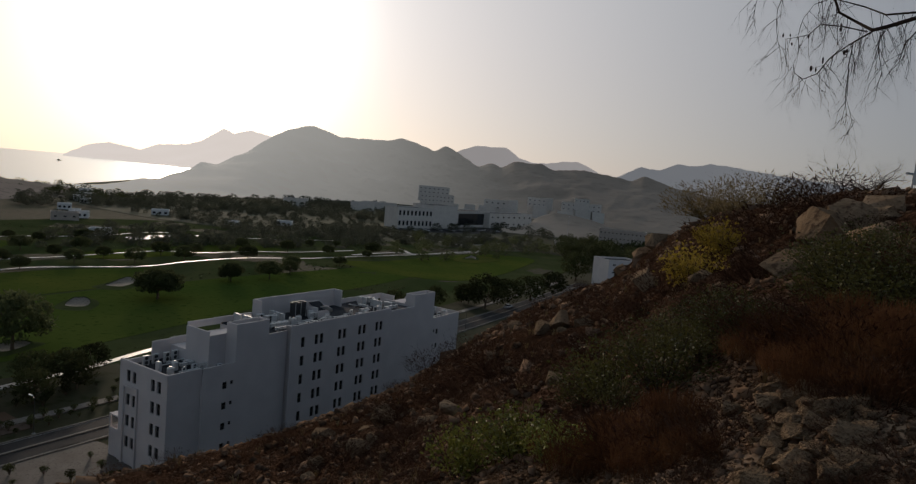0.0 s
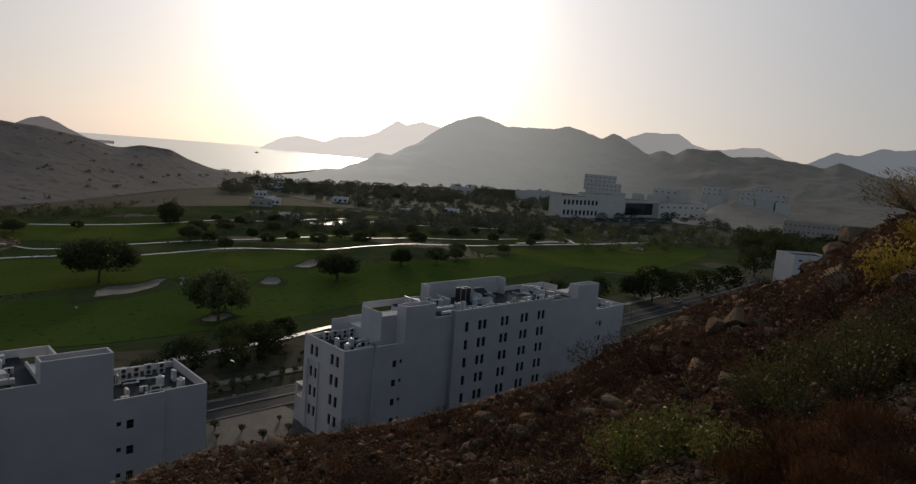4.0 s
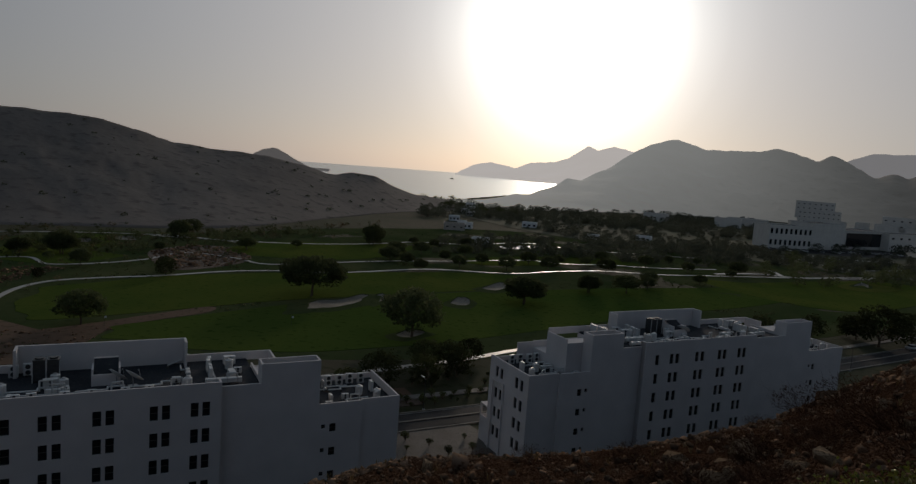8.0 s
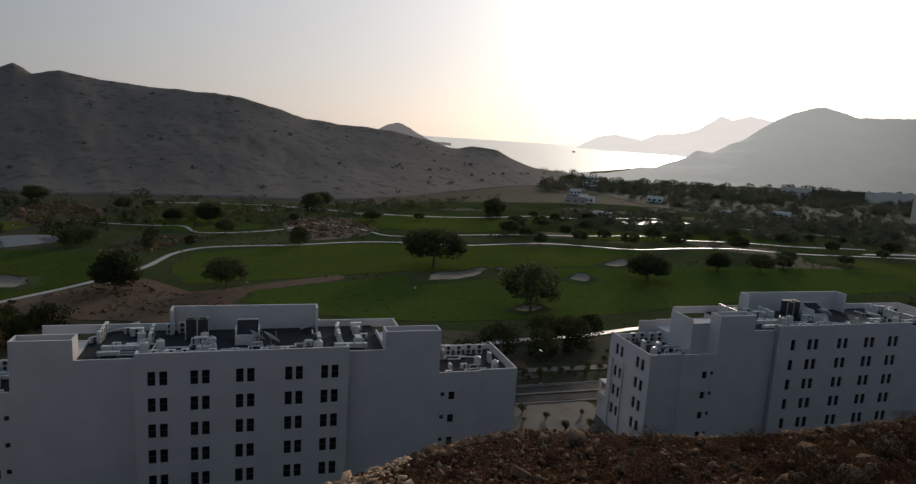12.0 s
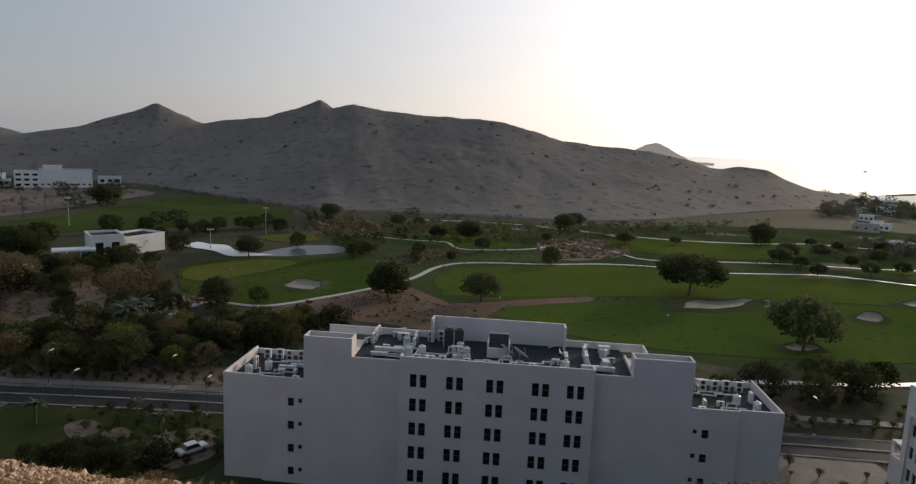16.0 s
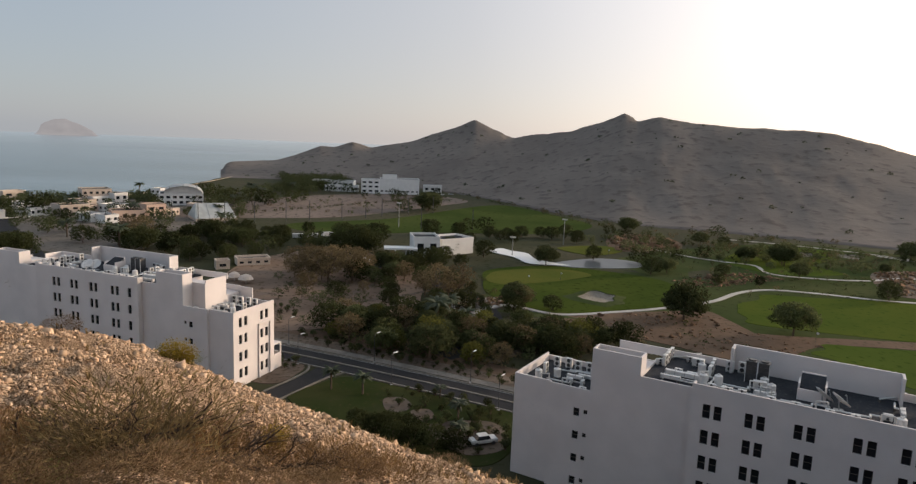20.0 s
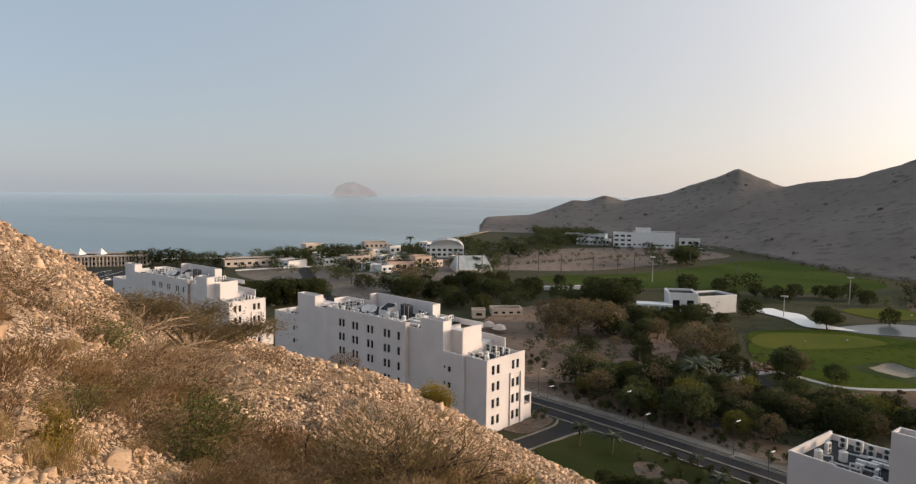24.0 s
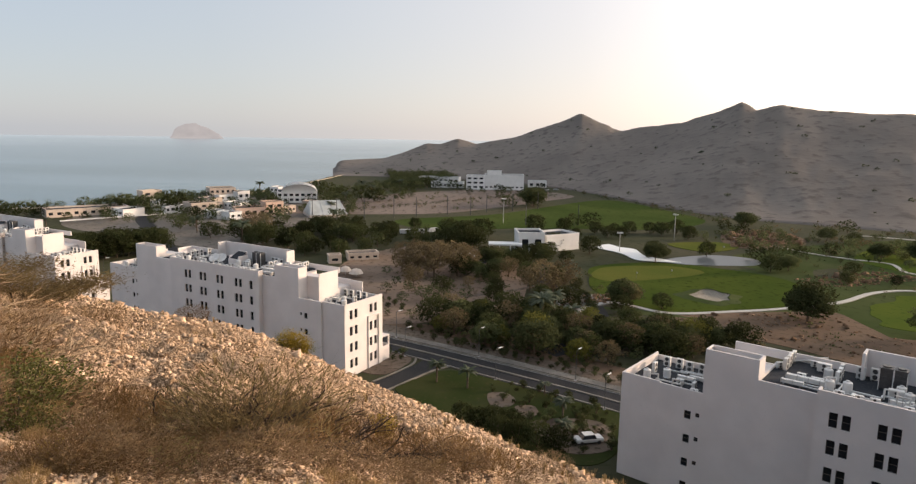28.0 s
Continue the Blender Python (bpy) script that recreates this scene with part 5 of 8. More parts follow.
M_LEAF5 = mat("yellow_green_leaves", (0.115, 0.12, 0.03), (0.15, 0.145, 0.04), 0.6, 0.8, 0.0, 3.0, (0.05, 0.06, 0.02), 0.5, vary=0.3, through_light=0.4)
PG = [tree(s, "tree", "leafy yellow-green tree in the roadside wood", "tree", M_LEAF5, 0.42, 0.16, 30, 60, 0.034, 0.3, 0.18, 6, "valley trees") for s in (45, 46)]
PY = [tree(s, "young_tree", "small young tree on bare brown earth", "tree", M_LEAF, 0.38, 0.2, 10, 40, 0.04, 0.5, 0.2, 4, "young trees") for s in (51, 52)]
PP = [palm(61), palm(62)]
BROAD_1 = [(-96, 142, 12.9), (-161, 91, 10.5), (-95, 210, 10.0), (-86, 249, 7.1), (-73, 291, 6.5), (-180, 244, 7.1), (-229, 297, 8.7), (-264, 142, 9.7), (-274, 131, 7.6), (-293, 222, 9.2), (-242, 214, 5.8), (-233, 238, 4.8), (-165, 268, 5.6), (-173, 67, 10.1), (-275, 130, 6.5), (-266, 142, 9.2), (-288, 212, 10.2), (-318, 128, 6.7), (-182, 22, 7.7), (-236, 133, 6.8), (-238, 211, 6.3), (-255, 178, 4.5), (-227, 291, 9.9), (-359, 104, 8.0), (-240, 85, 6.9), (-431, -8, 14.6), (-248, 41, 8.1), (-94, 207, 9.8), (-85, 248, 8.0)]
BROAD_2 = [(-74, 261, 8.3), (-70, 277, 6.1), (-56, 315, 5.2)]
DENSE_1 = [(-262, -32, 11.4), (-319, -5, 8.6), (-274, -67, 8.6), (-290, -86, 7.6), (-237, -86, 7.7), (-235, -76, 8.0), (-247, -101, 9.6), (-251, -113, 9.4), (-260, -127, 9.3), (-263, -142, 8.0), (-183, 22, 7.7), (-175, 68, 10.6), (-292, 8, 6.8), (-300, 14, 5.9), (-317, 24, 7.4), (-308, 29, 5.5), (-304, 34, 6.6), (-308, 65, 7.3), (-264, 63, 6.8), (-250, 0, 6.7), (12, 240, 14.3), (21, 251, 11.8), (31, 265, 12.0), (43, 285, 11.4), (62, 338, 15.4), (84, 393, 16.5), (6, 246, 8.9), (-78, 122, 8.1), (-75, 127, 6.8), (-74, 135, 5.7)]
DENSE_2 = [(71, 404, 14.6)]
FARTREE = [(-344, -237, 12.7), (-335, -220, 12.8), (-346, -208, 13.0), (-393, -241, 10.7), (-431, -115, 10.3), (-448, -153, 12.7), (-436, -137, 13.0), (-428, -122, 11.9), (-432, -111, 11.1), (-447, -102, 9.8), (-465, -98, 9.3), (-471, -170, 11.6), (-389, -167, 7.6), (-424, -9, 13.6), (-476, -33, 6.8), (-325, -185, 7.3), (-323, -234, 6.4), (-259, 87, 7.4), (-261, 80, 6.9), (-272, 100, 5.2), (-277, 113, 6.4), (-347, 149, 6.7), (-342, 89, 7.6), (-334, 95, 5.6)]
BROWN = [(-209, -41, 12.0), (-206, -35, 12.5), (-210, -28, 11.5), (-214, -25, 9.8), (-212, -47, 9.1), (-189, 0, 10.7), (-194, 6, 10.6), (-193, -4, 8.8), (-287, -135, 11.4), (-272, -123, 10.7), (-222, -49, 9.9), (-224, -43, 10.7), (-220, -36, 10.9), (-217, -29, 9.9), (-204, -42, 7.6)]
PALM = [(-468, -212, 11.0), (-468, -134, 13.0), (-470, -127, 12.1), (-543, -122, 10.9), (-266, -222, 8.7), (-156, 0, 10.1), (-155, 7, 8.6), (-103, 4, 5.0), (-167, 3, 7.7), (-114, -13, 4.9), (-116, -19, 4.9), (-96, 4, 4.3), (-113, 1, 3.2), (-209, 8, 7.6)]
YOUNG = [(-171, -38, 4.2), (-175, -33, 4.9), (-185, -39, 4.1), (-191, -44, 3.6), (-182, -31, 4.4), (-173, -27, 4.8), (-187, -27, 4.5), (-157, -32, 3.6), (-207, -51, 3.9), (-222, -49, 3.7), (-183, -45, 3.4), (-204, -20, 4.8), (-170, -44, 2.9), (-167, -29, 3.4), (-178, -21, 4.6), (-186, -15, 4.4), (-159, -39, 2.4), (-201, -42, 3.4)]
WOODS = [(-150, -27), (-138, -12), (-130, 10), (-133, 22), (-147, 51), (-150, 36), (-162, 11), (-166, -15), (-158, -27)]
SHRUBS_ROAD = [(-146, -32), (-124, 14), (-128, 15), (-150, -33)]
COURT = [(-114, -11), (-93, 9), (-110, 11), (-118, -8)]
FARBAND = [(-222, 344), (-66, 547), (-45, 408), (-185, 286)]
HILLFOOT = [(-341, 81), (-278, 257), (-257, 238), (-255, 98), (-300, 68)]
FOOT = [(-268, 92), (-335, 78), (-345, 120), (-305, 190), (-300, 250), (-270, 300), (-250, 290), (-265, 240), (-275, 190), (-268, 140)]
RESORT = [(-68, 526), (104, 825), (85, 545), (-31, 420)]


STRAND_TREES = [(-341, 15, 8.5), (-340, 23, 8.5), (-444, -8, 12.6), (-416, -23, 8.8), (-295, -312, 9.9), (-293, -302, 11.2), (-298, -299, 10.5), (-299, -292, 11.1), (-300, -284, 11.0), (-303, -279, 10.2), (-303, -271, 9.4), (-306, -266, 8.6), (-307, -259, 7.8), (-339, -247, 8.2), (-339, -240, 9.2), (-340, -232, 9.5), (-346, -228, 9.2), (-346, -221, 8.7), (-353, -215, 9.5), (-352, -211, 8.0), (-326, -184, 6.0), (-301, -239, 4.8), (-301, -229, 4.7)]
EXTRA = [(-285, -42, 10.2), (-285, -35, 9.7), (-292, -28, 9.4), (-324, 9, 6.9), (-301, -88, 7.2), (-285, -98, 9.1), (-270, -103, 9.2), (-273, -86, 7.6), (-314, -63, 5.7)] + [(-322, 33, 6.3), (-266, 43, 6.2), (-327, 63, 7.1), (-322, 68, 5.8), (-247, 87, 5.1), (-314, 138, 6.1), (-282, 134, 6.1), (-238, 105, 5.5), (-223, 112, 4.4), (-213, 151, 6.0), (-179, 32, 4.8), (-322, 40, 6.9), (-325, 50, 7.0), (-320, 55, 7.5), (-439, -8, 10.1), (-369, 106, 6.8), (-205, 146, 6.2), (-258, 42, 7.0), (-237, 78, 6.6), (-219, 281, 9.5), (-149, 43, 4.1), (-223, 97, 5.2), (-289, -70, 7.4), (-259, -40, 9.3), (-269, -28, 9.1), (-281, -80, 6.7), (-293, -105, 8.3), (-283, -108, 7.5), (-269, 4, 7.2), (-180, 11, 4.8), (-144, 35, 4.7), (-146, 24, 5.2)]


def plant(protos, places, r, jitter=0.12):
    for x, y, h in places:
        s = h * r.uniform(1 - jitter, 1 + jitter)
        copy_thing(r.choice(protos), pose(x, y, lay(x, y, 0), 0, 0, r.uniform(0, 360)) @ Matrix.Diagonal((s * r.uniform(0.9, 1.12), s * r.uniform(0.9, 1.12), s, 1)))


def wood(name, protos, places, r, label):
    """Far trees as one mass."""
    acc = {}
    for x, y, h in places:
        ob = r.choice(protos)
        t, sx, sy = r.uniform(0, 6.28), h * r.uniform(0.85, 1.15), h * r.uniform(0.85, 1.15)
        c, q = math.cos(t), math.sin(t)
        for ch in ob.children:
            me = ch.data
            co = np.empty(len(me.vertices) * 3)
            me.vertices.foreach_get("co", co)
            co = co.reshape(-1, 3) * (sx, sy, h)
            co = np.stack([co[:, 0] * c - co[:, 1] * q + x, co[:, 0] * q + co[:, 1] * c + y, co[:, 2] + lay(x, y, 0)], -1)
            tri = [tuple(p.vertices) for p in me.polygons]
            acc.setdefault(me.materials[0].name, []).append((co, tri))
    verts, faces, slot, off, mats = [], [], [], 0, []
    for nm, items in acc.items():
        mats.append(bpy.data.materials[nm])
        for co, tri in items:
            verts.append(co)
            faces += [tuple(v + off for v in f) for f in tri]
            slot += [len(mats) - 1] * len(tri)
            off += len(co)
    me = bpy.data.meshes.new(name)
    me.from_pydata(np.concatenate(verts).tolist(), [], faces)
    for m in mats:
        me.materials.append(m)
    me.polygons.foreach_set("material_index", slot)
    return tagged(new(name, me), label, "trees", kind="stuff")


def inside(p, poly):
    x, y, hit = p[0], p[1], False
    for (x0, y0), (x1, y1) in zip(poly, poly[1:] + poly[:1]):
        if (y0 > y) != (y1 > y) and x < (x1 - x0) * (y - y0) / (y1 - y0) + x0:
            hit = not hit
    return hit


def scatter(poly, count, r, gap):
    xs, ys = [p[0] for p in poly], [p[1] for p in poly]
    got, tries = [], 0
    while len(got) < count and tries < 6000:
        tries += 1
        p = (r.uniform(min(xs), max(xs)), r.uniform(min(ys), max(ys)))
        if inside(p, poly) and all(math.hypot(p[0] - q[0], p[1] - q[1]) > gap for q in got):
            got.append(p)
    return got


pick = random.Random(5)
plant(PW, [(-149, 160, 14.3)], pick, 0.0)
plant(PB, BROAD_1 + BROAD_2, pick)
plant(PD, DENSE_1 + DENSE_2, pick)
plant(PD, EXTRA + [(-99, -12, 4.2), (-97, -9, 4.2), (-94, -6, 4.2), (-93, -3, 4.2), (-93, 0, 4.2), (-92, 3, 4.2), (-97, -4, 4.2), (-99, -7, 4.2)], pick)
plant(PF, FARTREE + STRAND_TREES, pick)
plant(PN, BROWN, pick)
plant(PP, PALM, pick)
plant(PY, YOUNG, pick)


def sight_gap(x, y):
    """Plants beside the cart path are kept low to fit the camera's view of the clearing."""
    return 0.35 if -196 < x < -158 and 1 < y < 19 else 1.0


for kind, lo, hi, many, gap in ((PD, 4.0, 9.0, 20, 5.6), (PB, 4.5, 7.5, 17, 5.6), (PN, 5.5, 8.5, 11, 6.0), (PG, 4.0, 7.5, 11, 6.0)):
    plant(kind, [(x, y, pick.uniform(lo, hi) * sight_gap(x, y)) for x, y in scatter(WOODS, many, pick, gap)], pick)
YARD = [(-204, -30), (-208, -47), (-229, -47), (-240, -9), (-216, -5), (-205, -12)]
for kind, many in ((PD, 6), (PN, 5), (PB, 4)):
    plant(kind, [(x, y, pick.uniform(3.5, 8.0)) for x, y in scatter(YARD, many, pick, 6.5)], pick)
wood("far_trees", PV, [(x, y, pick.uniform(3.5, 8.0)) for x, y in scatter(FARBAND, 150, pick, 6.0)], pick, "scattered dark trees along the far cart paths")
wood("far_trees", PQ, [(x, y, pick.uniform(2.5, 6.0)) for x, y in scatter(HILLFOOT, 34, pick, 7.0)], pick, "small trees at the foot of the rocky hill")
wood("undergrowth", PU, [(x, y, pick.uniform(1.0, 3.4)) for x, y in scatter(FOOT, 170, pick, 3.0)], pick, "dark scrub along the foot of the rocky hill")
wood("far_trees", PQ, [(x, y, pick.uniform(3.0, 6.5)) for x, y in scatter(FOOT, 26, pick, 8.0)], pick, "small dark trees along the foot of the hill")
wood("far_trees", PV, [(x, y, pick.uniform(4, 9)) for x, y in scatter(RESORT, 60, pick, 8.0)], pick, "dark trees below the resort buildings")
plant(PD, [(*spot(u, v + 0.00035 * max(0, u - 60) ** 2)[:2], h) for u, v, h in ((130, 122, 7), (142, 124, 8), (155, 121, 8), (168, 124, 9), (182, 122, 8), (196, 125, 9), (212, 122, 9), (40, 121, 6), (48, 124, 7), (57, 122, 6.5), (66, 125, 6), (10, 121, 5), (-8, 122, 5))], pick)
SHORE = [(-250, -110), (-300, -235), (-420, -262), (-480, -150), (-400, -110), (-330, -105)]
wood("far_trees", PQ, [(x, y, pick.uniform(4, 8)) for x, y in scatter(SHORE, 105, pick, 6.5)], pick, "trees between the shore houses")
wood("far_trees", PQ, [(x, y, pick.uniform(5, 9)) for x, y in scatter([(-225, -70), (-250, -130), (-300, -110), (-300, -40), (-270, -30)], 16, pick, 8.0)], pick, "dense belt of dark trees before the practice range")
wood("undergrowth", PU, [(x, y, pick.uniform(1.2, 3.2)) for x, y in scatter(WOODS, 120, pick, 2.2)], pick, "low dark undergrowth between the park trees")
PARK0 = [(-185, -43), (-164, 25), (-189, 29), (-227, 14), (-245, -20), (-213, -49)]
wood("undergrowth", PU, [(x, y, pick.uniform(0.5, 1.9)) for x, y in scatter(PARK0, 150, pick, 2.2)], pick, "low brown and green scrub in the young park")
wood("undergrowth", PU, [(x, y, pick.uniform(0.8, 2.2)) for x, y in scatter([(-250, 92), (-262, 140), (-300, 200), (-262, 238), (-225, 195), (-222, 130), (-205, 100), (-230, 88)], 120, pick, 3.0)], pick, "low scrub on the rough between cart paths")
plant(PP, [(x, y, pick.uniform(7, 11)) for x, y in scatter(SHORE, 9, pick, 20.0)], pick)
plant(PD, [(-207 - 20 * k / 7 + o, -160 + 17 * k / 7 + o, 10.5) for k in range(8) for o in (0, -5)], pick, 0.06)
FLANK = [(-45, 400), (-20, 350), (60, 440), (110, 520), (60, 560), (-30, 480)]
wood("far_trees", PQ, [(x, y, pick.uniform(4, 9)) for x, y in scatter(FLANK, 46, pick, 8.0)], pick, "dark trees at the edge of the course")
LINKS = [(-200, 200), (-225, 300), (-150, 370), (-60, 400), (-40, 360), (-110, 290), (-160, 225)]
plant(PB, [(x, y, pick.uniform(3.5, 8)) for x, y in scatter(LINKS, 26, pick, 12.0)], pick)
plant(PD, [(-251, 2, 7.0), (-262, 18, 8.0), (-240, 8, 6.0), (-245, -2, 7.0), (-263, -29, 8.0), (-252, -36, 7.0)], pick)
plant(PF, [(-523, -37, 8), (-520, -30, 6), (-545, -78, 9), (-540, -90, 8), (-536, -70, 6), (-466, -9, 12), (-470, -16, 9), (-560, -4, 7), (-548, -100, 9), (-530, -110, 9), (-520, -50, 4), (-516, -60, 5), (-545, -10, 5)], pick)
GROVE = [(-175, -20), (-205, -30), (-245, -20), (-250, 5), (-215, 5), (-190, 15)]
plant(PD, [(x, y, pick.uniform(4.5, 8)) for x, y in scatter(GROVE, 12, pick, 6.0)], pick)
BELT = [(-225, -70), (-250, -130), (-300, -110), (-300, -40), (-270, -30)]
plant(PD, [(x, y, pick.uniform(5, 9)) for x, y in scatter(BELT, 26, pick, 7.5)], pick)
VALE = [(-190, 455), (-330, 560), (-250, 640), (-100, 700), (-70, 560), (20, 540), (90, 500), (40, 440), (-60, 440), (-130, 430)]
wood("far_trees", PV, [(x, y, pick.uniform(3, 7)) for x, y in scatter(VALE, 210, pick, 6.5)], pick, "dark trees and scrub over the far valley floor")
wood("undergrowth", PV, [(x, y, pick.uniform(1.5, 3.5)) for x, y in scatter(VALE, 160, pick, 4.0)], pick, "dark scrub over the far valley floor")
SADDLE = [(-330, 545), (-415, 590), (-410, 680), (-320, 760), (-220, 770), (-120, 740), (-130, 640), (-220, 560)]
wood("far_trees", PV, [(x, y, pick.uniform(4, 8)) for x, y in scatter(SADDLE, 150, pick, 7.5)], pick, "dark trees on the low ground before the bay")
GAP = [(-330, 560), (-420, 640), (-480, 700), (-440, 720), (-330, 640), (-280, 600)]
wood("far_trees", PQ, [(x, y, pick.uniform(6, 11)) for x, y in scatter(GAP, 24, pick, 10.0)], pick, "trees on the saddle towards the sea")
EDGE = [tuple(float(c) for c in polar(q, r)) for q, r in ((-9.0, 455), (-9.0, 560), (-12.5, 600), (-16.5, 640), (-16.5, 470), (-12.5, 440))]
wood("far_trees", PQ, [(x, y, pick.uniform(7, 13)) for x, y in scatter(EDGE, 90, pick, 7.0)], pick, "dense dark trees at the valley edge below the mound")
PARK = [(-185, -43), (-164, 25), (-189, 29), (-227, 14), (-217, -29), (-213, -49)]
plant(PD + PN, [(x, y, pick.uniform(3.5, 8.0)) for x, y in scatter(PARK, 11, pick, 6.0)], pick)
STRAND = [(-285, -312), (-380, -272), (-466, -190), (-560, -120), (-530, -100), (-450, -190), (-335, -268)]
wood("far_trees", PQ, [(x, y, pick.uniform(4, 9)) for x, y in scatter(STRAND, 64, pick, 7.0)], pick, "dark trees along the strand")
REAR = [(-500, -150), (-560, -130), (-640, -150), (-700, -170), (-690, -110), (-620, -85), (-575, -105)]
wood("far_trees", PQ, [(x, y, pick.uniform(6, 10)) for x, y in scatter(REAR, 110, pick, 6.5)], pick, "dense dark trees below the headland")
DUST = [(-360, -150), (-380, -60), (-470, 0), (-520, 20), (-560, -30), (-500, -110), (-420, -140)]
wood("undergrowth", PU, [(x, y, pick.uniform(1.2, 2.6)) for x, y in scatter(DUST, 60, pick, 5.0)], pick, "dark scrub on the dusty field")
wood("undergrowth", PU, [(-372 - 170 * k / 60 + pick.uniform(-2, 2), -118 + 125 * k / 60 + pick.uniform(-2, 2), pick.uniform(1.6, 2.8)) for k in range(60)], pick, "dark clipped line of shrubs across the dusty field")
APRON = [tuple(float(c) for c in polar(q, r)) for q, r in ((6, 640), (6, 1000), (12, 960), (18, 860), (28, 730), (34, 690), (34, 570), (20, 640))]
wood("far_trees", PV, [(x, y, pick.uniform(5, 9)) for x, y in scatter(APRON, 190, pick, 8.0)], pick, "haze-paled trees along the foot of the mountain")
wood("undergrowth", PV, [(x, y, pick.uniform(2.5, 4.5)) for x, y in scatter(APRON, 220, pick, 5.0)], pick, "haze-paled scrub along the foot of the mountain")
FOOT = table([(101, 700), (94, 660), (87.4, 578), (84, 491), (79.3, 409), (74, 388), (66, 398), (59, 390), (50, 392), (45, 405), (41, 450), (37, 515)], 5.0)
foot_scrub = []
for _ in range(170):
    q = pick.uniform(37, 90)
    foot_scrub.append((*[float(c) for c in polar(q, float(FOOT(q)) + pick.gauss(-6, 9))], pick.uniform(1.0, 3.2)))
wood("undergrowth", PU, foot_scrub, pick, "dark scrub along the foot of the rocky hill")
for ob in (*PV, *PW, *PU, *PQ, *PB, *PD, *PF, *PN, *PG, *PY, *PP):
    for o in (*ob.children_recursive, ob):
        bpy.data.objects.remove(o)

# ---- shrubs in the gardens by the road, one mass each ----


def shrub(seed, m, label):
    r = random.Random(seed)
    root = tagged(new("shrub"), label, "shrub", "garden shrubs")
    st = bmesh.new()
    cr = bmesh.new()
    for k in range(7):
        a = k * 0.9 + r.random()
        tip = Vector((math.cos(a) * 0.4 * r.random(), math.sin(a) * 0.4 * r.random(), r.uniform(0.45, 0.8)))
        rod(st, (0, 0, -0.05), tip, 0.03, 0.01, 4)
        leaf_cloud(cr, r, tip, (0.3, 0.3, 0.24), 42, 0.07)
    part("stem_mass", st, M_BARK, root)
    part("foliage", cr, m, root)
    return root


SH = [shrub(71, M_LEAF2, "rounded dark green garden shrub"), shrub(72, M_LEAF, "loose olive green garden shrub")]
def strip(*uvs):
    return [tuple(spot(u, v)[:2]) for u, v in uvs]


for poly, n, gap in ((SHRUBS_ROAD, 24, 2.0), (COURT, 34, 1.9), (strip((-60, 81), (-60, 97), (-40, 97), (-40, 81)), 26, 1.8), (strip((-100, 84), (-90, 92), (-93, 95), (-103, 91)), 16, 1.5),
                     (strip((-96, 106), (-96, 109), (-20, 114), (-20, 111)), 50, 1.6), (strip((34, 84), (34, 98), (54, 98), (54, 84)), 14, 2.2)):
    plant(SH, [(x, y, pick.uniform(0.8, 2.2)) for x, y in scatter(poly, n, pick, gap)], pick)
for poly, n, gap, label in ((strip((24, 109.5), (24, 114), (120, 116), (120, 110.5)), 80, 1.7, "dark shrubs between the road and the footpath"), (strip((-150, 118.5), (-150, 124), (90, 124), (90, 118.5)), 90, 2.0, "low shrubs along the roadside wood"),
                            (HILLFOOT, 110, 3.0, "low shrubs at the foot of the rocky hill")):
    wood("shrubs", SH, [(x, y, pick.uniform(0.9, 2.4)) for x, y in scatter(poly, n, pick, gap)], pick, label)
for ob in SH:
    for o in (*ob.children_recursive, ob):
        bpy.data.objects.remove(o)

# scrub dotted over the rocky hill: one mass
bm = bmesh.new()
g = random.Random(31)
hill = bpy.data.objects["rocky_hill"]
hv_ = [v.co for v in hill.data.vertices]
for _ in range(190):
    p = hv_[g.randrange(len(hv_) * 4 // 5)]
    if p.z > 1:
        s = g.uniform(0.5, 2.3) ** 1.1
        leaf_cloud(bm, g, (p.x, p.y, p.z + s * 0.25), (s, s, s * 0.55), 18, s * 0.42)
tagged(part("hill_scrub", bm, M_LEAF4), "dark scrub dotted over the rocky hill", "scrub", kind="stuff")

# tufts of longer grass over the rough: one mass
bm = bmesh.new()
g = random.Random(37)
ROUGH = [(-215, 60), (-150, 60), (-100, 110), (-70, 150), (-40, 210), (-5, 300), (30, 420), (-60, 470), (-230, 420), (-300, 240), (-330, 180), (-300, 110), (-260, 70)]
count = 0
while count < 1900:
    x, y = g.uniform(-330, 40), g.uniform(50, 470)
    if not inside((x, y), ROUGH) or float(vnoise(np.array([x * 0.045]), np.array([y * 0.045]))[0]) < 0.05 or any(inside((x, y), o) for o in OUTLINES):
        continue
    count += 1
    s = g.uniform(0.3, 1.0)
    leaf_cloud(bm, g, (x, y, lay(x, y, 0.12) + s * 0.12), (s, s, s * 0.3), 6, s * 0.5)
tagged(part("rough_grass", bm, M_LEAF), "dark tufts of longer grass in the rough", "grass", kind="stuff")

# ---- houses of the valley ----
M_PALE = mat("white_paint", (0.66, 0.64, 0.61), (0.72, 0.70, 0.67), 0.3, 0.85, 0.1, 3.0, vary=0.08)
M_PINK = mat("pink_render", (0.58, 0.42, 0.33), (0.64, 0.47, 0.37), 0.3, 0.85, 0.1, 3.0, vary=0.08)
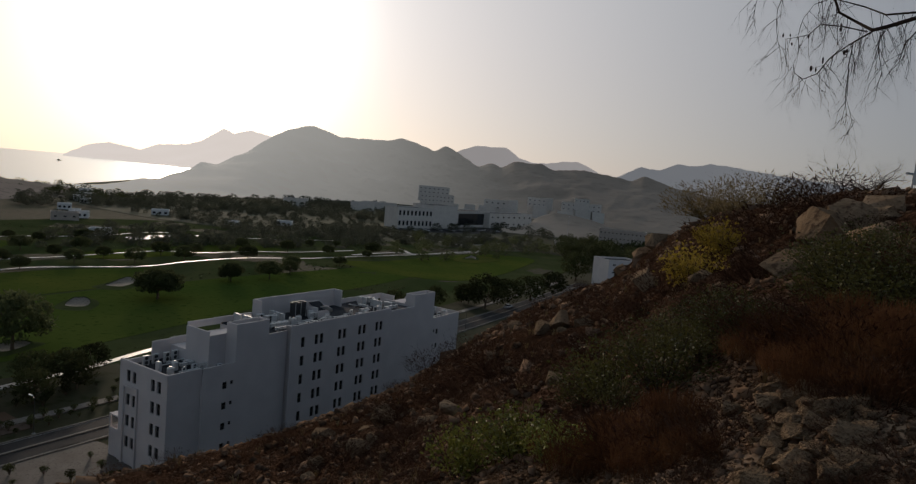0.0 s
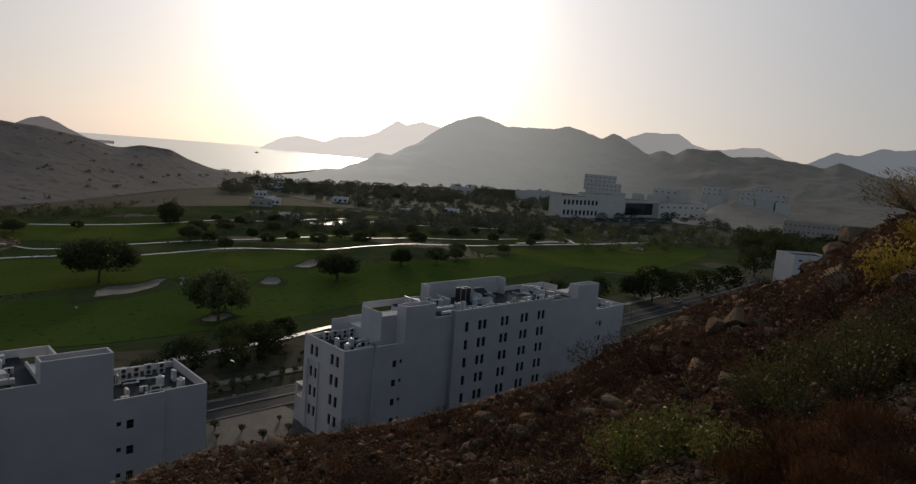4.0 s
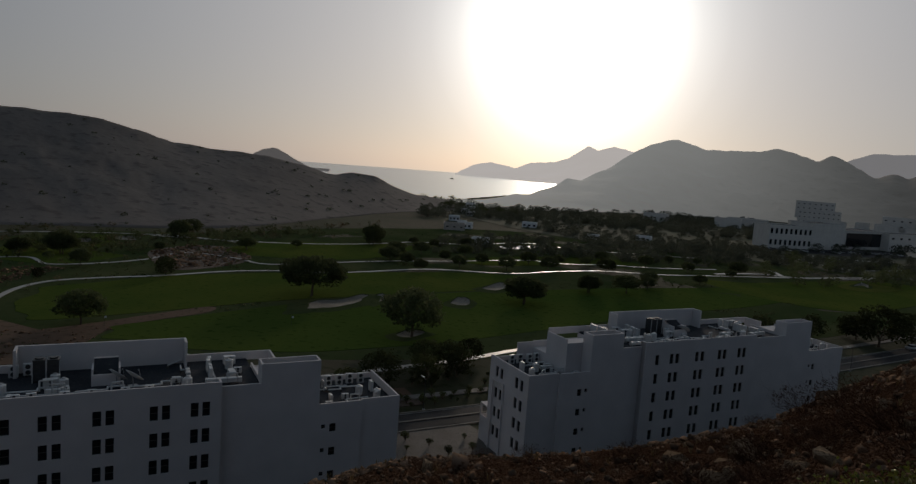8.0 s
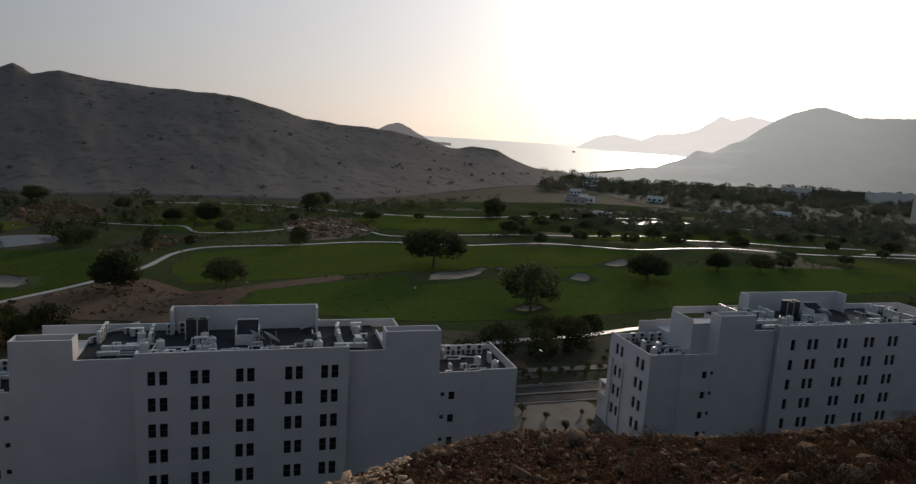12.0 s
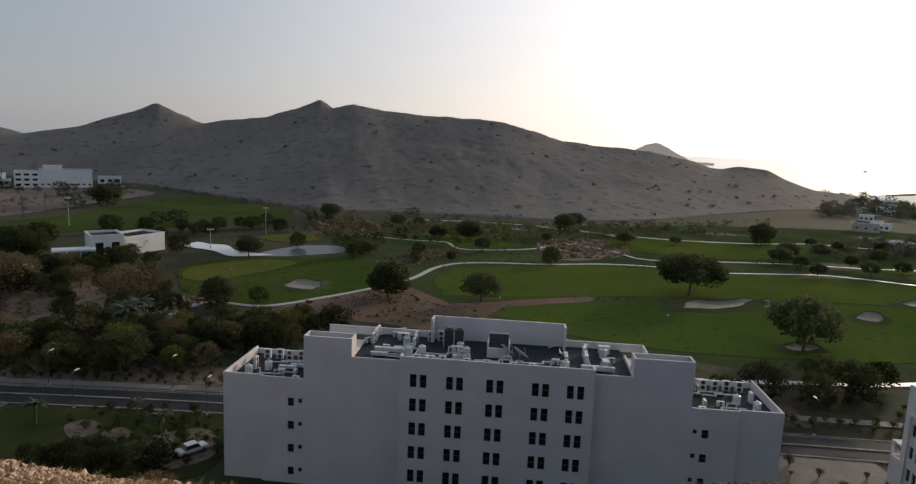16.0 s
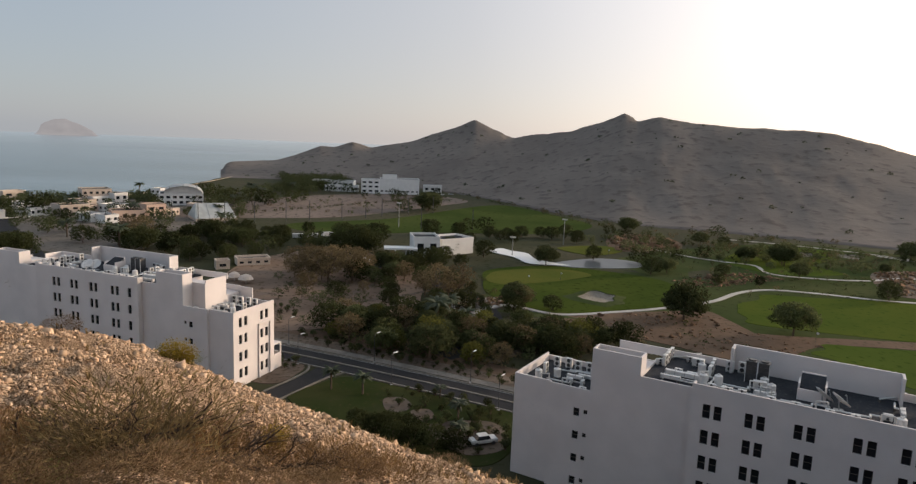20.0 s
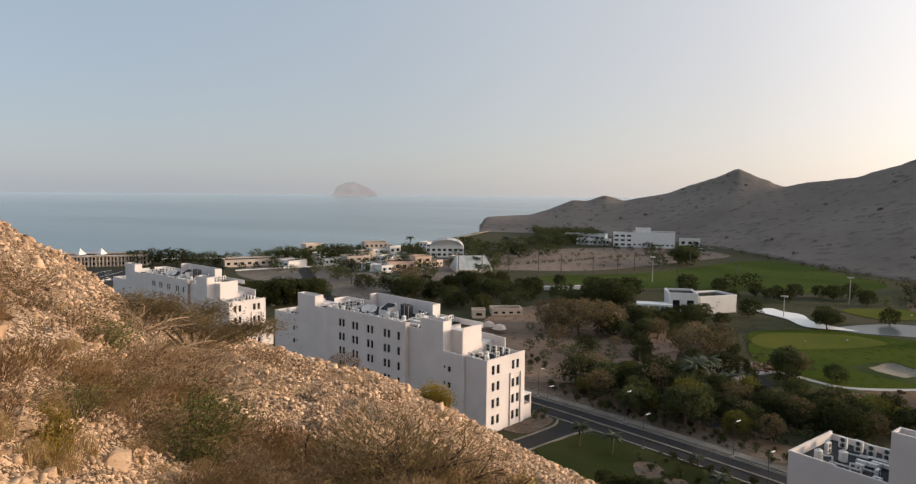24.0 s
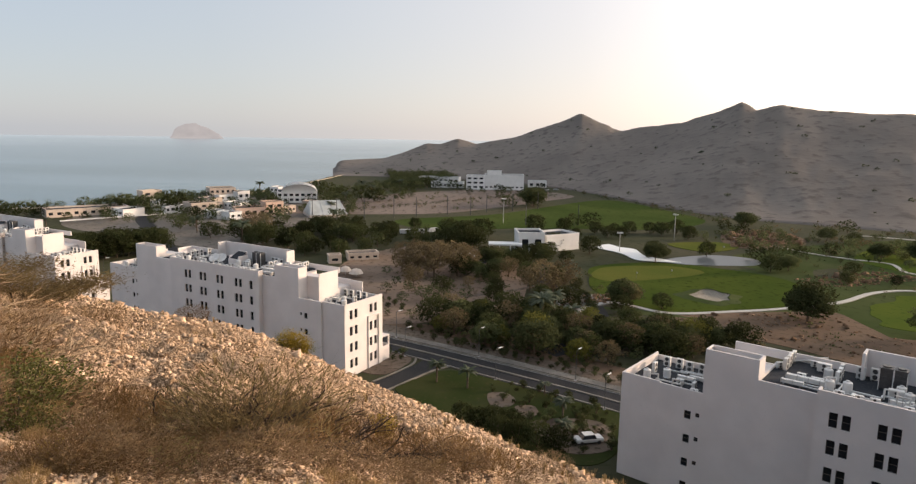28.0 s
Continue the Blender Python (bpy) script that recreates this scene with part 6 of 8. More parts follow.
M_BEIGE = mat("sandstone_render", (0.54, 0.465, 0.40), (0.60, 0.52, 0.45), 0.3, 0.85, 0.1, 3.0, (0.48, 0.41, 0.35), 0.6, vary=0.1)
M_RESORT = mat("white_resort_render", (0.60, 0.545, 0.48), (0.67, 0.61, 0.54), 0.3, 0.85, 0.1, 3.0, vary=0.08)
M_MEMB = mat("white_sheeting", (0.66, 0.66, 0.65), (0.72, 0.72, 0.70), 0.2, 0.6, 0.1, 2.0)


def house(ax, ay, bx_, by_, z, h, depth, floors, cols, m, label, name="house", wratio=0.5, hratio=0.42, group="", only=None, roof=None):
    """A flat-roofed building whose front runs from a to b; it goes back from there."""
    a, b = Vector((ax, ay, 0)), Vector((bx_, by_, 0))
    x = (b - a).normalized()
    y = Vector((-x.y, x.x, 0))
    if y.dot(a + b) < 0:
        y = -y
    w = (b - a).length
    if x.cross(y).z < 0:
        a, b, x = b, a, -x
    root = tagged(new(name), label, "building", group)
    root.matrix_basis = Matrix.Translation((a.x, a.y, z)) @ Matrix((x, y, Vector((0, 0, 1)))).transposed().to_4x4()
    top = h - 0.5
    holes = []
    if cols:
        fw, fh = w / cols, (top - 0.4) / floors
        ww, wh = fw * wratio, fh * hratio
        for f in only or range(floors):
            for c in range(cols):
                cx, cz = fw * (c + 0.5), 0.2 + fh * (f + 0.52)
                holes.append((cx - ww / 2, cx + ww / 2, cz - wh / 2, cz + wh / 2))
    bm = bmesh.new()
    wall_panel(bm, lambda s, d, q: (s, d, q), 0, w, -9, top, holes, 0.4)
    box(bm, 0, w, 0.4, depth, -9, top - 0.3)
    for s0 in (0, w):
        wall_panel(bm, lambda s, d, q, s0=s0: (s0, s, q), 0, 0.4, -9, top, [])
    part("wall", bm, m, root)
    t = 0.3
    part("parapet", boxes((-0.1, w + 0.1, -0.1, t, top, h), (-0.1, w + 0.1, depth - t, depth + 0.1, top - 0.3, h), (-0.1, t, t, depth - t, top - 0.3, h), (w - t, w + 0.1, t, depth - t, top - 0.3, h)), m, root)
    part("roof", boxes((t, w - t, t, depth - t, top - 0.3, top - 0.25)), roof or M_ROOF, root)
    if holes:
        pm = bpy.data.meshes.new("window")
        p = boxes((-ww / 2, ww / 2, 0.22, 0.28, -wh / 2, wh / 2), (-0.05, 0.05, 0.18, 0.22, -wh / 2, wh / 2))
        p.to_mesh(pm)
        p.free()
        pm.materials.append(M_GLASS)
        for q in holes:
            shared("window", pm, root, Matrix.Translation(((q[0] + q[1]) / 2, 0, (q[2] + q[3]) / 2)))
    return root


HOUSES = [
    (-256, -10, -258, 0, 0, 8.3, 12, 1, 2, M_PALE, "white cubic clubhouse block among trees"),
    (-262, 1, -272, 14, 0, 6.7, 12, 1, 0, M_PALE, "low white clubhouse wing"),
    (-759, 26, -758, 40, 5, 6.7, 8, 1, 2, M_BEIGE, "small lone building on the hill foot"),
    (-562, -99, -563, -71, 0, 5.1, 10, 1, 8, M_PALE, "long low white building by the trees"),
    (-329, -163, -338, -150, 0, 5.3, 12, 1, 4, M_PINK, "low pinkish house in the sun"),
    (-343, -152, -350, -145, 0, 7.4, 10, 2, 2, M_PINK, "two-storey pinkish house by the shore"),
    ]
HOUSES += [
    (-407, -219, -417, -206, 0, 8.3, 14, 2, 5, M_BEIGE, "beige two-storey beach house"),
    (-414, -203, -423, -199, 0, 5.8, 12, 1, 2, M_PALE, "small white beach house"),
    (-336, -207, -356, -203, 0, 4.3, 10, 1, 6, M_PALE, "long low white shed"),
    (-350, -197, -369, -190, 0, 3.6, 10, 1, 5, M_BEIGE, "long low beige shed"),
    (-304, -253, -333, -227, 0, 4.3, 14, 1, 10, M_BEIGE, "long single-storey building near the beach"),
    (-336, -192, -347, -183, 0, 6.3, 12, 2, 3, M_BEIGE, "two-storey beige house near the beach"),
    (-340, -229, -362, -214, 0, 3.0, 12, 1, 6, M_PALE, "low white beach kiosk row"),
]
for q in HOUSES:
    house(*q, group="town houses")
house(-552, -67, -553.2, -52, 0, 11.6, 14, 3, 3, M_PALE, "three-storey white school wing with dark balconies", "school_building", 0.62, 0.42, "school")
house(-553.3, -51.9, -556, -19, 0, 12.6, 18, 3, 9, M_PALE, "white school building with a low row of dark windows", "school_building", 0.5, 0.3, "school", (0,))
house(-601, -118, -600, -80, 0, 6.5, 14, 1, 8, M_PALE, "low pale school annexe among trees", group="school")
house(-585, -16, -586, 0, 0, 6.0, 12, 1, 3, M_PALE, "low white school store", group="school")
house(-557, -50, -558, -38, 11.5, 4.0, 10, 1, 0, M_PALE, "white plant room on the school roof", "plant_room", group="school")
g = random.Random(44)
for x, y in scatter([(-300, -150), (-320, -235), (-400, -250), (-470, -190), (-440, -150), (-370, -140)], 16, g, 17.0):
    if math.hypot(x + 418, y + 168) < 30:
        continue
    w, d, f = g.uniform(7, 16), g.uniform(7, 12), g.choice((1, 1, 2))
    t = radians(g.choice((-25, 65)) + g.uniform(-6, 6))
    house(x, y, x + math.cos(t) * w, y + math.sin(t) * w, 0, 3.4 * f + 0.6, d, f, g.randint(2, 4), g.choice((M_PALE, M_PALE, M_PALE, M_BEIGE)), "small flat-roofed house in the shore quarter", group="town houses")
house(-227, -70, -232, -60, 0, 2.8, 6, 1, 4, M_BEIGE, "long low pale storage shed", "shed")
house(-220, -75, -222, -71, 0, 3.2, 4, 1, 1, M_BEIGE, "small pale hut beside the storage shed", "hut")
RESORT_A = [
        (-25, 598, -3, 630, 0, 21.8, 24, 2, 0, M_RESORT, "plain white resort block"),
        (30, 677, 80, 740, 0, 15.6, 20, 2, 8, M_RESORT, "long white resort wing"),
    (-54, 858, -10, 859, 10, 15.5, 24, 3, 9, M_RESORT, "white hotel terraced above the resort"),
    (29, 859, 73, 856, 12, 13, 20, 2, 6, M_RESORT, "pale hotel building on the mountain foot"),
    (89, 895, 120, 891, 20, 12, 16, 2, 5, M_RESORT, "pale villa block on the mountain foot"),
    (134, 889, 186, 880, 18, 12, 16, 2, 8, M_RESORT, "row of pale villas on the mountain foot"),
    (-128, 850, -83, 855, 0, 9, 16, 1, 0, M_RESORT, "low pale building below the mountain"),
]
RESORT_B = [
    (-57, 860, -17, 861, 25, 10.5, 16, 2, 7, M_RESORT, "white upper tier of the terraced hotel"),
    (150, 884, 170, 881, 30, 6, 14, 1, 4, M_RESORT, "pale upper villa on the mountain foot"),
    (116, 547, 153, 538, 7, 10, 14, 2, 12, M_BEIGE, "pale two-storey terrace of villas"),
    (75, 514, 90, 511, -2, 8.3, 12, 2, 4, M_BEIGE, "pale villa at the valley edge"),
    (72, 310, 89, 316, 0, 15.1, 14, 4, 3, M_WALL, "white apartment block end beyond the slope"),
    (-132, 788, -104, 793, 3, 7, 14, 1, 0, M_RESORT, "low pale house below the mountain"),
    (-251, 403, -238, 411, 0, 5, 10, 1, 3, M_BEIGE, "pale house in the gap towards the sea"),
    (-205, 760, -178, 768, 3, 6, 14, 1, 0, M_RESORT, "pale house group under the mountain"),
]
house(-54, 572, -25, 598, 0, 18.8, 20, 2, 9, M_RESORT, "white resort hotel wing with a dark arcade", wratio=0.5, hratio=0.46, group="resort buildings")
house(-3, 640, 30, 690, 0, 16.7, 24, 1, 1, M_RESORT, "white resort hall with one wide dark opening", wratio=0.93, hratio=0.72, group="resort buildings")
for q in RESORT_A + RESORT_B:
    house(*q, wratio=0.3, hratio=0.2, group="resort buildings")

for x, y, z, w, h in ((22, 846, 8, 22, 9), (50, 842, 8, 18, 8), (60, 850, 18, 12, 9), (96, 884, 14, 18, 9), (112, 888, 26, 10, 7), (128, 872, 10, 20, 8), (150, 868, 12, 20, 9), (172, 866, 12, 16, 8), (-30, 838, 8, 26, 8), (4, 842, 8, 14, 9)):
    house(x, y, x + w, y - 1, z, h, 12, 1, 0, M_RESORT, "small pale stepped villa on the mountain foot", wratio=0.3, hratio=0.3, group="resort buildings")

# white houses in the gap towards the sea; roofs coloured pale to stand in for sun glint
for x, y, w, t, h in ((-251, 425, 9, 20, 4.5), (-262, 440, 7, 28, 4.0), (-199, 352, 10, 15, 3.2), (-290, 473, 9, 30, 4.5), (-231, 492, 12, 20, 4.5), (-165, 462, 9, 10, 3.5), (-138, 496, 11, 5, 4.0), (-330, 560, 10, 30, 5.0), (-345, 590, 12, 28, 5.5), (-312, 540, 8, 35, 4.5), (-372, 640, 11, 30, 6.0)):
    house(x, y, x + w * math.cos(radians(t)), y + w * math.sin(radians(t)), 0, h, 8, 1, 3, M_PALE, "small white flat-roofed house in the gap towards the sea", group="gap houses", roof=M_PALE)
for line in ([(-57, 360), (-38, 385), (-19, 394), (15, 440)], [(-36, 411), (-27, 387)], [(-40, 560), (-20, 541), (4, 545), (30, 560)], [(-60, 520), (-30, 505), (-2, 472), (21, 494), (36, 520)]):
    ribbon("footpath", line, 2.2, M_PATH, "pale concrete path below the resort", 0.32, "path", 6)

# parked and passing cars


def car(paint, label):
    root = tagged(new("car"), label, "car", "cars")
    b = boxes((-2.2, 2.2, -0.88, 0.88, 0.32, 0.92))
    bmesh.ops.bevel(b, geom=b.edges[:], offset=0.12, segments=2, affect="EDGES")
    part("body", b, paint, root)
    c = boxes((-1.35, 1.0, -0.78, 0.78, 0.9, 1.45))
    for v in c.verts:
        if v.co.z > 1.2:
            v.co.x *= 0.72
            v.co.y *= 0.86
    part("cabin", c, M_GLASS, root, "dark glazed cabin")
    part("roof", boxes((-0.95, 0.7, -0.66, 0.66, 1.45, 1.49)), paint, root)
    for x in (-1.4, 1.4):
        for y in (-0.9, 0.7):
            bm = bmesh.new()
            rod(bm, (x, y, 0.32), (x, y + 0.2, 0.32), 0.32, 0.32, 12)
            part("wheel", bm, M_DARK, root)
    for y in (-0.6, 0.6):
        part("headlight", boxes((2.15, 2.22, y - 0.16, y + 0.16, 0.6, 0.74)), M_PALE, root)
    return root


M_SILVER = mat("silver_car_paint", (0.42, 0.43, 0.44), (0.48, 0.49, 0.50), 1.0, 0.3, metal=0.4)
M_CARGREY = mat("dark_car_paint", (0.06, 0.062, 0.07), (0.08, 0.082, 0.09), 1.0, 0.3)
CARS = [car(M_WHITE, "white saloon car standing on tarmac"), car(M_SILVER, "silver saloon car standing on tarmac"), car(M_CARGREY, "dark grey saloon car standing on tarmac")]
patch("car_park", [(-62, 548), (-20, 560), (20, 590), (42, 640), (30, 668), (-2, 628), (-30, 590), (-58, 566)], M_ASPH, "asphalt car park before the resort", 0.34, "car park")
g = random.Random(91)
for k in range(34):
    q = k / 33
    x, y = -56 + 88 * q + (k % 2) * 5, 556 + 82 * q * (0.7 + 0.3 * q) - (k % 2) * 4
    copy_thing(g.choice(CARS), pose(x, y, lay(x, y, 0.36), 0, 0, 130 + g.uniform(-6, 6)))
for x, y, t, n in ((20.8, 244.6, 57.7, 0), (-95.6, 7.7, 110, 0), (-215, -262, 20, 1), (-238, -268, 20, 0), (-252, -285, 200, 2), (-246, -30, 100, 0), (-243, -24, 110, 1), (-240, -17, 60, 2), (-560, 0, 90, 0), (-566, 8, 90, 1), (-572, -8, 80, 0)):
    copy_thing(CARS[n], pose(x, y, lay(x, y, 0.14), 0, 0, t))
for ob in CARS:
    for o in (*ob.children_recursive, ob):
        bpy.data.objects.remove(o)

# colonnaded hotel by the beach
root = house(-266, -335, -294, -300, 0, 6.4, 18, 2, 12, M_BEIGE, "long colonnaded beach hotel of pale stone", "hotel", 0.6, 0.6)
for k in range(25):
    part("column", boxes((44.8 * k / 24 - 0.35, 44.8 * k / 24 + 0.35, -1.6, -0.9, -1, 5.6)), M_BEIGE, root)
part("cornice", boxes((-0.6, 45.4, -1.8, -0.12, 5.6, 6.3)), M_BEIGE, root)
for x in (9, 20):
    bm = bmesh.new()
    bmesh.ops.create_cone(bm, cap_ends=True, segments=4, radius1=3.2, radius2=0.1, depth=3.6)
    bmesh.ops.translate(bm, vec=(x, 9, 8.0), verts=bm.verts)
    part("roof_pyramid", bm, M_PALE, root)

# hall with a barrel roof
root = house(-407, -173, -416, -149, 0, 7.2, 20, 2, 7, M_PALE, "white hall with a vaulted roof by the sea", "hall", 0.6, 0.5)
bm = bmesh.new()
w = 22.5
prev = None
for k in range(13):
    t = math.pi * k / 12
    row = [bm.verts.new((2.8 + w / 2 - math.cos(t) * w / 2, y, 7.0 + math.sin(t) * 5.0)) for y in (-1.0, 21.0)]
    if prev:
        bm.faces.new((prev[0], row[0], row[1], prev[1]))
    prev = row
bmesh.ops.solidify(bm, geom=bm.faces[:], thickness=0.3)
part("vault", bm, M_MEMB, root)
bm = bmesh.new()
for y in (0.05, 19.9):
    bm.faces.new([bm.verts.new((2.8 + w / 2 - math.cos(math.pi * k / 12) * (w / 2 - 0.2), y, 6.9 + math.sin(math.pi * k / 12) * 4.8)) for k in range(13)])
bmesh.ops.solidify(bm, geom=bm.faces[:], thickness=0.25)
part("gable_wall", bm, M_PALE, root)
for k in (3, 6, 9):
    t = math.pi * k / 12
    bm = bmesh.new()
    rod(bm, (2.8 + w / 2 - math.cos(t) * w / 2, -1.1, 7.0 + math.sin(t) * 5.1), (2.8 + w / 2 - math.cos(t) * w / 2, 21.1, 7.0 + math.sin(t) * 5.1), 0.25, 0.25, 5)
    part("rib", bm, M_GREY, root)

# sloping white sheet shelter
root = tagged(new("shelter"), "large grey sheeted shelter with sloping side", "shelter")
x = Vector((-11, 18, 0)).normalized()
root.matrix_basis = Matrix.Translation((-340, -126, 0)) @ Matrix((x, Vector((-x.y, x.x, 0)), Vector((0, 0, 1)))).transposed().to_4x4()
bm = bmesh.new()
v = [bm.verts.new(p) for p in ((0, 0, 1.2), (21, 0, 1.2), (19, 12, 8.0), (2, 12, 8.0), (0, 20, 1.2), (21, 20, 1.2))]
for f in ((0, 1, 2, 3), (3, 2, 5, 4), (0, 3, 4), (1, 5, 2)):
    bm.faces.new([v[i] for i in f])
part("sheeting", bm, mat("grey_sheeting", (0.33, 0.34, 0.32), (0.42, 0.43, 0.41), 0.3, 0.7, 0.1, 2.0), root)
part("plinth", boxes((0, 21, 0, 20, -1, 1.2)), M_BEIGE, root)
for k in range(4):
    bm = bmesh.new()
    rod(bm, (1 + 6.3 * k, -0.1, 1.2), (2.4 + 5.4 * k, 12, 8.1), 0.12, 0.12, 5)
    part("rib", bm, M_GREY, root)

# clubhouse canopy, white vans, range netting posts
root = tagged(new("canopy"), "pale open canopy on posts beside the clubhouse", "canopy")
root.matrix_basis = pose(-258, -22, 0, 0, 0, 95)
part("roof", boxes((0, 13, -6, 0, 3.5, 4.1)), M_PALE, root)
for xx in (0.4, 4.4, 8.6, 12.6):
    for yy in (-5.6, -0.4):
        part("post", boxes((xx - 0.15, xx + 0.15, yy - 0.15, yy + 0.15, -0.5, 3.5)), M_PALE, root)


def van():
    root = tagged(new("van"), "white van parked by the practice range", "van", "parked vans")
    b = boxes((0, 5, -1, 1, 0.45, 2.3))
    bmesh.ops.bevel(b, geom=[e for e in b.edges], offset=0.18, segments=2, affect="EDGES")
    part("body", b, M_WHITE, root)
    part("windscreen", boxes((4.9, 5.02, -0.8, 0.8, 1.4, 2.0)), M_GLASS, root)
    for s in (-1.02, 0.98):
        part("side_window", boxes((3.3, 4.6, s, s + 0.04, 1.4, 2.0)), M_GLASS, root)
    for xx in (0.9, 4.0):
        for yy in (-0.95, 0.75):
            bm = bmesh.new()
            rod(bm, (xx, yy, 0.35), (xx, yy + 0.2, 0.35), 0.36, 0.36, 12)
            part("wheel", bm, M_DARK, root)
    return root


v0 = van()
v0.matrix_basis = pose(-293, -66, 0.1, 0, 0, 100)
copy_thing(v0, pose(-296, -60, 0.1, 0, 0, 95))
copy_thing(v0, pose(-300, -54, 0.1, 0, 0, 120))


def post(h, label):
    root = tagged(new("net_post"), label, "post", "range posts")
    bm = bmesh.new()
    rod(bm, (0, 0, -0.5), (0, 0, h), 0.24, 0.18, 7)
    part("pole", bm, M_DARK, root)
    part("footing", boxes((-0.4, 0.4, -0.4, 0.4, -0.3, 0.25)), M_PAVE, root)
    return root


p0 = post(11.0, "tall dark netting post of the practice range")
POSTS = [(-333, -135), (-341, -125), (-340, -111), (-344, -97), (-354, -83), (-362, -72), (-373, -56), (-377, -43), (-391, -35), (-340, -10), (-347, 17), (-402, -20), (-415, -5)]
for k, (x, y) in enumerate(POSTS):
    if k == 0:
        p0.matrix_basis = pose(x, y, 0)
    else:
        copy_thing(p0, pose(x, y, lay(x, y, 0)))


def flood_mast(x, y, h):
    root = tagged(new("light_mast"), "tall light mast with a crossbar of lamps", "light mast", "light masts")
    root.matrix_basis = pose(x, y, lay(x, y, 0), 0, 0, 70)
    bm = bmesh.new()
    rod(bm, (0, 0, -0.5), (0, 0, h), 0.2, 0.1, 8)
    part("mast", bm, M_GREY, root)
    part("crossbar", boxes((-1.2, 1.2, -0.08, 0.08, h - 0.5, h - 0.3)), M_GREY, root)
    for q in (-1.0, -0.35, 0.35, 1.0):
        part("lamp_head", boxes((q - 0.2, q + 0.2, -0.25, 0.1, h - 0.3, h + 0.15)), M_WHITE, root)


flood_mast(-346, -22, 13)
flood_mast(-305, 58, 12)
flood_mast(93, 566, 24)
flood_mast(-268, 30, 8)


def street_lamp():
    root = tagged(new("street_lamp"), "grey street lamp with a pale flat head over the road", "street lamp", "street lamps")
    bm = bmesh.new()
    rod(bm, (0, 0, -0.3), (0, 0, 5.9), 0.07, 0.04, 8)
    part("pole", bm, M_DARK, root)
    bm = bmesh.new()
    rod(bm, (0, 0, 5.85), (0, 0.9, 6.05), 0.045, 0.035, 6)
    part("arm", bm, M_DARK, root)
    b = boxes((-0.16, 0.16, 0.7, 1.8, 6.0, 6.1))
    bmesh.ops.bevel(b, geom=b.edges[:], offset=0.03, segments=1, affect="EDGES")
    part("lamp_head", b, M_WHITE, root)
    part("base_plate", boxes((-0.2, 0.2, -0.2, 0.2, -0.1, 0.12)), M_GREY, root)
    return root


sl = street_lamp()
for k in range(-7, 12):
    u = -69.6 + 22.0 * k
    p = spot(u - 1, float(ROAD(u - 1)) - 4.5)
    copy_thing(sl, pose(p.x, p.y, 0.1, 0, 0, 57.7))
    p = spot(u - 11.5, float(ROAD(u - 11.5)) + 4.6)
    copy_thing(sl, pose(p.x, p.y, 0.1, 0, 0, 57.7))
for o in (*sl.children_recursive, sl):
    bpy.data.objects.remove(o)

# road lamp and sign on the brow above the boulders
root = tagged(new("street_lamp"), "thin grey road lamp standing behind boulders", "street lamp")
p = EYE + heading(-33.9, 1.2) * 36
root.matrix_basis = pose(p.x, p.y, p.z - 0.9, 0, 0, 30)
bm = bmesh.new()
rod(bm, (0, 0, -1), (0, 0, 2.2), 0.05, 0.035, 8)
part("pole", bm, M_GREY, root)
part("lamp_head", boxes((-0.55, 0.05, -0.07, 0.07, 2.18, 2.27)), M_GREY, root)
root = tagged(new("road_sign"), "square grey road sign seen from the back", "road sign")
p = EYE + heading(-36.0, 0.5) * 9
root.matrix_basis = pose(p.x, p.y, p.z - 0.9, 0, 0, 140)
b = boxes((-0.3, 0.3, -0.01, 0.01, 1.25, 1.95))
bmesh.ops.bevel(b, geom=b.edges[:], offset=0.006, segments=1, affect="EDGES")
part("plate", b, M_PAVE, root)
part("rim", boxes((-0.33, -0.3, -0.015, 0.015, 1.22, 1.98), (0.3, 0.33, -0.015, 0.015, 1.22, 1.98), (-0.3, 0.3, -0.015, 0.015, 1.95, 1.98), (-0.3, 0.3, -0.015, 0.015, 1.22, 1.25)), M_WHITE, root)
bm = bmesh.new()
rod(bm, (0, 0.03, -0.5), (0, 0.03, 1.9), 0.025, 0.025, 8)
part("pole", bm, M_GREY, root)

# golf flags, boat
for x, y in ((-216, 30), (-222, 42), (-126, 128), (-276, 72), (8, 388), (-156, 94)):
    root = tagged(new("golf_flag"), "thin golf flagstick with small pale flag", "golf flag", "golf flags")
    root.matrix_basis = pose(x, y, lay(x, y, 0.1), 0, 0, 40)
    bm = bmesh.new()
    rod(bm, (0, 0, -0.2), (0, 0, 2.6), 0.04, 0.03, 5)
    part("stick", bm, M_DARK, root)
    part("flag", boxes((0.03, 0.6, -0.01, 0.01, 2.1, 2.55)), M_WHITE, root)
root = tagged(new("boat"), "small dark boat anchored in the bay", "boat")
p = heading(31.5, 0) * 2480
root.matrix_basis = pose(p.x, p.y, -3.0, 0, 0, 40)
bm = boxes((-8, 8, -2, 2, -0.5, 1.6))
for v in bm.verts:
    if abs(v.co.x) > 7:
        v.co.y *= 0.4
        v.co.x *= 1.0 + 0.12 * (v.co.z > 0)
part("hull", bm, M_DARK, root)
part("cabin", boxes((-4, 2, -1.3, 1.3, 1.6, 4.2)), M_DARK, root)
bm = bmesh.new()
rod(bm, (0, 0, 4.2), (0, 0, 8), 0.15, 0.1, 5)
part("mast", bm, M_DARK, root)

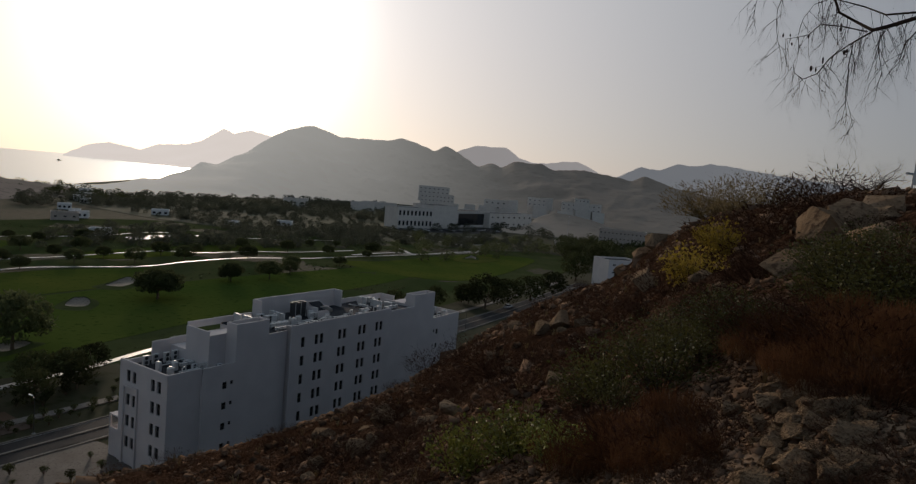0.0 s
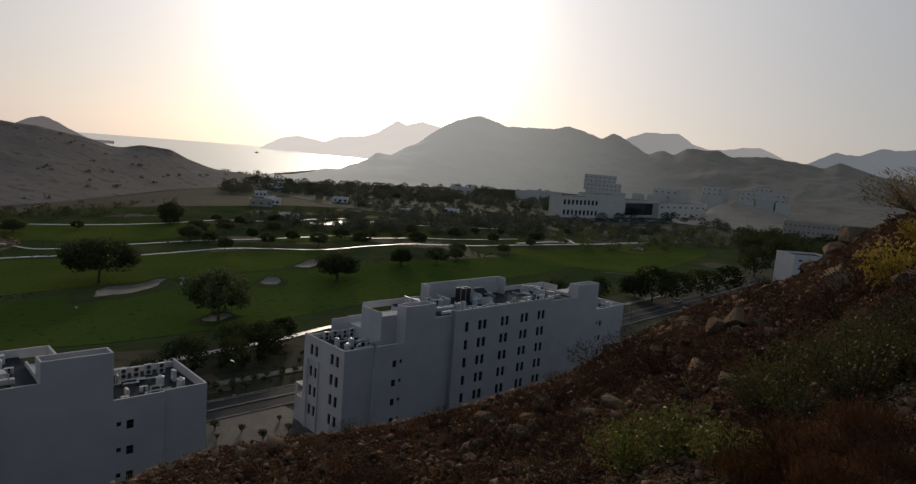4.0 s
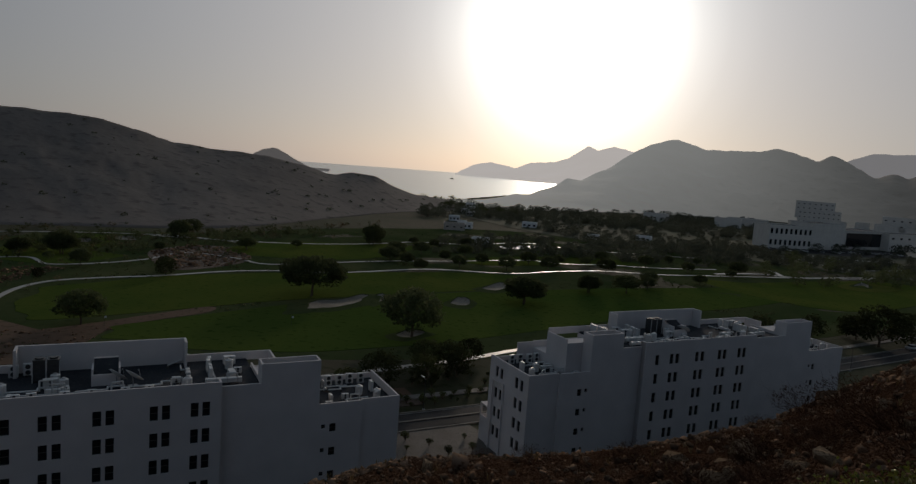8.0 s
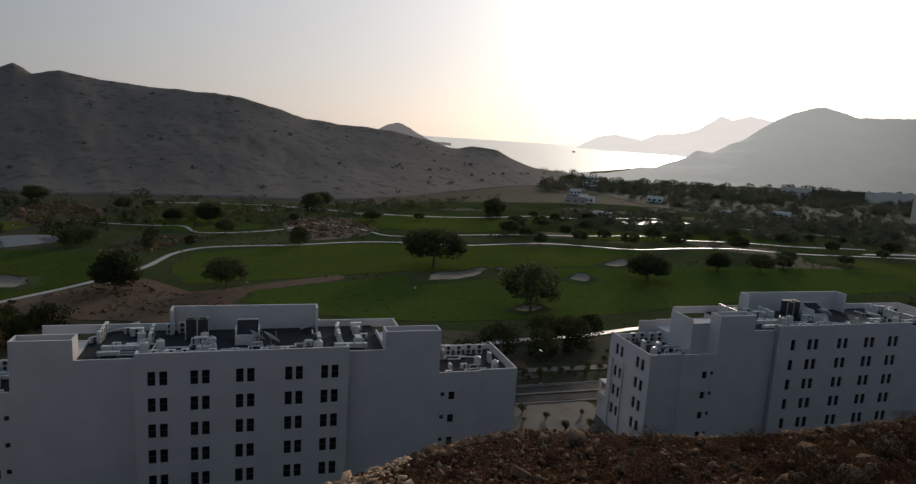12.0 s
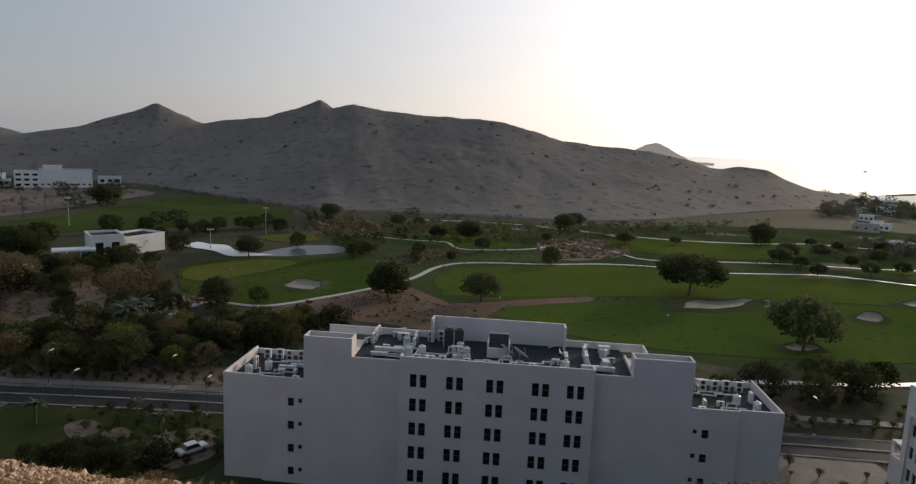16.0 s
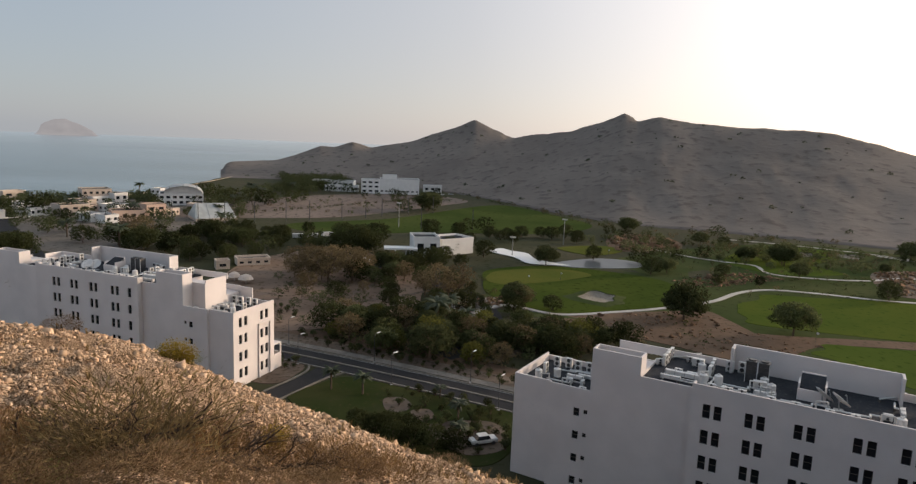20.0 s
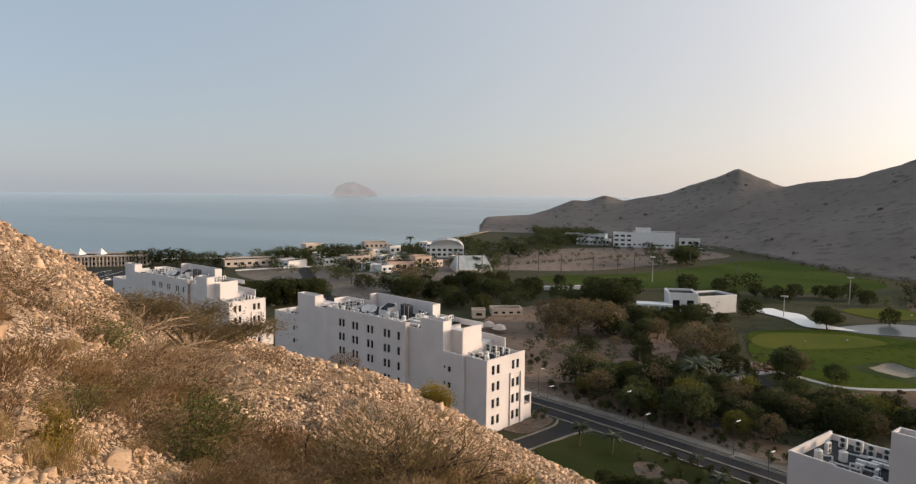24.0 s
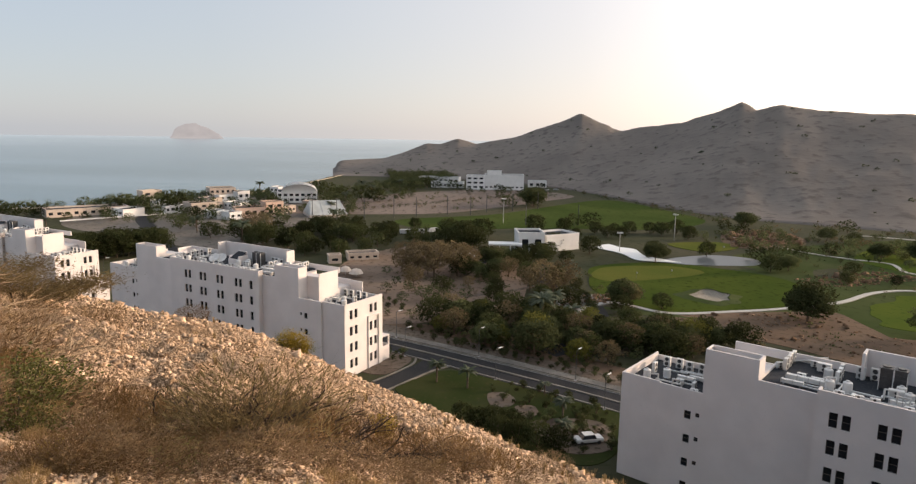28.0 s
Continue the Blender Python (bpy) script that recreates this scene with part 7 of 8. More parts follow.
patch("pond_bank", [(-277, 21), (-285, 27), (-279, 31), (-274, 37), (-260, 39), (-250, 47), (-248, 50), (-249, 39), (-252, 34), (-262, 31), (-267, 28), (-272, 24)], M_MEMB, "bright white sheeted bank of the pond", 0.35, "bank", 4)
ribbon("road", [(-215, -130), (-243, -151), (-288, -187), (-330, -212), (-380, -190), (-420, -150)], 7, M_ASPH, "grey road through the shore quarter", 0.11, "road")
patch("car_park", [(-262, -182), (-280, -205), (-312, -196), (-318, -176), (-296, -160), (-275, -165)], M_PAVE, "pale open car park", 0.1, "car park")
a = np.linspace(107, 146, 14)
ribbon("beach", [polar(q, float(COAST(q)) - 10) for q in a], 26, M_BEACH, "strip of pale sand along the sea", 0.9, "beach", 4)
ribbon("garden_wall", [(-287, -232), (-310, -214), (-335, -196)], 0.8, M_PALE, "long low white wall beside the road", 1.7, "wall", 4)

for x, y, d in ((-204, -64, 3.4), (-201, -59.5, 3.8)):
    root = tagged(new("parasol"), "round domed pale fabric shade in the park", "parasol", "parasols")
    root.matrix_basis = pose(x, y, lay(x, y, 0.1))
    bm = bmesh.new()
    rod(bm, (0, 0, -0.2), (0, 0, 2.7), 0.05, 0.05, 7)
    part("pole", bm, M_GREY, root)
    bm = bmesh.new()
    rod(bm, (0, 0, 1.3), (0, 0, 2.4), d * 0.62, d * 0.4, 12)
    rod(bm, (0, 0, 2.4), (0, 0, 2.95), d * 0.4, 0.05, 12)
    part("canopy", bm, M_BEIGE, root)

patch("car_park", [(-205, -250), (-258, -262), (-285, -275), (-262, -318), (-225, -325), (-205, -295)], M_ASPH, "wide grey asphalt junction near the beach", 0.1, "road")
for o in (0, 14, 28):
    ribbon("road_marking", [(-206 - o * 0.5, -262 - o), (-240 - o * 0.5, -268 - o), (-268, -282 - o * 0.6)], 0.7, M_LINE, "white painted lane line", 0.16, "marking", 4)

# ---- stones and plants of the near slope ----
M_TWIG = mat("dry_twigs", (0.17, 0.11, 0.058), (0.235, 0.155, 0.085), 2.0, 0.95, 0.0, 9.0, vary=0.35)
M_PTWIG = mat("pale_thorn_twigs", (0.25, 0.18, 0.115), (0.33, 0.245, 0.16), 2.0, 0.95, 0.0, 9.0, vary=0.25)
M_GOLD = mat("golden_brush", (0.22, 0.135, 0.055), (0.30, 0.185, 0.08), 2.0, 0.95, 0.0, 9.0, (0.14, 0.085, 0.04), 0.54, vary=0.3, through_light=0.35)
# Russet, and darkened further to carry the shade of the east slope.
M_RTWIG_SHADE = mat("russet_shade_twigs", (0.055, 0.028, 0.018), (0.09, 0.045, 0.026), 2.0, 0.95, 0.0, 9.0, vary=0.35)
M_DTWIG = mat("dark_twigs", (0.045, 0.034, 0.027), (0.07, 0.052, 0.04), 2.0, 0.95, vary=0.2)
M_STRAW = mat("straw", (0.30, 0.20, 0.09), (0.38, 0.27, 0.13), 2.0, 0.9, vary=0.2)
M_NLEAF = mat("shrub_leaves", (0.135, 0.15, 0.028), (0.19, 0.18, 0.038), 1.5, 0.5, 0.0, 12.0, (0.035, 0.05, 0.016), 0.52, vary=0.3, through_light=0.35)
M_OLEAF = mat("olive_shrub_leaves", (0.062, 0.062, 0.016), (0.095, 0.085, 0.022), 1.5, 0.6, 0.0, 12.0, (0.02, 0.022, 0.011), 0.53, vary=0.3, through_light=0.35)
M_RGRASS = mat("russet_grass", (0.13, 0.06, 0.03), (0.18, 0.09, 0.04), 2.0, 0.9, 0.0, 9.0, (0.07, 0.035, 0.02), 0.53, vary=0.3, through_light=0.3)
M_YLEAF = mat("yellow_leaves", (0.34, 0.24, 0.03), (0.26, 0.19, 0.03), 1.5, 0.7, 0.0, 12.0, (0.14, 0.115, 0.02), 0.58, vary=0.2, through_light=0.45)


def at_slope(a, r, sink=0.0):
    x, y = polar(a, r)
    return Vector((float(x), float(y), float(slope_z(a, r)) - sink))


def stone_form(seed, cuts=1):
    """An angular broken rock about one unit across: a hull of few corners, its faces rough."""
    r = random.Random(seed)
    bm = bmesh.new()
    for _ in range(15):
        n = Vector((r.gauss(0, 1), r.gauss(0, 1), r.gauss(0, 1))).normalized() * r.uniform(0.40, 0.60)
        bm.verts.new((n.x, n.y, n.z * 0.78))
    bmesh.ops.convex_hull(bm, input=bm.verts[:])
    bmesh.ops.delete(bm, geom=[v for v in bm.verts if not v.link_faces], context="VERTS")
    bmesh.ops.subdivide_edges(bm, edges=bm.edges[:], cuts=cuts, use_grid_fill=True)
    for v in bm.verts:
        q = noise.noise(v.co * 3.1 + Vector((seed, 0, 0))) * 0.05 - abs(noise.noise(v.co * 7.0 + Vector((0, seed, 0)))) * 0.06
        v.co *= 1 + q
    return bm


CUBE = np.array([(x, y, z) for x in (-0.5, 0.5) for y in (-0.5, 0.5) for z in (-0.5, 0.5)])
SIDES = np.array([(0, 1, 3, 2), (4, 6, 7, 5), (0, 4, 5, 1), (2, 3, 7, 6), (1, 5, 7, 3)])


def stone_mass(name, x, y, z, size, g, label, material):
    n = len(x)
    P = (CUBE[None] + g.uniform(-0.28, 0.28, (n, 8, 3))) * np.stack([g.uniform(0.8, 1.4, n), g.uniform(0.6, 1.0, n), g.uniform(0.45, 0.85, n)], -1)[:, None] * size[:, None, None]
    for i, j, lim in ((0, 1, 3.14), (1, 2, 0.6), (0, 2, 0.6)):
        t = g.uniform(-lim, lim, n)[:, None]
        p, q = P[..., i] * np.cos(t) - P[..., j] * np.sin(t), P[..., i] * np.sin(t) + P[..., j] * np.cos(t)
        P[..., i], P[..., j] = p, q
    v = P + np.stack([x, y, z + size * 0.1], -1)[:, None]
    f = (SIDES[None] + np.arange(n)[:, None, None] * 8).reshape(-1, 4)
    me = bpy.data.meshes.new(name)
    me.vertices.add(n * 8)
    me.vertices.foreach_set("co", v.ravel())
    me.loops.add(f.size)
    me.loops.foreach_set("vertex_index", f.ravel())
    me.polygons.add(len(f))
    me.polygons.foreach_set("loop_start", np.arange(0, f.size, 4))
    me.update()
    me.validate()
    me.materials.append(material)
    return tagged(new(name, me), label, "stones", kind="stuff")


def loose_stones(name, count, az0, az1, r0, r1, base, grow, label, seed, material=None):
    """Angular broken stones strewn over the slope as one mass."""
    g = np.random.default_rng(seed)
    a = g.uniform(az0, az1, count)
    r = np.exp(g.uniform(np.log(r0), np.log(r1), count))
    r = np.minimum(r, BROW_R(a) * g.uniform(0.9, 1.12, count))
    x, y = polar(a, r)
    keep = vnoise(x * 0.35, y * 0.35) > -0.27
    a, r, x, y = a[keep], r[keep], x[keep], y[keep]
    size = (base + grow * r) * np.exp(g.normal(0, 0.45, len(a)))
    return stone_mass(name, x, y, slope_z(a, r), size, g, label, material or M_RUBBLE)


def field_stones(poly, count, size, label, seed, material):
    """Broken rock lying on the flat ground inside an outline."""
    p = np.array(scatter(poly, count, random.Random(seed), size * 0.8))
    g = np.random.default_rng(seed)
    return stone_mass("rubble", p[:, 0], p[:, 1], np.full(len(p), 0.1), size * np.exp(g.normal(0, 0.45, len(p))), g, label, material)


M_RUBBLE = mat("rubble", (0.42, 0.28, 0.172), (0.545, 0.385, 0.258), 0.5, 0.92, 0.2, 9.0, (0.24, 0.137, 0.08), spots=0.56, dist=0.015)
gn, gl = M_RUBBLE.node_tree.nodes, M_RUBBLE.node_tree.links
isl, hv, mrr = gn.new("ShaderNodeNewGeometry"), gn.new("ShaderNodeHueSaturation"), gn.new("ShaderNodeMapRange")
mrr.inputs[3].default_value, mrr.inputs[4].default_value = 0.5, 1.45
old = gn["Principled BSDF"].inputs["Base Color"].links[0].from_socket
gl.new(isl.outputs["Random Per Island"], mrr.inputs[0])
gl.new(mrr.outputs[0], hv.inputs["Value"])
gl.new(old, hv.inputs["Color"])
gl.new(hv.outputs[0], gn["Principled BSDF"].inputs["Base Color"])
# Darkened copy of the rubble: the east slope's shade is put into its colour.
M_RUBBLE_DARK = M_RUBBLE.copy()
M_RUBBLE_DARK.name = "brown_rubble"
for node in M_RUBBLE_DARK.node_tree.nodes:
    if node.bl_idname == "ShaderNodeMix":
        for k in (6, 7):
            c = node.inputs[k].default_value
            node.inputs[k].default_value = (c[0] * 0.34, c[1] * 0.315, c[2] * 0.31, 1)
loose_stones("scree", 46000, 78, 152, 3.0, 52, 0.0045, 0.0026, "pale angular loose stones covering the slope", 1)
loose_stones("scree", 11000, -42, 44, 2.2, 70, 0.012, 0.0036, "brown loose stones, darkened for shade, scattered over the slope", 2, M_RUBBLE_DARK)

loose_stones("gravel", 8000, -43, 8, 1.9, 8, 0.012, 0.0016, "small broken stones on the path side", 3, M_RUBBLE_DARK)
loose_stones("gravel", 4500, 128, 152, 2.6, 8, 0.007, 0.0016, "small pale broken stones on the slope", 4)
loose_stones("scree", 4000, 44, 80, 1.8, 22, 0.012, 0.004, "pale loose stones on the steep brow", 5)
loose_stones("scree", 4500, 150, 318, 1.4, 16, 0.014, 0.005, "scattered loose stones behind the viewpoint", 6)
field_stones([(-255, 173), (-262, 200), (-247, 211), (-219, 197), (-209, 175), (-215, 154)], 620, 0.7, "dark broken rock between the cart paths", 21, M_RUBBLE_DARK)
field_stones([(-187, 5), (-193, 20), (-184, 20), (-176, 13), (-171, 6)], 110, 0.6, "broken pale rock by the cart path", 22, M_RUBBLE_DARK)
field_stones([(-171, 33), (-182, 63), (-183, 79), (-165, 77), (-153, 95), (-138, 72), (-150, 55)], 260, 0.4, "loose rock on the reddish bare earth", 23, M_RUBBLE_DARK)
field_stones([(-215, 84), (-224, 110), (-236, 128), (-246, 118), (-236, 96), (-226, 82)], 300, 0.6, "scattered rock between the green and the cart path", 24, M_RUBBLE_DARK)
field_stones([(-290, 80), (-300, 110), (-330, 120), (-350, 105), (-330, 85)], 260, 0.9, "pinkish broken rock below the hill", 25, M_RUBBLE_DARK)
BOULDERS = [(-27.6, 9.8, 0.95), (-29.3, 12.0, 1.15), (-30.9, 12.6, 1.0), (-32.3, 10.7, 0.8), (-29.3, 4.4, 0.5), (-28.4, 3.9, 0.42), (-31.1, 4.0, 0.42), (-32.5, 3.6, 0.38), (-30.3, 3.5, 0.3), (-27.5, 3.7, 0.26), (-24.1, 4.6, 0.34), (-31.5, 4.4, 0.26), (-22.3, 4.8, 0.22), (-27.7, 4.5, 0.28), (-16.5, 18.8, 1.0),
            (-18.8, 14.1, 0.5), (-20.5, 13.2, 0.47), (-9.6, 20.6, 0.9), (-11.5, 20.1, 0.7), (-8.1, 20.7, 0.7), (-15.7, 55.9, 2.0), (-17.0, 54.5, 2.2), (-31.7, 14.0, 0.9), (-32.3, 16.0, 1.0), (-5.6, 33.9, 0.9), (-13.4, 19.4, 0.5), (7.4, 11.6, 0.6), (5.0, 17.2, 0.9), (0.9, 12.2, 0.4), (-22.0, 10.7, 0.28), (31.7, 14.1, 0.37)]
BOULDERS2 = [(10.6, 18.0, 0.64), (6.5, 15.1, 0.53), (1.9, 13.0, 0.46), (-0.9, 11.2, 0.5), (145.2, 9.0, 0.5), (146.0, 7.9, 0.55), (143.9, 5.7, 0.4), (146.6, 4.9, 0.36), (141.5, 5.4, 0.34), (138.0, 5.6, 0.36), (147.5, 4.4, 0.3), (141.9, 4.7, 0.3), (148.5, 4.9, 0.3), (133.9, 6.2, 0.3), (147.6, 34.1, 0.6), (146.1, 31.0, 0.49),
             (144.6, 33.1, 0.53), (144.8, 12.1, 0.3), (147.1, 10.1, 0.3), (142.1, 7.9, 0.25), (139.2, 9.1, 0.25), (120.0, 18.7, 0.43), (150.5, 8.0, 0.5), (149.0, 6.4, 0.4), (-14.2, 60, 1.6), (-35.0, 17, 1.2)]
# East boulders take a stone darkened for shade; western ones the pale rubble.
bould, bould_small, bould_pale = [], [], []
for s, cuts, store in [(k, 4, bould) for k in range(8)] + [(k, 2, bould_small) for k in range(8)] + [(k + 8, 3, bould_pale) for k in range(6)]:
    bm = stone_form(40 + s, cuts)
    me = bpy.data.meshes.new("boulder")
    bm.to_mesh(me)
    bm.free()
    me.materials.append(M_RUBBLE if store is bould_pale else M_STONE_SHADE)
    store.append(me)
pick = random.Random(9)
OUTCROP = [(pick.uniform(-33.8, -26.0), pick.uniform(3.2, 4.9), 0.09 + 0.3 * pick.random() ** 3) for _ in range(150)] + [(pick.uniform(-33, -27), pick.uniform(10, 15), pick.uniform(0.2, 0.55)) for _ in range(14)]
OUTCROP += [(pick.uniform(-14, 12), pick.uniform(9, 20), pick.uniform(0.12, 0.4)) for _ in range(26)] + [(pick.uniform(140, 150), pick.uniform(4.2, 9), pick.uniform(0.08, 0.26)) for _ in range(34)]
for a, r, w in BOULDERS + BOULDERS2 + OUTCROP:
    w *= 0.55 if r < 5 else 0.7 if a > 128 and r < 12 else 1.0
    ob = new("boulder", pick.choice(bould_pale if a > 100 else bould if w / r > 0.045 else bould_small))
    p = at_slope(a, r)
    ob.matrix_basis = pose(p.x, p.y, p.z + w * 0.16, pick.uniform(-20, 20), pick.uniform(-20, 20), pick.uniform(0, 360)) @ Matrix.Diagonal((w * pick.uniform(0.95, 1.25), w * pick.uniform(0.85, 1.1), w * pick.uniform(0.85, 1.15), 1))
    tagged(ob, "weathered pale limestone boulder on the slope", "boulder", "boulders")


def twigs(bm, r, p, d, length, width, depth, kids=3, droop=0.0, curl=0.35):
    """A branching spray of thin twigs."""
    steps = 2 if depth else 1
    q = Vector(p)
    for k in range(steps):
        d = (d + Vector((r.uniform(-curl, curl), r.uniform(-curl, curl), r.uniform(-curl, curl) * 0.7 - droop))).normalized()
        n = q + d * length / steps
        w0, w1 = width * (1 - k / steps * 0.5), width * (1 - (k + 1) / steps * 0.5)
        if depth:
            rod(bm, q, n, w0, w1, 3 if width < 0.014 else 5)
        else:
            side = d.orthogonal().normalized() * w0
            third = d.cross(side)
            a, b, c, e = (bm.verts.new(v) for v in (q + side, q - side * 0.5 + third * 0.87, q - side * 0.5 - third * 0.87, n))
            for tri in ((a, b, e), (b, c, e), (c, a, e)):
                bm.faces.new(tri)
        q = n
        if depth > 0:
            for _ in range(kids):
                e = (d + Vector((r.gauss(0, 0.7), r.gauss(0, 0.7), r.gauss(0, 0.5)))).normalized()
                twigs(bm, r, q, e, length * r.uniform(0.45, 0.7), w1 * 0.6, depth - 1, kids, droop, curl)


def dry_bush(seed, m, label, stems=20, kids=2, wide=0.9, width=0.009, fuzz=520, name="dry_bush", depth=2, blade=0.10, upright=0.0):
    """A bush of fine dead twigs with shrivelled blades between them."""
    r = random.Random(seed)
    root = tagged(new(name), label, "bush", "dry bushes")
    bm = bmesh.new()
    for k in range(stems):
        a = k * 2.4 + r.random()
        d = Vector((math.cos(a) * wide, math.sin(a) * wide, r.uniform(0.3, 1.2))).normalized()
        twigs(bm, r, (math.cos(a) * 0.05, math.sin(a) * 0.05, -0.06), d, r.uniform(0.35, 0.6), width, depth, kids, -0.02, 0.4)
    part("twig_mass", bm, m, root)
    tf = bmesh.new()
    for _ in range(fuzz):
        a, q = r.uniform(0, 6.28), math.sqrt(r.random()) * 0.62
        z = r.uniform(0.0, 0.70) * (1 - q * q * 1.2)
        p = Vector((math.cos(a) * q * wide, math.sin(a) * q * wide, z))
        d = Vector((math.cos(a) * 0.7 * (1 - upright) + r.gauss(0, 0.5 - 0.25 * upright), math.sin(a) * 0.7 * (1 - upright) + r.gauss(0, 0.5 - 0.25 * upright), r.uniform(0.1, 1.2) + upright)).normalized()
        p.z *= 1 - 0.6 * upright
        side = d.cross(Vector((r.gauss(0, 1), r.gauss(0, 1), r.gauss(0, 1)))).normalized() * (0.0075 if blade < 0.15 else 0.0042)
        n = p + d * r.uniform(0.5, 1.2) * blade
        mid = p.lerp(n, 0.5) + d.cross(side) * 0.8
        v = [tf.verts.new(w) for w in (p, mid - side, n, mid + side)]
        tf.faces.new((v[0], v[1], v[2]))
        tf.faces.new((v[0], v[2], v[3]))
    part("dead_foliage", tf, m, root)
    return root


def thorn_bush(seed, m, label, spin=0.0):
    """A low spreading bush of crooked bare branches with a thin haze of twigs."""
    r = random.Random(seed)
    root = tagged(new("thorn_bush"), label, "bush", "thorn bushes")
    for k in range(9):
        bm = bmesh.new()
        a = spin + k * 2.4 + r.uniform(-0.3, 0.3)
        d = Vector((math.cos(a), math.sin(a), r.uniform(0.35, 1.0))).normalized()
        q, w = Vector((math.cos(a) * 0.03, math.sin(a) * 0.03, -0.06)), 0.02
        for j in range(5):
            d = (d + Vector((r.gauss(0, 0.28), r.gauss(0, 0.28), r.gauss(-0.06, 0.16)))).normalized()
            n = q + d * r.uniform(0.11, 0.16)
            n.z = max(n.z, 0.04)
            rod(bm, q, n, w, w * 0.78, 5)
            w *= 0.78
            for _ in range(2):
                e = (d + Vector((r.gauss(0, 0.8), r.gauss(0, 0.8), r.gauss(0.15, 0.4)))).normalized()
                twigs(bm, r, n, e, r.uniform(0.10, 0.22), w * 0.5, 2, 2, -0.03, 0.4)
            q = n
        part("branch", bm, m, root)
    return root


def leafy_bush(seed, m, label, leaf=0.062, name="shrub", count=1300):
    r = random.Random(seed)
    root = tagged(new(name), label, "shrub", "slope shrubs")
    st, lf = bmesh.new(), bmesh.new()
    for k in range(26):
        a = k * 2.4 + r.random()
        q = math.sqrt((k + 0.5) / 26) * 0.55
        tip = Vector((math.cos(a) * q, math.sin(a) * q, 0.78 - q * q * 1.1 + r.uniform(-0.1, 0.12)))
        base = Vector((tip.x * 0.15, tip.y * 0.15, -0.05))
        rod(st, base, tip, 0.006, 0.002, 3)
        for j in range(count // 26):
            p = base.lerp(tip, r.uniform(0.25, 1.05)) + Vector((r.gauss(0, 0.07), r.gauss(0, 0.07), r.gauss(0, 0.06)))
            out = (p - base).normalized() + Vector((r.gauss(0, 0.6), r.gauss(0, 0.6), r.gauss(0, 0.5)))
            out.normalize()
            side = out.orthogonal().normalized()
            side.rotate(Matrix.Rotation(r.random() * 6.28, 3, out))
            s = leaf * r.uniform(0.6, 1.2)
            up = out.cross(side) * s * 0.14
            v = [lf.verts.new(w) for w in (p, p + out * s * 0.5 + side * s * 0.36 + up, p + out * s, p + out * s * 0.5 - side * s * 0.36 + up)]
            lf.faces.new((v[0], v[1], v[2]))
            lf.faces.new((v[0], v[2], v[3]))
    part("stem_mass", st, M_DTWIG, root)
    part("foliage", lf, m, root)
    return root


def grow(protos, places, r, scale=1.25, tall=1.0):
    for a, d, w in places:
        p = at_slope(a, d)
        s = w * scale
        copy_thing(r.choice(protos), pose(p.x, p.y, p.z - 0.01, 0, 0, r.uniform(0, 360)) @ Matrix.Diagonal((s * r.uniform(0.9, 1.15), s * r.uniform(0.9, 1.15), s * tall * r.uniform(0.85, 1.15), 1)))


DB = [dry_bush(s, M_TWIG, "dry brown thorn bush on the stony slope", 12, 2, 0.95, 0.008, 1150, depth=3) for s in (1, 2, 3)]
M_ATWIG = mat("olive_brown_twigs", (0.19, 0.14, 0.068), (0.25, 0.185, 0.09), 2.0, 0.95, 0.0, 9.0, vary=0.25, through_light=0.4)
DD = [dry_bush(s, M_ATWIG, "dark wide spreading thorn bush on the slope", 40, 2, 1.25, 0.010, 900) for s in (4, 5)]
LB = [leafy_bush(s, M_NLEAF, "green leafy shrub growing between rocks") for s in (6, 7)]
OB = [leafy_bush(s, M_OLEAF, "dark olive shrub growing between rocks", 0.042, count=1500) for s in (26, 27)]
M_GLEAF = mat("dusty_olive_leaves", (0.12, 0.125, 0.032), (0.17, 0.165, 0.042), 1.5, 0.75, 0.0, 12.0, (0.06, 0.065, 0.022), 0.54, vary=0.25, through_light=0.35)
GB = [leafy_bush(s, M_GLEAF, "dusty olive green shrub among dry brush", 0.045, count=1000) for s in (28, 29)]
TG = [dry_bush(s, M_RGRASS, "russet tuft of tall dry grass on the slope", 6, 1, 0.8, 0.004, 1100, "tall_grass", blade=0.3, upright=0.75) for s in (31, 32)]
YB = [leafy_bush(s, M_YLEAF, "yellowing leafy shrub on the slope") for s in (8,)]
LEAFY = [(-2.2, 6.0, 0.64), (-6.8, 5.7, 0.76), (-10.4, 5.0, 0.53), (-14.3, 6.7, 0.83), (-18.5, 5.8, 0.82), (-12.3, 7.6, 0.61), (-22.5, 6.7, 0.65), (-19.0, 7.0, 0.62), (-25.1, 6.3, 0.5), (-30.6, 7.2, 0.89), (-32.9, 6.5, 0.69), (-29.0, 8.1, 0.65), (-31.9, 8.2, 0.65),
         (133.0, 7.0, 0.68), (131.5, 8.0, 0.64), (137.9, 8.4, 0.52), (138.7, 12.7, 0.67), (131.2, 7.8, 0.55), (129.7, 8.1, 0.43), (131.4, 6.7, 0.42)]
YELLOW = [(-19.8, 14.0, 0.99), (-21.6, 16.7, 0.89), (-20.6, 22.5, 0.8), (112.2, 28.5, 1.0), (111.3, 28.4, 0.85), (104.2, 10.5, 0.42), (142.3, 5.3, 0.25)]
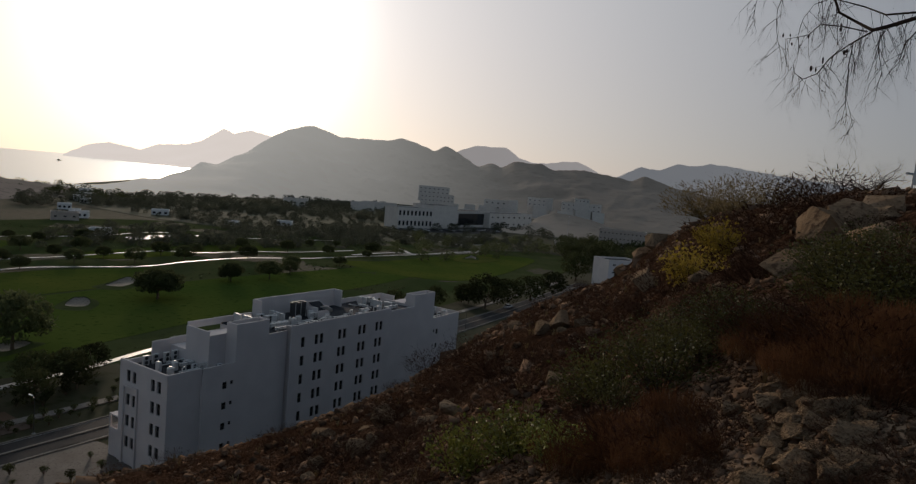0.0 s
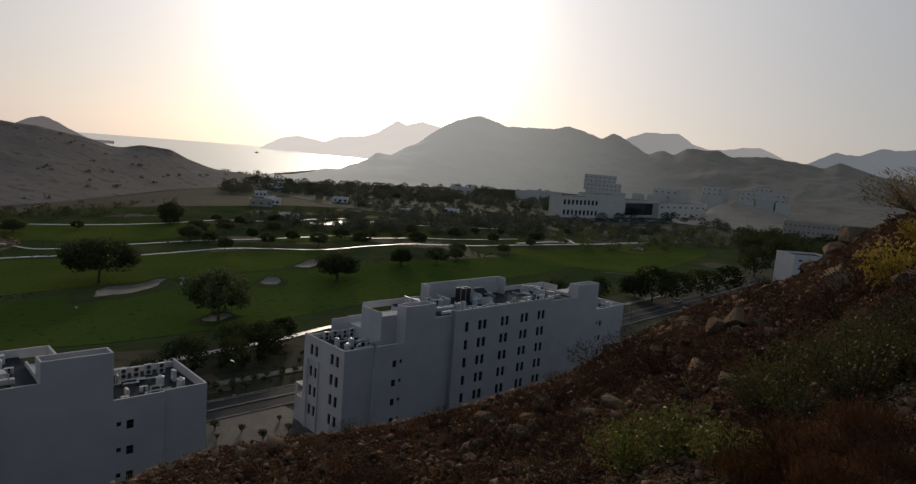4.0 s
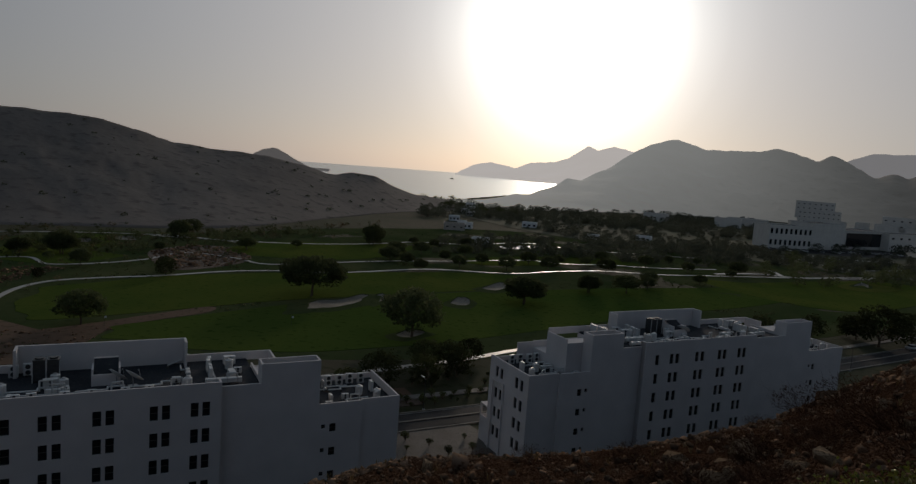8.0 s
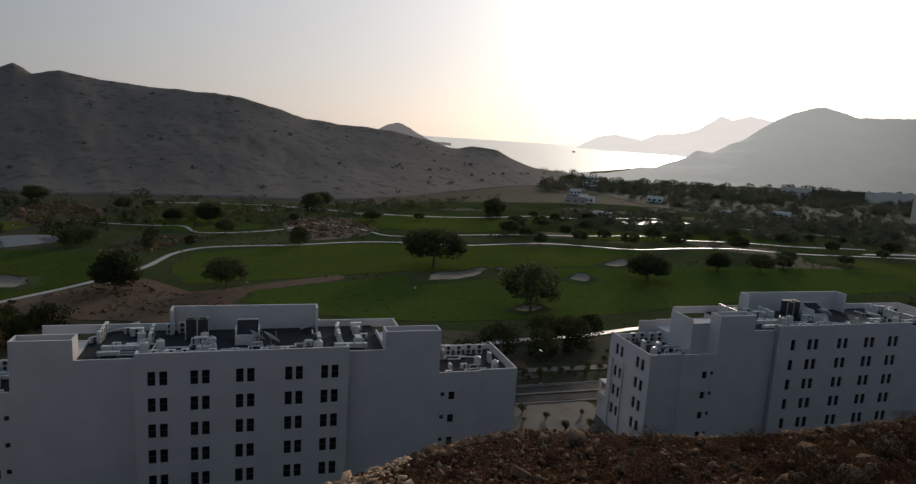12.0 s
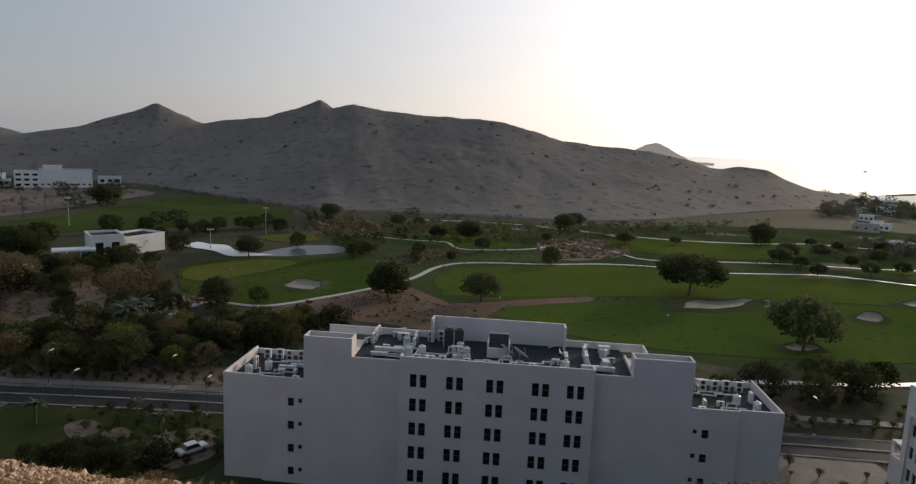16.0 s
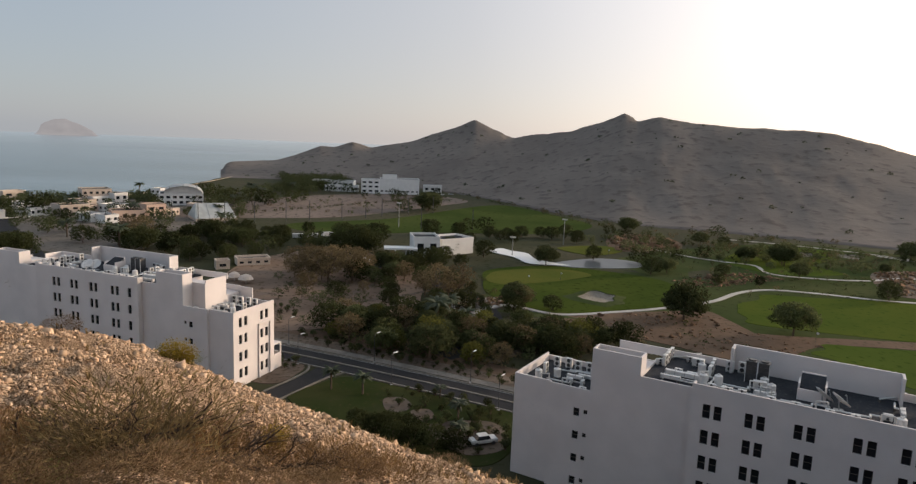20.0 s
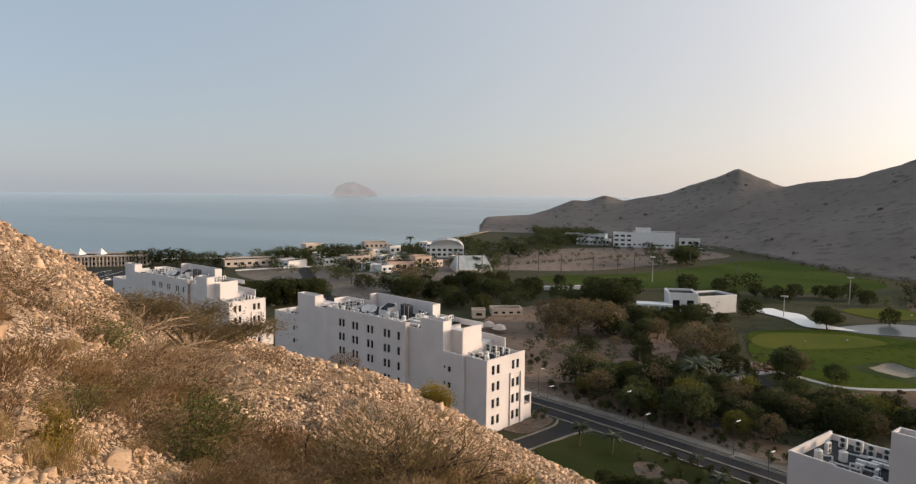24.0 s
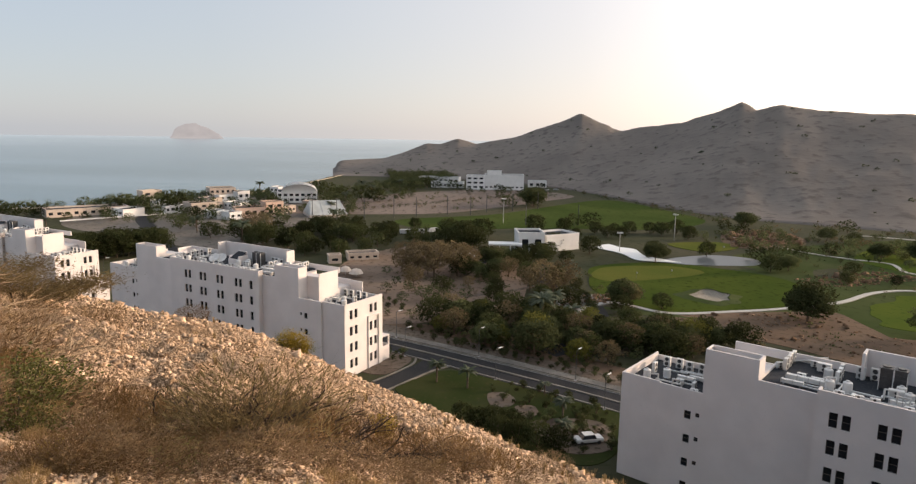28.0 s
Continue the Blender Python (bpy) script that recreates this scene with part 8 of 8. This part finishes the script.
DRY0 = [(-15.8, 4.5, 0.72), (-20.0, 4.1, 0.58), (-13.3, 5.3, 0.56), (-24.0, 4.0, 0.53), (-32.4, 5.0, 0.8), (-29.6, 5.4, 0.72), (-33.9, 4.2, 0.48), (-27.1, 6.2, 0.77), (-22.3, 7.9, 0.84), (-7.1, 9.8, 1.04), (-4.4, 14.4, 1.28), (-9.9, 11.9, 0.95), (-14.5, 13.7, 1.21), (-18.4, 13.6, 1.2), (-24.8, 10.4, 1.11), (-22.4, 18.9, 2.0),
        (-25.6, 17.3, 1.69), (-28.9, 22.6, 2.2), (-26.9, 33.7, 2.6), (-31.2, 18.7, 1.49), (-16.3, 12.7, 0.79), (-8.1, 23.6, 1.25), (-11.4, 31.2, 1.66), (4.0, 16.1, 1.0), (0.5, 15.0, 0.8), (8.3, 10.6, 0.94), (3.1, 8.7, 0.85), (14.5, 16.0, 0.85), (11.9, 11.2, 0.69)]
DRY8 = [(22.5, 16.6, 0.88), (13.4, 16.7, 0.89), (10.0, 14.0, 0.87), (4.8, 16.0, 0.99), (2.9, 17.8, 0.95), (0.0, 13.3, 0.71), (-2.8, 14.9, 1.19), (1.2, 32.2, 2.0), (-1.8, 27.3, 2.0), (26.1, 14.2, 0.5), (31.9, 14.0, 0.37), (7.1, 21.0, 0.74)]
DRY25 = [(137.3, 23.4, 1.87), (139.2, 8.7, 0.85), (134.7, 10.8, 1.53), (130.0, 11.9, 1.48), (137.1, 7.2, 0.89), (132.0, 7.3, 1.03), (127.1, 7.0, 0.74), (140.5, 6.8, 0.6), (145.4, 5.8, 0.67), (148.0, 6.1, 0.49), (147.5, 8.2, 0.58), (144.0, 12.2, 0.76), (142.3, 25.5, 1.58), (148.5, 11.6, 0.51), (146.6, 17.8, 0.79), (144.2, 37.8, 1.67), (123.1, 7.8, 0.62),
         (127.0, 20.2, 1.25), (141.2, 14.5, 1.03), (136.1, 12.4, 0.99), (132.4, 17.0, 1.51)]
DRY28 = [(129.3, 7.8, 0.62), (130.4, 18.0, 0.8), (126.4, 5.5, 0.73), (120.6, 6.2, 0.93), (109.3, 7.2, 0.96), (104.5, 8.1, 0.86), (100.2, 8.9, 0.87), (123.9, 5.3, 0.56), (129.6, 5.5, 0.58), (119.9, 10.4, 0.37), (120.1, 36.1, 1.6), (116.1, 17.3, 0.46), (105.5, 14.6, 0.52), (93.6, 11.4, 0.5), (88.8, 12.8, 0.91), (82.5, 13.5, 1.08), (96.4, 9.3, 0.49)]
DARK = [(114.9, 6.8, 0.96), (117.5, 6.6, 0.8), (-22.5, 60, 4.5), (-20.6, 64, 4.0), (-24.4, 50, 3.6)]
pick = random.Random(3)
DC = [dry_bush(s, M_TWIG, "dry brown thorn bush on the stony slope", 16, 2, 0.95, 0.008, 700) for s in (61, 62)]
DR = [dry_bush(s, M_RTWIG_SHADE, "russet dry thorn bush on the shaded slope", 17, 2, 1.0) for s in (14, 15, 16)]
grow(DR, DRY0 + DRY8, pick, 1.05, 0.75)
more = []
while len(more) < 50:
    a, d = pick.uniform(-36, 30), math.exp(pick.uniform(math.log(5), math.log(75)))
    if d < float(BROW_R(a)) * 0.98 and (a < 8 or pick.random() < 0.4):
        more.append((a, d, pick.uniform(0.35, 0.8) * (1 + d * 0.02)))
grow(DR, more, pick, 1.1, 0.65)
grow(DB, [q for k, q in enumerate(DRY25 + DRY28) if k % 3 and not (98 < q[0] < 124 and q[1] < 9)], pick, 1.0, 0.66)
grow(DD, DARK, pick, 1.25, 0.95)
grow(LB, [q for q in LEAFY if -11 < q[0] < 50], pick, 1.05, 0.8)
grow(OB, [q for q in LEAFY if q[0] < -11], pick, 1.25, 0.72)
grow(GB, [q for q in LEAFY if q[0] > 100], pick, 1.35, 0.62)
more = []
while len(more) < 22:
    a, d = pick.uniform(123, 147), pick.uniform(5.0, 15.0)
    if a > 130 or d < 8.5:
        more.append((a, d, 0.06 * d + 0.16))
grow(DC, more, pick, 1.0, 0.62)
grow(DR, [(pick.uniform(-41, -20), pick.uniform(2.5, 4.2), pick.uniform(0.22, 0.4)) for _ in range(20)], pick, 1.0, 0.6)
ST = [dry_bush(s, M_STRAW, "pale straw tuft of tall dry grass", 4, 1, 0.5, 0.003, 420, "tall_grass", blade=0.28, upright=0.75) for s in (33, 34)]
grow(ST, [(pick.uniform(128, 149), pick.uniform(4.2, 12), pick.uniform(0.25, 0.5)) for _ in range(40)] + [(pick.uniform(96, 128), pick.uniform(5.5, 9), pick.uniform(0.25, 0.4)) for _ in range(14)], pick, 1.0, 0.9)
grow(TG, [(a, d, 0.105 * d) for a, d in ((-29.4, 5.5), (-31.2, 4.8), (-32.6, 5.3), (-34.3, 4.7), (-35.6, 5.3), (-33.0, 4.4), (-35.3, 4.3), (-30.2, 4.5), (-36.5, 4.8), (-28.4, 5.0), (-10.8, 5.2), (-12.8, 5.4), (-14.9, 4.5), (-16.8, 4.5),
                                       (-18.6, 4.6), (-15.6, 5.2), (-19.9, 4.7), (-12.0, 4.7), (-18.0, 4.0), (-21.9, 3.9), (-25.5, 5.6), (-31.7, 5.9), (-27.0, 6.0))], pick, 0.95, 0.9)
grow(OB, [(a, d, 0.085 * d) for a, d in ((-11.8, 7.3), (-14.2, 7.5), (-16.4, 7.6), (-18.7, 7.6), (-20.9, 7.5), (-23.1, 7.8), (-19.0, 6.2), (-21.2, 6.2), (-23.8, 6.4), (-25.9, 6.5), (-15.4, 6.0), (-29.0, 7.2), (-30.9, 7.4), (-32.9, 6.9), (-34.7, 7.1), (-35.9, 6.6), (-31.4, 8.5), (-33.7, 8.6))], pick, 1.15, 0.62)
grow(YB, YELLOW, pick, 1.2, 0.9)
# thorn bushes whose bare branches show
TB = [thorn_bush(s, M_PTWIG, "bare pale-branched thorn bush on the slope", s * 1.0) for s in (81, 82)]
TD = [thorn_bush(s, M_DTWIG, "dark bare spreading thorn bush on the slope", s * 1.0) for s in (83, 84)]
grow(TB, [(133.3, 14.0, 1.5), (132.3, 10.7, 1.25), (135.2, 16.5, 1.6), (136.4, 20.5, 1.7), (134.0, 12.0, 1.2), (129.0, 12.8, 0.9), (130.8, 8.4, 0.7)], pick, 1.25, 0.8)
grow(TD, [(114.8, 6.9, 0.95), (111.5, 7.4, 0.85), (118.2, 6.9, 0.8), (108.2, 8.0, 0.85), (104.8, 8.1, 0.75), (121.5, 7.2, 0.7), (100.5, 8.9, 0.8), (133.0, 24.0, 1.3)], pick, 1.6, 0.62)
grow(GB, [(132.6, 7.7, 0.86), (131.6, 7.5, 0.7), (138.4, 13.4, 0.9), (140.9, 6.4, 0.42), (130.8, 8.0, 0.6), (112.9, 28.6, 0.95), (111.0, 28.8, 0.85), (122.0, 5.6, 0.34)], pick, 1.35, 0.62)
GO = [dry_bush(s, M_GOLD, "golden-brown feathery dry brush on the slope", 10, 2, 0.95, 0.006, 1300, depth=3, blade=0.16, upright=0.35) for s in (91, 92, 93)]
grow(GO, [(a, d, 0.1 * d) for a, d in ((131.2, 5.6), (129.2, 5.4), (126.4, 6.6), (124.6, 7.6), (128.0, 7.6), (121.0, 6.2), (116.4, 7.2), (112.4, 6.9), (109.6, 7.8), (106.4, 8.2), (103.0, 8.4), (99.4, 8.5), (110.6, 8.7), (113.8, 8.1), (96.4, 8.8), (93.6, 8.9), (125.6, 8.2), (147.4, 6.0), (145.0, 6.8), (141.4, 7.9), (139.6, 7.2), (136.4, 8.6), (134.6, 9.6), (148.6, 7.0))], pick, 1.0, 0.7)
grow(DB, [(a, d, 0.09 * d) for a, d in ((127.5, 5.4), (124.0, 5.2), (120.4, 5.3), (117.2, 5.5), (113.6, 5.6), (110.2, 5.9), (106.8, 6.3), (103.6, 6.8), (122.4, 6.3), (115.6, 6.2), (129.4, 6.6), (100.8, 7.4), (97.6, 8.2))], pick, 1.15, 0.7)
grow(YB, [(142.1, 5.6, 0.26), (142.8, 5.8, 0.22), (130.9, 5.9, 0.2)], pick, 1.2, 0.9)
for ob in (*TB, *TD, *DB, *DC, *GB, *ST, *DR, *DD, *LB, *OB, *TG, *YB, *GO):
    for o in (*ob.children_recursive, ob):
        bpy.data.objects.remove(o)

# wide flat-topped thorn tree on the brow of the slope
r = random.Random(58)
root = tagged(new("thorn_tree"), "low flat-topped thorn tree with olive-brown canopy", "tree")
foot = at_slope(132.2, 23.2, 0.1)
root.matrix_basis = Matrix.Translation(foot)
side_a, rise_a = Vector(polar(131.2 + 90, 1.0) + (0,)), Vector(polar(131.2, 1.0) + (0,))
tops = []
for k in range(9):
    bm = bmesh.new()
    t = k * 2.4
    reach = Vector(side_a * math.cos(t) * r.uniform(1.1, 2.5) + rise_a * math.sin(t) * r.uniform(0.5, 1.6))
    tip = reach + Vector((0, 0, r.uniform(1.0, 1.45) + 0.30 * reach.dot(side_a)))
    mid = reach * 0.45 + Vector((0, 0, 0.55 + 0.12 * reach.dot(side_a)))
    rod(bm, (0, 0, -0.1), mid, 0.05, 0.032, 6)
    rod(bm, mid, tip, 0.032, 0.014, 6)
    for _ in range(9):
        twigs(bm, r, mid.lerp(tip, r.random()), Vector((r.gauss(0, 0.8), r.gauss(0, 0.8), r.uniform(0.1, 0.7))).normalized(), r.uniform(0.4, 0.9), 0.010, 2, 2, -0.02, 0.35)
    part("branch", bm, M_DTWIG, root)
    tops.append((mid, tip))
bm = bmesh.new()
for mid, tip in tops:
    for _ in range(3000):
        c = mid.lerp(tip, r.uniform(0.35, 1.1)) + Vector((r.gauss(0, 0.45), r.gauss(0, 0.45), r.gauss(0.12, 0.09)))
        d = Vector((r.gauss(0, 1), r.gauss(0, 1), r.gauss(0, 0.6))).normalized() * r.uniform(0.03, 0.075)
        w = d.orthogonal().normalized() * 0.014
        v = [bm.verts.new(q) for q in (c - d, c + w, c + d, c - w)]
        bm.faces.new((v[0], v[1], v[2]))
        bm.faces.new((v[0], v[2], v[3]))
part("canopy", bm, M_ATWIG, root)

# dry grass between the stones: one mass
g = random.Random(12)
bm = bmesh.new()
for az0, az1, n in ((-36, 42, 240), (80, 152, 260)):
    for _ in range(n):
        a = g.uniform(az0, az1)
        d = math.exp(g.uniform(math.log(4.5), math.log(45)))
        d = min(d, float(BROW_R(a)))
        p = at_slope(a, d)
        h = g.uniform(0.08, 0.2) * (1 + d * 0.015)
        for _ in range(11):
            t = g.uniform(0, 6.28)
            o = Vector((math.cos(t), math.sin(t), 0)) * h * g.uniform(0.1, 0.6)
            w = Vector((-math.sin(t), math.cos(t), 0)) * (0.004 + d * 0.0006)
            b = p + o * 0.25
            bm.faces.new([bm.verts.new(q) for q in (b - w, b + w, b + o * 0.5 + Vector((0, 0, h * 0.7)))])
            bm.faces.new([bm.verts.new(q) for q in (b + o * 0.5 + Vector((0, 0, h * 0.62)) - w * 0.6, b + o * 0.5 + Vector((0, 0, h * 0.62)) + w * 0.6, b + o + Vector((0, 0, h)))])
tagged(part("dry_grass", bm, M_STRAW), "straw-coloured dry grass tufts among stones", "grass", kind="stuff")

# bare tree whose branches hang over the view, and the bare shrub on the brow
r = random.Random(77)
root = tagged(new("bare_tree"), "bare tree with long drooping leafless branches", "tree")
foot = at_slope(-44, 4.6, 0.1)
root.matrix_basis = Matrix.Translation(foot)
tr = bmesh.new()


def rel(a, e, d):
    return EYE + heading(a, e) * d - foot


crotch = rel(-37.0, 15.0, 4.6)
rod(tr, (0, 0, 0), crotch * 0.55 + Vector((0.08, 0, 0)), 0.11, 0.08, 9)
rod(tr, crotch * 0.55 + Vector((0.08, 0, 0)), crotch, 0.08, 0.045, 9)
part("trunk", tr, M_DTWIG, root)
BOUGHS = [([(-37, 15), (-33.7, 14.3), (-31, 13.5), (-30.1, 13.3), (-29, 13.9), (-27.8, 14.6), (-27.1, 16.2), (-25.5, 19)], 0.026, 10),
         ([(-30.1, 13.2), (-29.3, 12.7), (-28.7, 12.3), (-27.6, 11.4), (-26.9, 10.3), (-26, 9.9), (-25.4, 10.3), (-25.2, 11)], 0.010, 3),
         ([(-29, 12.5), (-28.9, 11), (-29, 9.7), (-29, 8.5), (-29.2, 7.4), (-29.9, 6.8)], 0.006, 3),
         ([(-29.8, 13.2), (-28.2, 13.6), (-26.7, 13.8), (-26, 13.1), (-25.2, 12.9), (-24.4, 12.8)], 0.008, 3),
         ([(-28.3, 12.2), (-27.8, 11.6), (-27.3, 10.9), (-26.5, 10.7)], 0.005, 2),
         ([(-27.1, 16.2), (-25.4, 17.2), (-24, 16.2), (-23.6, 14.9), (-23.7, 13.5), (-24, 12.4), (-24.5, 12)], 0.006, 2),
         ]
BOUGHS += [([(-25.4, 17.2), (-22.6, 17.4), (-22.2, 16.2), (-22, 15.2), (-22, 14.6), (-22.2, 13.9)], 0.005, 2),
         ([(-33.7, 14.4), (-30.8, 14.3), (-29.4, 14.9), (-27.8, 15.4), (-26.2, 15.9)], 0.012, 6),
         ([(-31, 13.5), (-30.6, 12.6), (-30.7, 11.7), (-31.2, 9.9)], 0.006, 4),
         ([(-27.3, 15.6), (-26.1, 15.2), (-25.5, 14.3), (-25.3, 13.5)], 0.005, 2),
         ([(-35, 14.8), (-33, 13.4), (-32.2, 12.3), (-32.0, 11)], 0.010, 7), ([(-37, 15), (-33, 17.5), (-29, 18.8), (-25, 19)], 0.022, 6)]
for angles, w, n in BOUGHS:
    w, n = w * 0.5, (n + 3) // 2
    path = [rel(a_, e_, 4.25 + 0.15 * math.sin(3 * k + a_)) for k, (a_, e_) in enumerate(angles)]
    bm = bmesh.new()
    for k in range(len(path) - 1):
        f0, f1 = 1 - 0.8 * k / len(path), 1 - 0.8 * (k + 1) / len(path)
        rod(bm, path[k], path[k + 1], w * f0, w * f1, 6)
    for k in range(1, len(path)):
        for _ in range(n):
            q = path[k - 1].lerp(path[k], r.random())
            twigs(bm, r, q, Vector((r.gauss(0, 0.4), r.gauss(0, 0.4), r.uniform(-1.0, -0.3))), r.uniform(0.07, 0.2), 0.0017, 2, 2, 0.4, 0.5)
    part("branch", bm, M_DTWIG, root)
for _ in range(14):
    q = rel(*r.choice([(-24.4, 12.8), (-24.8, 12.8), (-25.9, 13.2), (-26.1, 13.1), (-26.5, 10.7), (-27.0, 10.9), (-27.6, 11.6), (-28.2, 13.7), (-28.5, 12.1), (-27.3, 11.3)]), 4.25) + Vector((r.uniform(-0.02, 0.02), 0, r.uniform(-0.03, 0.02)))
    bm = bmesh.new()
    bmesh.ops.create_icosphere(bm, subdivisions=1, radius=r.uniform(0.006, 0.011))
    bmesh.ops.scale(bm, vec=(0.8, 0.8, 1.6), verts=bm.verts)
    bmesh.ops.translate(bm, vec=q, verts=bm.verts)
    part("seed_pod", bm, M_DTWIG, root)
for a, d, h in ((-31.4, 25.0, 1.15), (-29.9, 26.0, 1.15), (-28.3, 27.0, 0.9), (-26.8, 30.0, 0.9), (-25.6, 30.0, 0.7)):
    root = tagged(new("bare_shrub"), "leafless twisted shrub standing on the brow", "shrub", "bare shrubs")
    root.matrix_basis = Matrix.Translation(at_slope(a, d, 0.1))
    for k in range(7):
        bm = bmesh.new()
        t = k * 0.9
        twigs(bm, r, (0, 0, 0), Vector((math.cos(t) * 0.8, math.sin(t) * 0.8, r.uniform(0.5, 1.2))).normalized(), h * r.uniform(0.7, 1.0), 0.02, 3, 2, 0.02, 0.6)
        part("branch", bm, M_DTWIG, root)
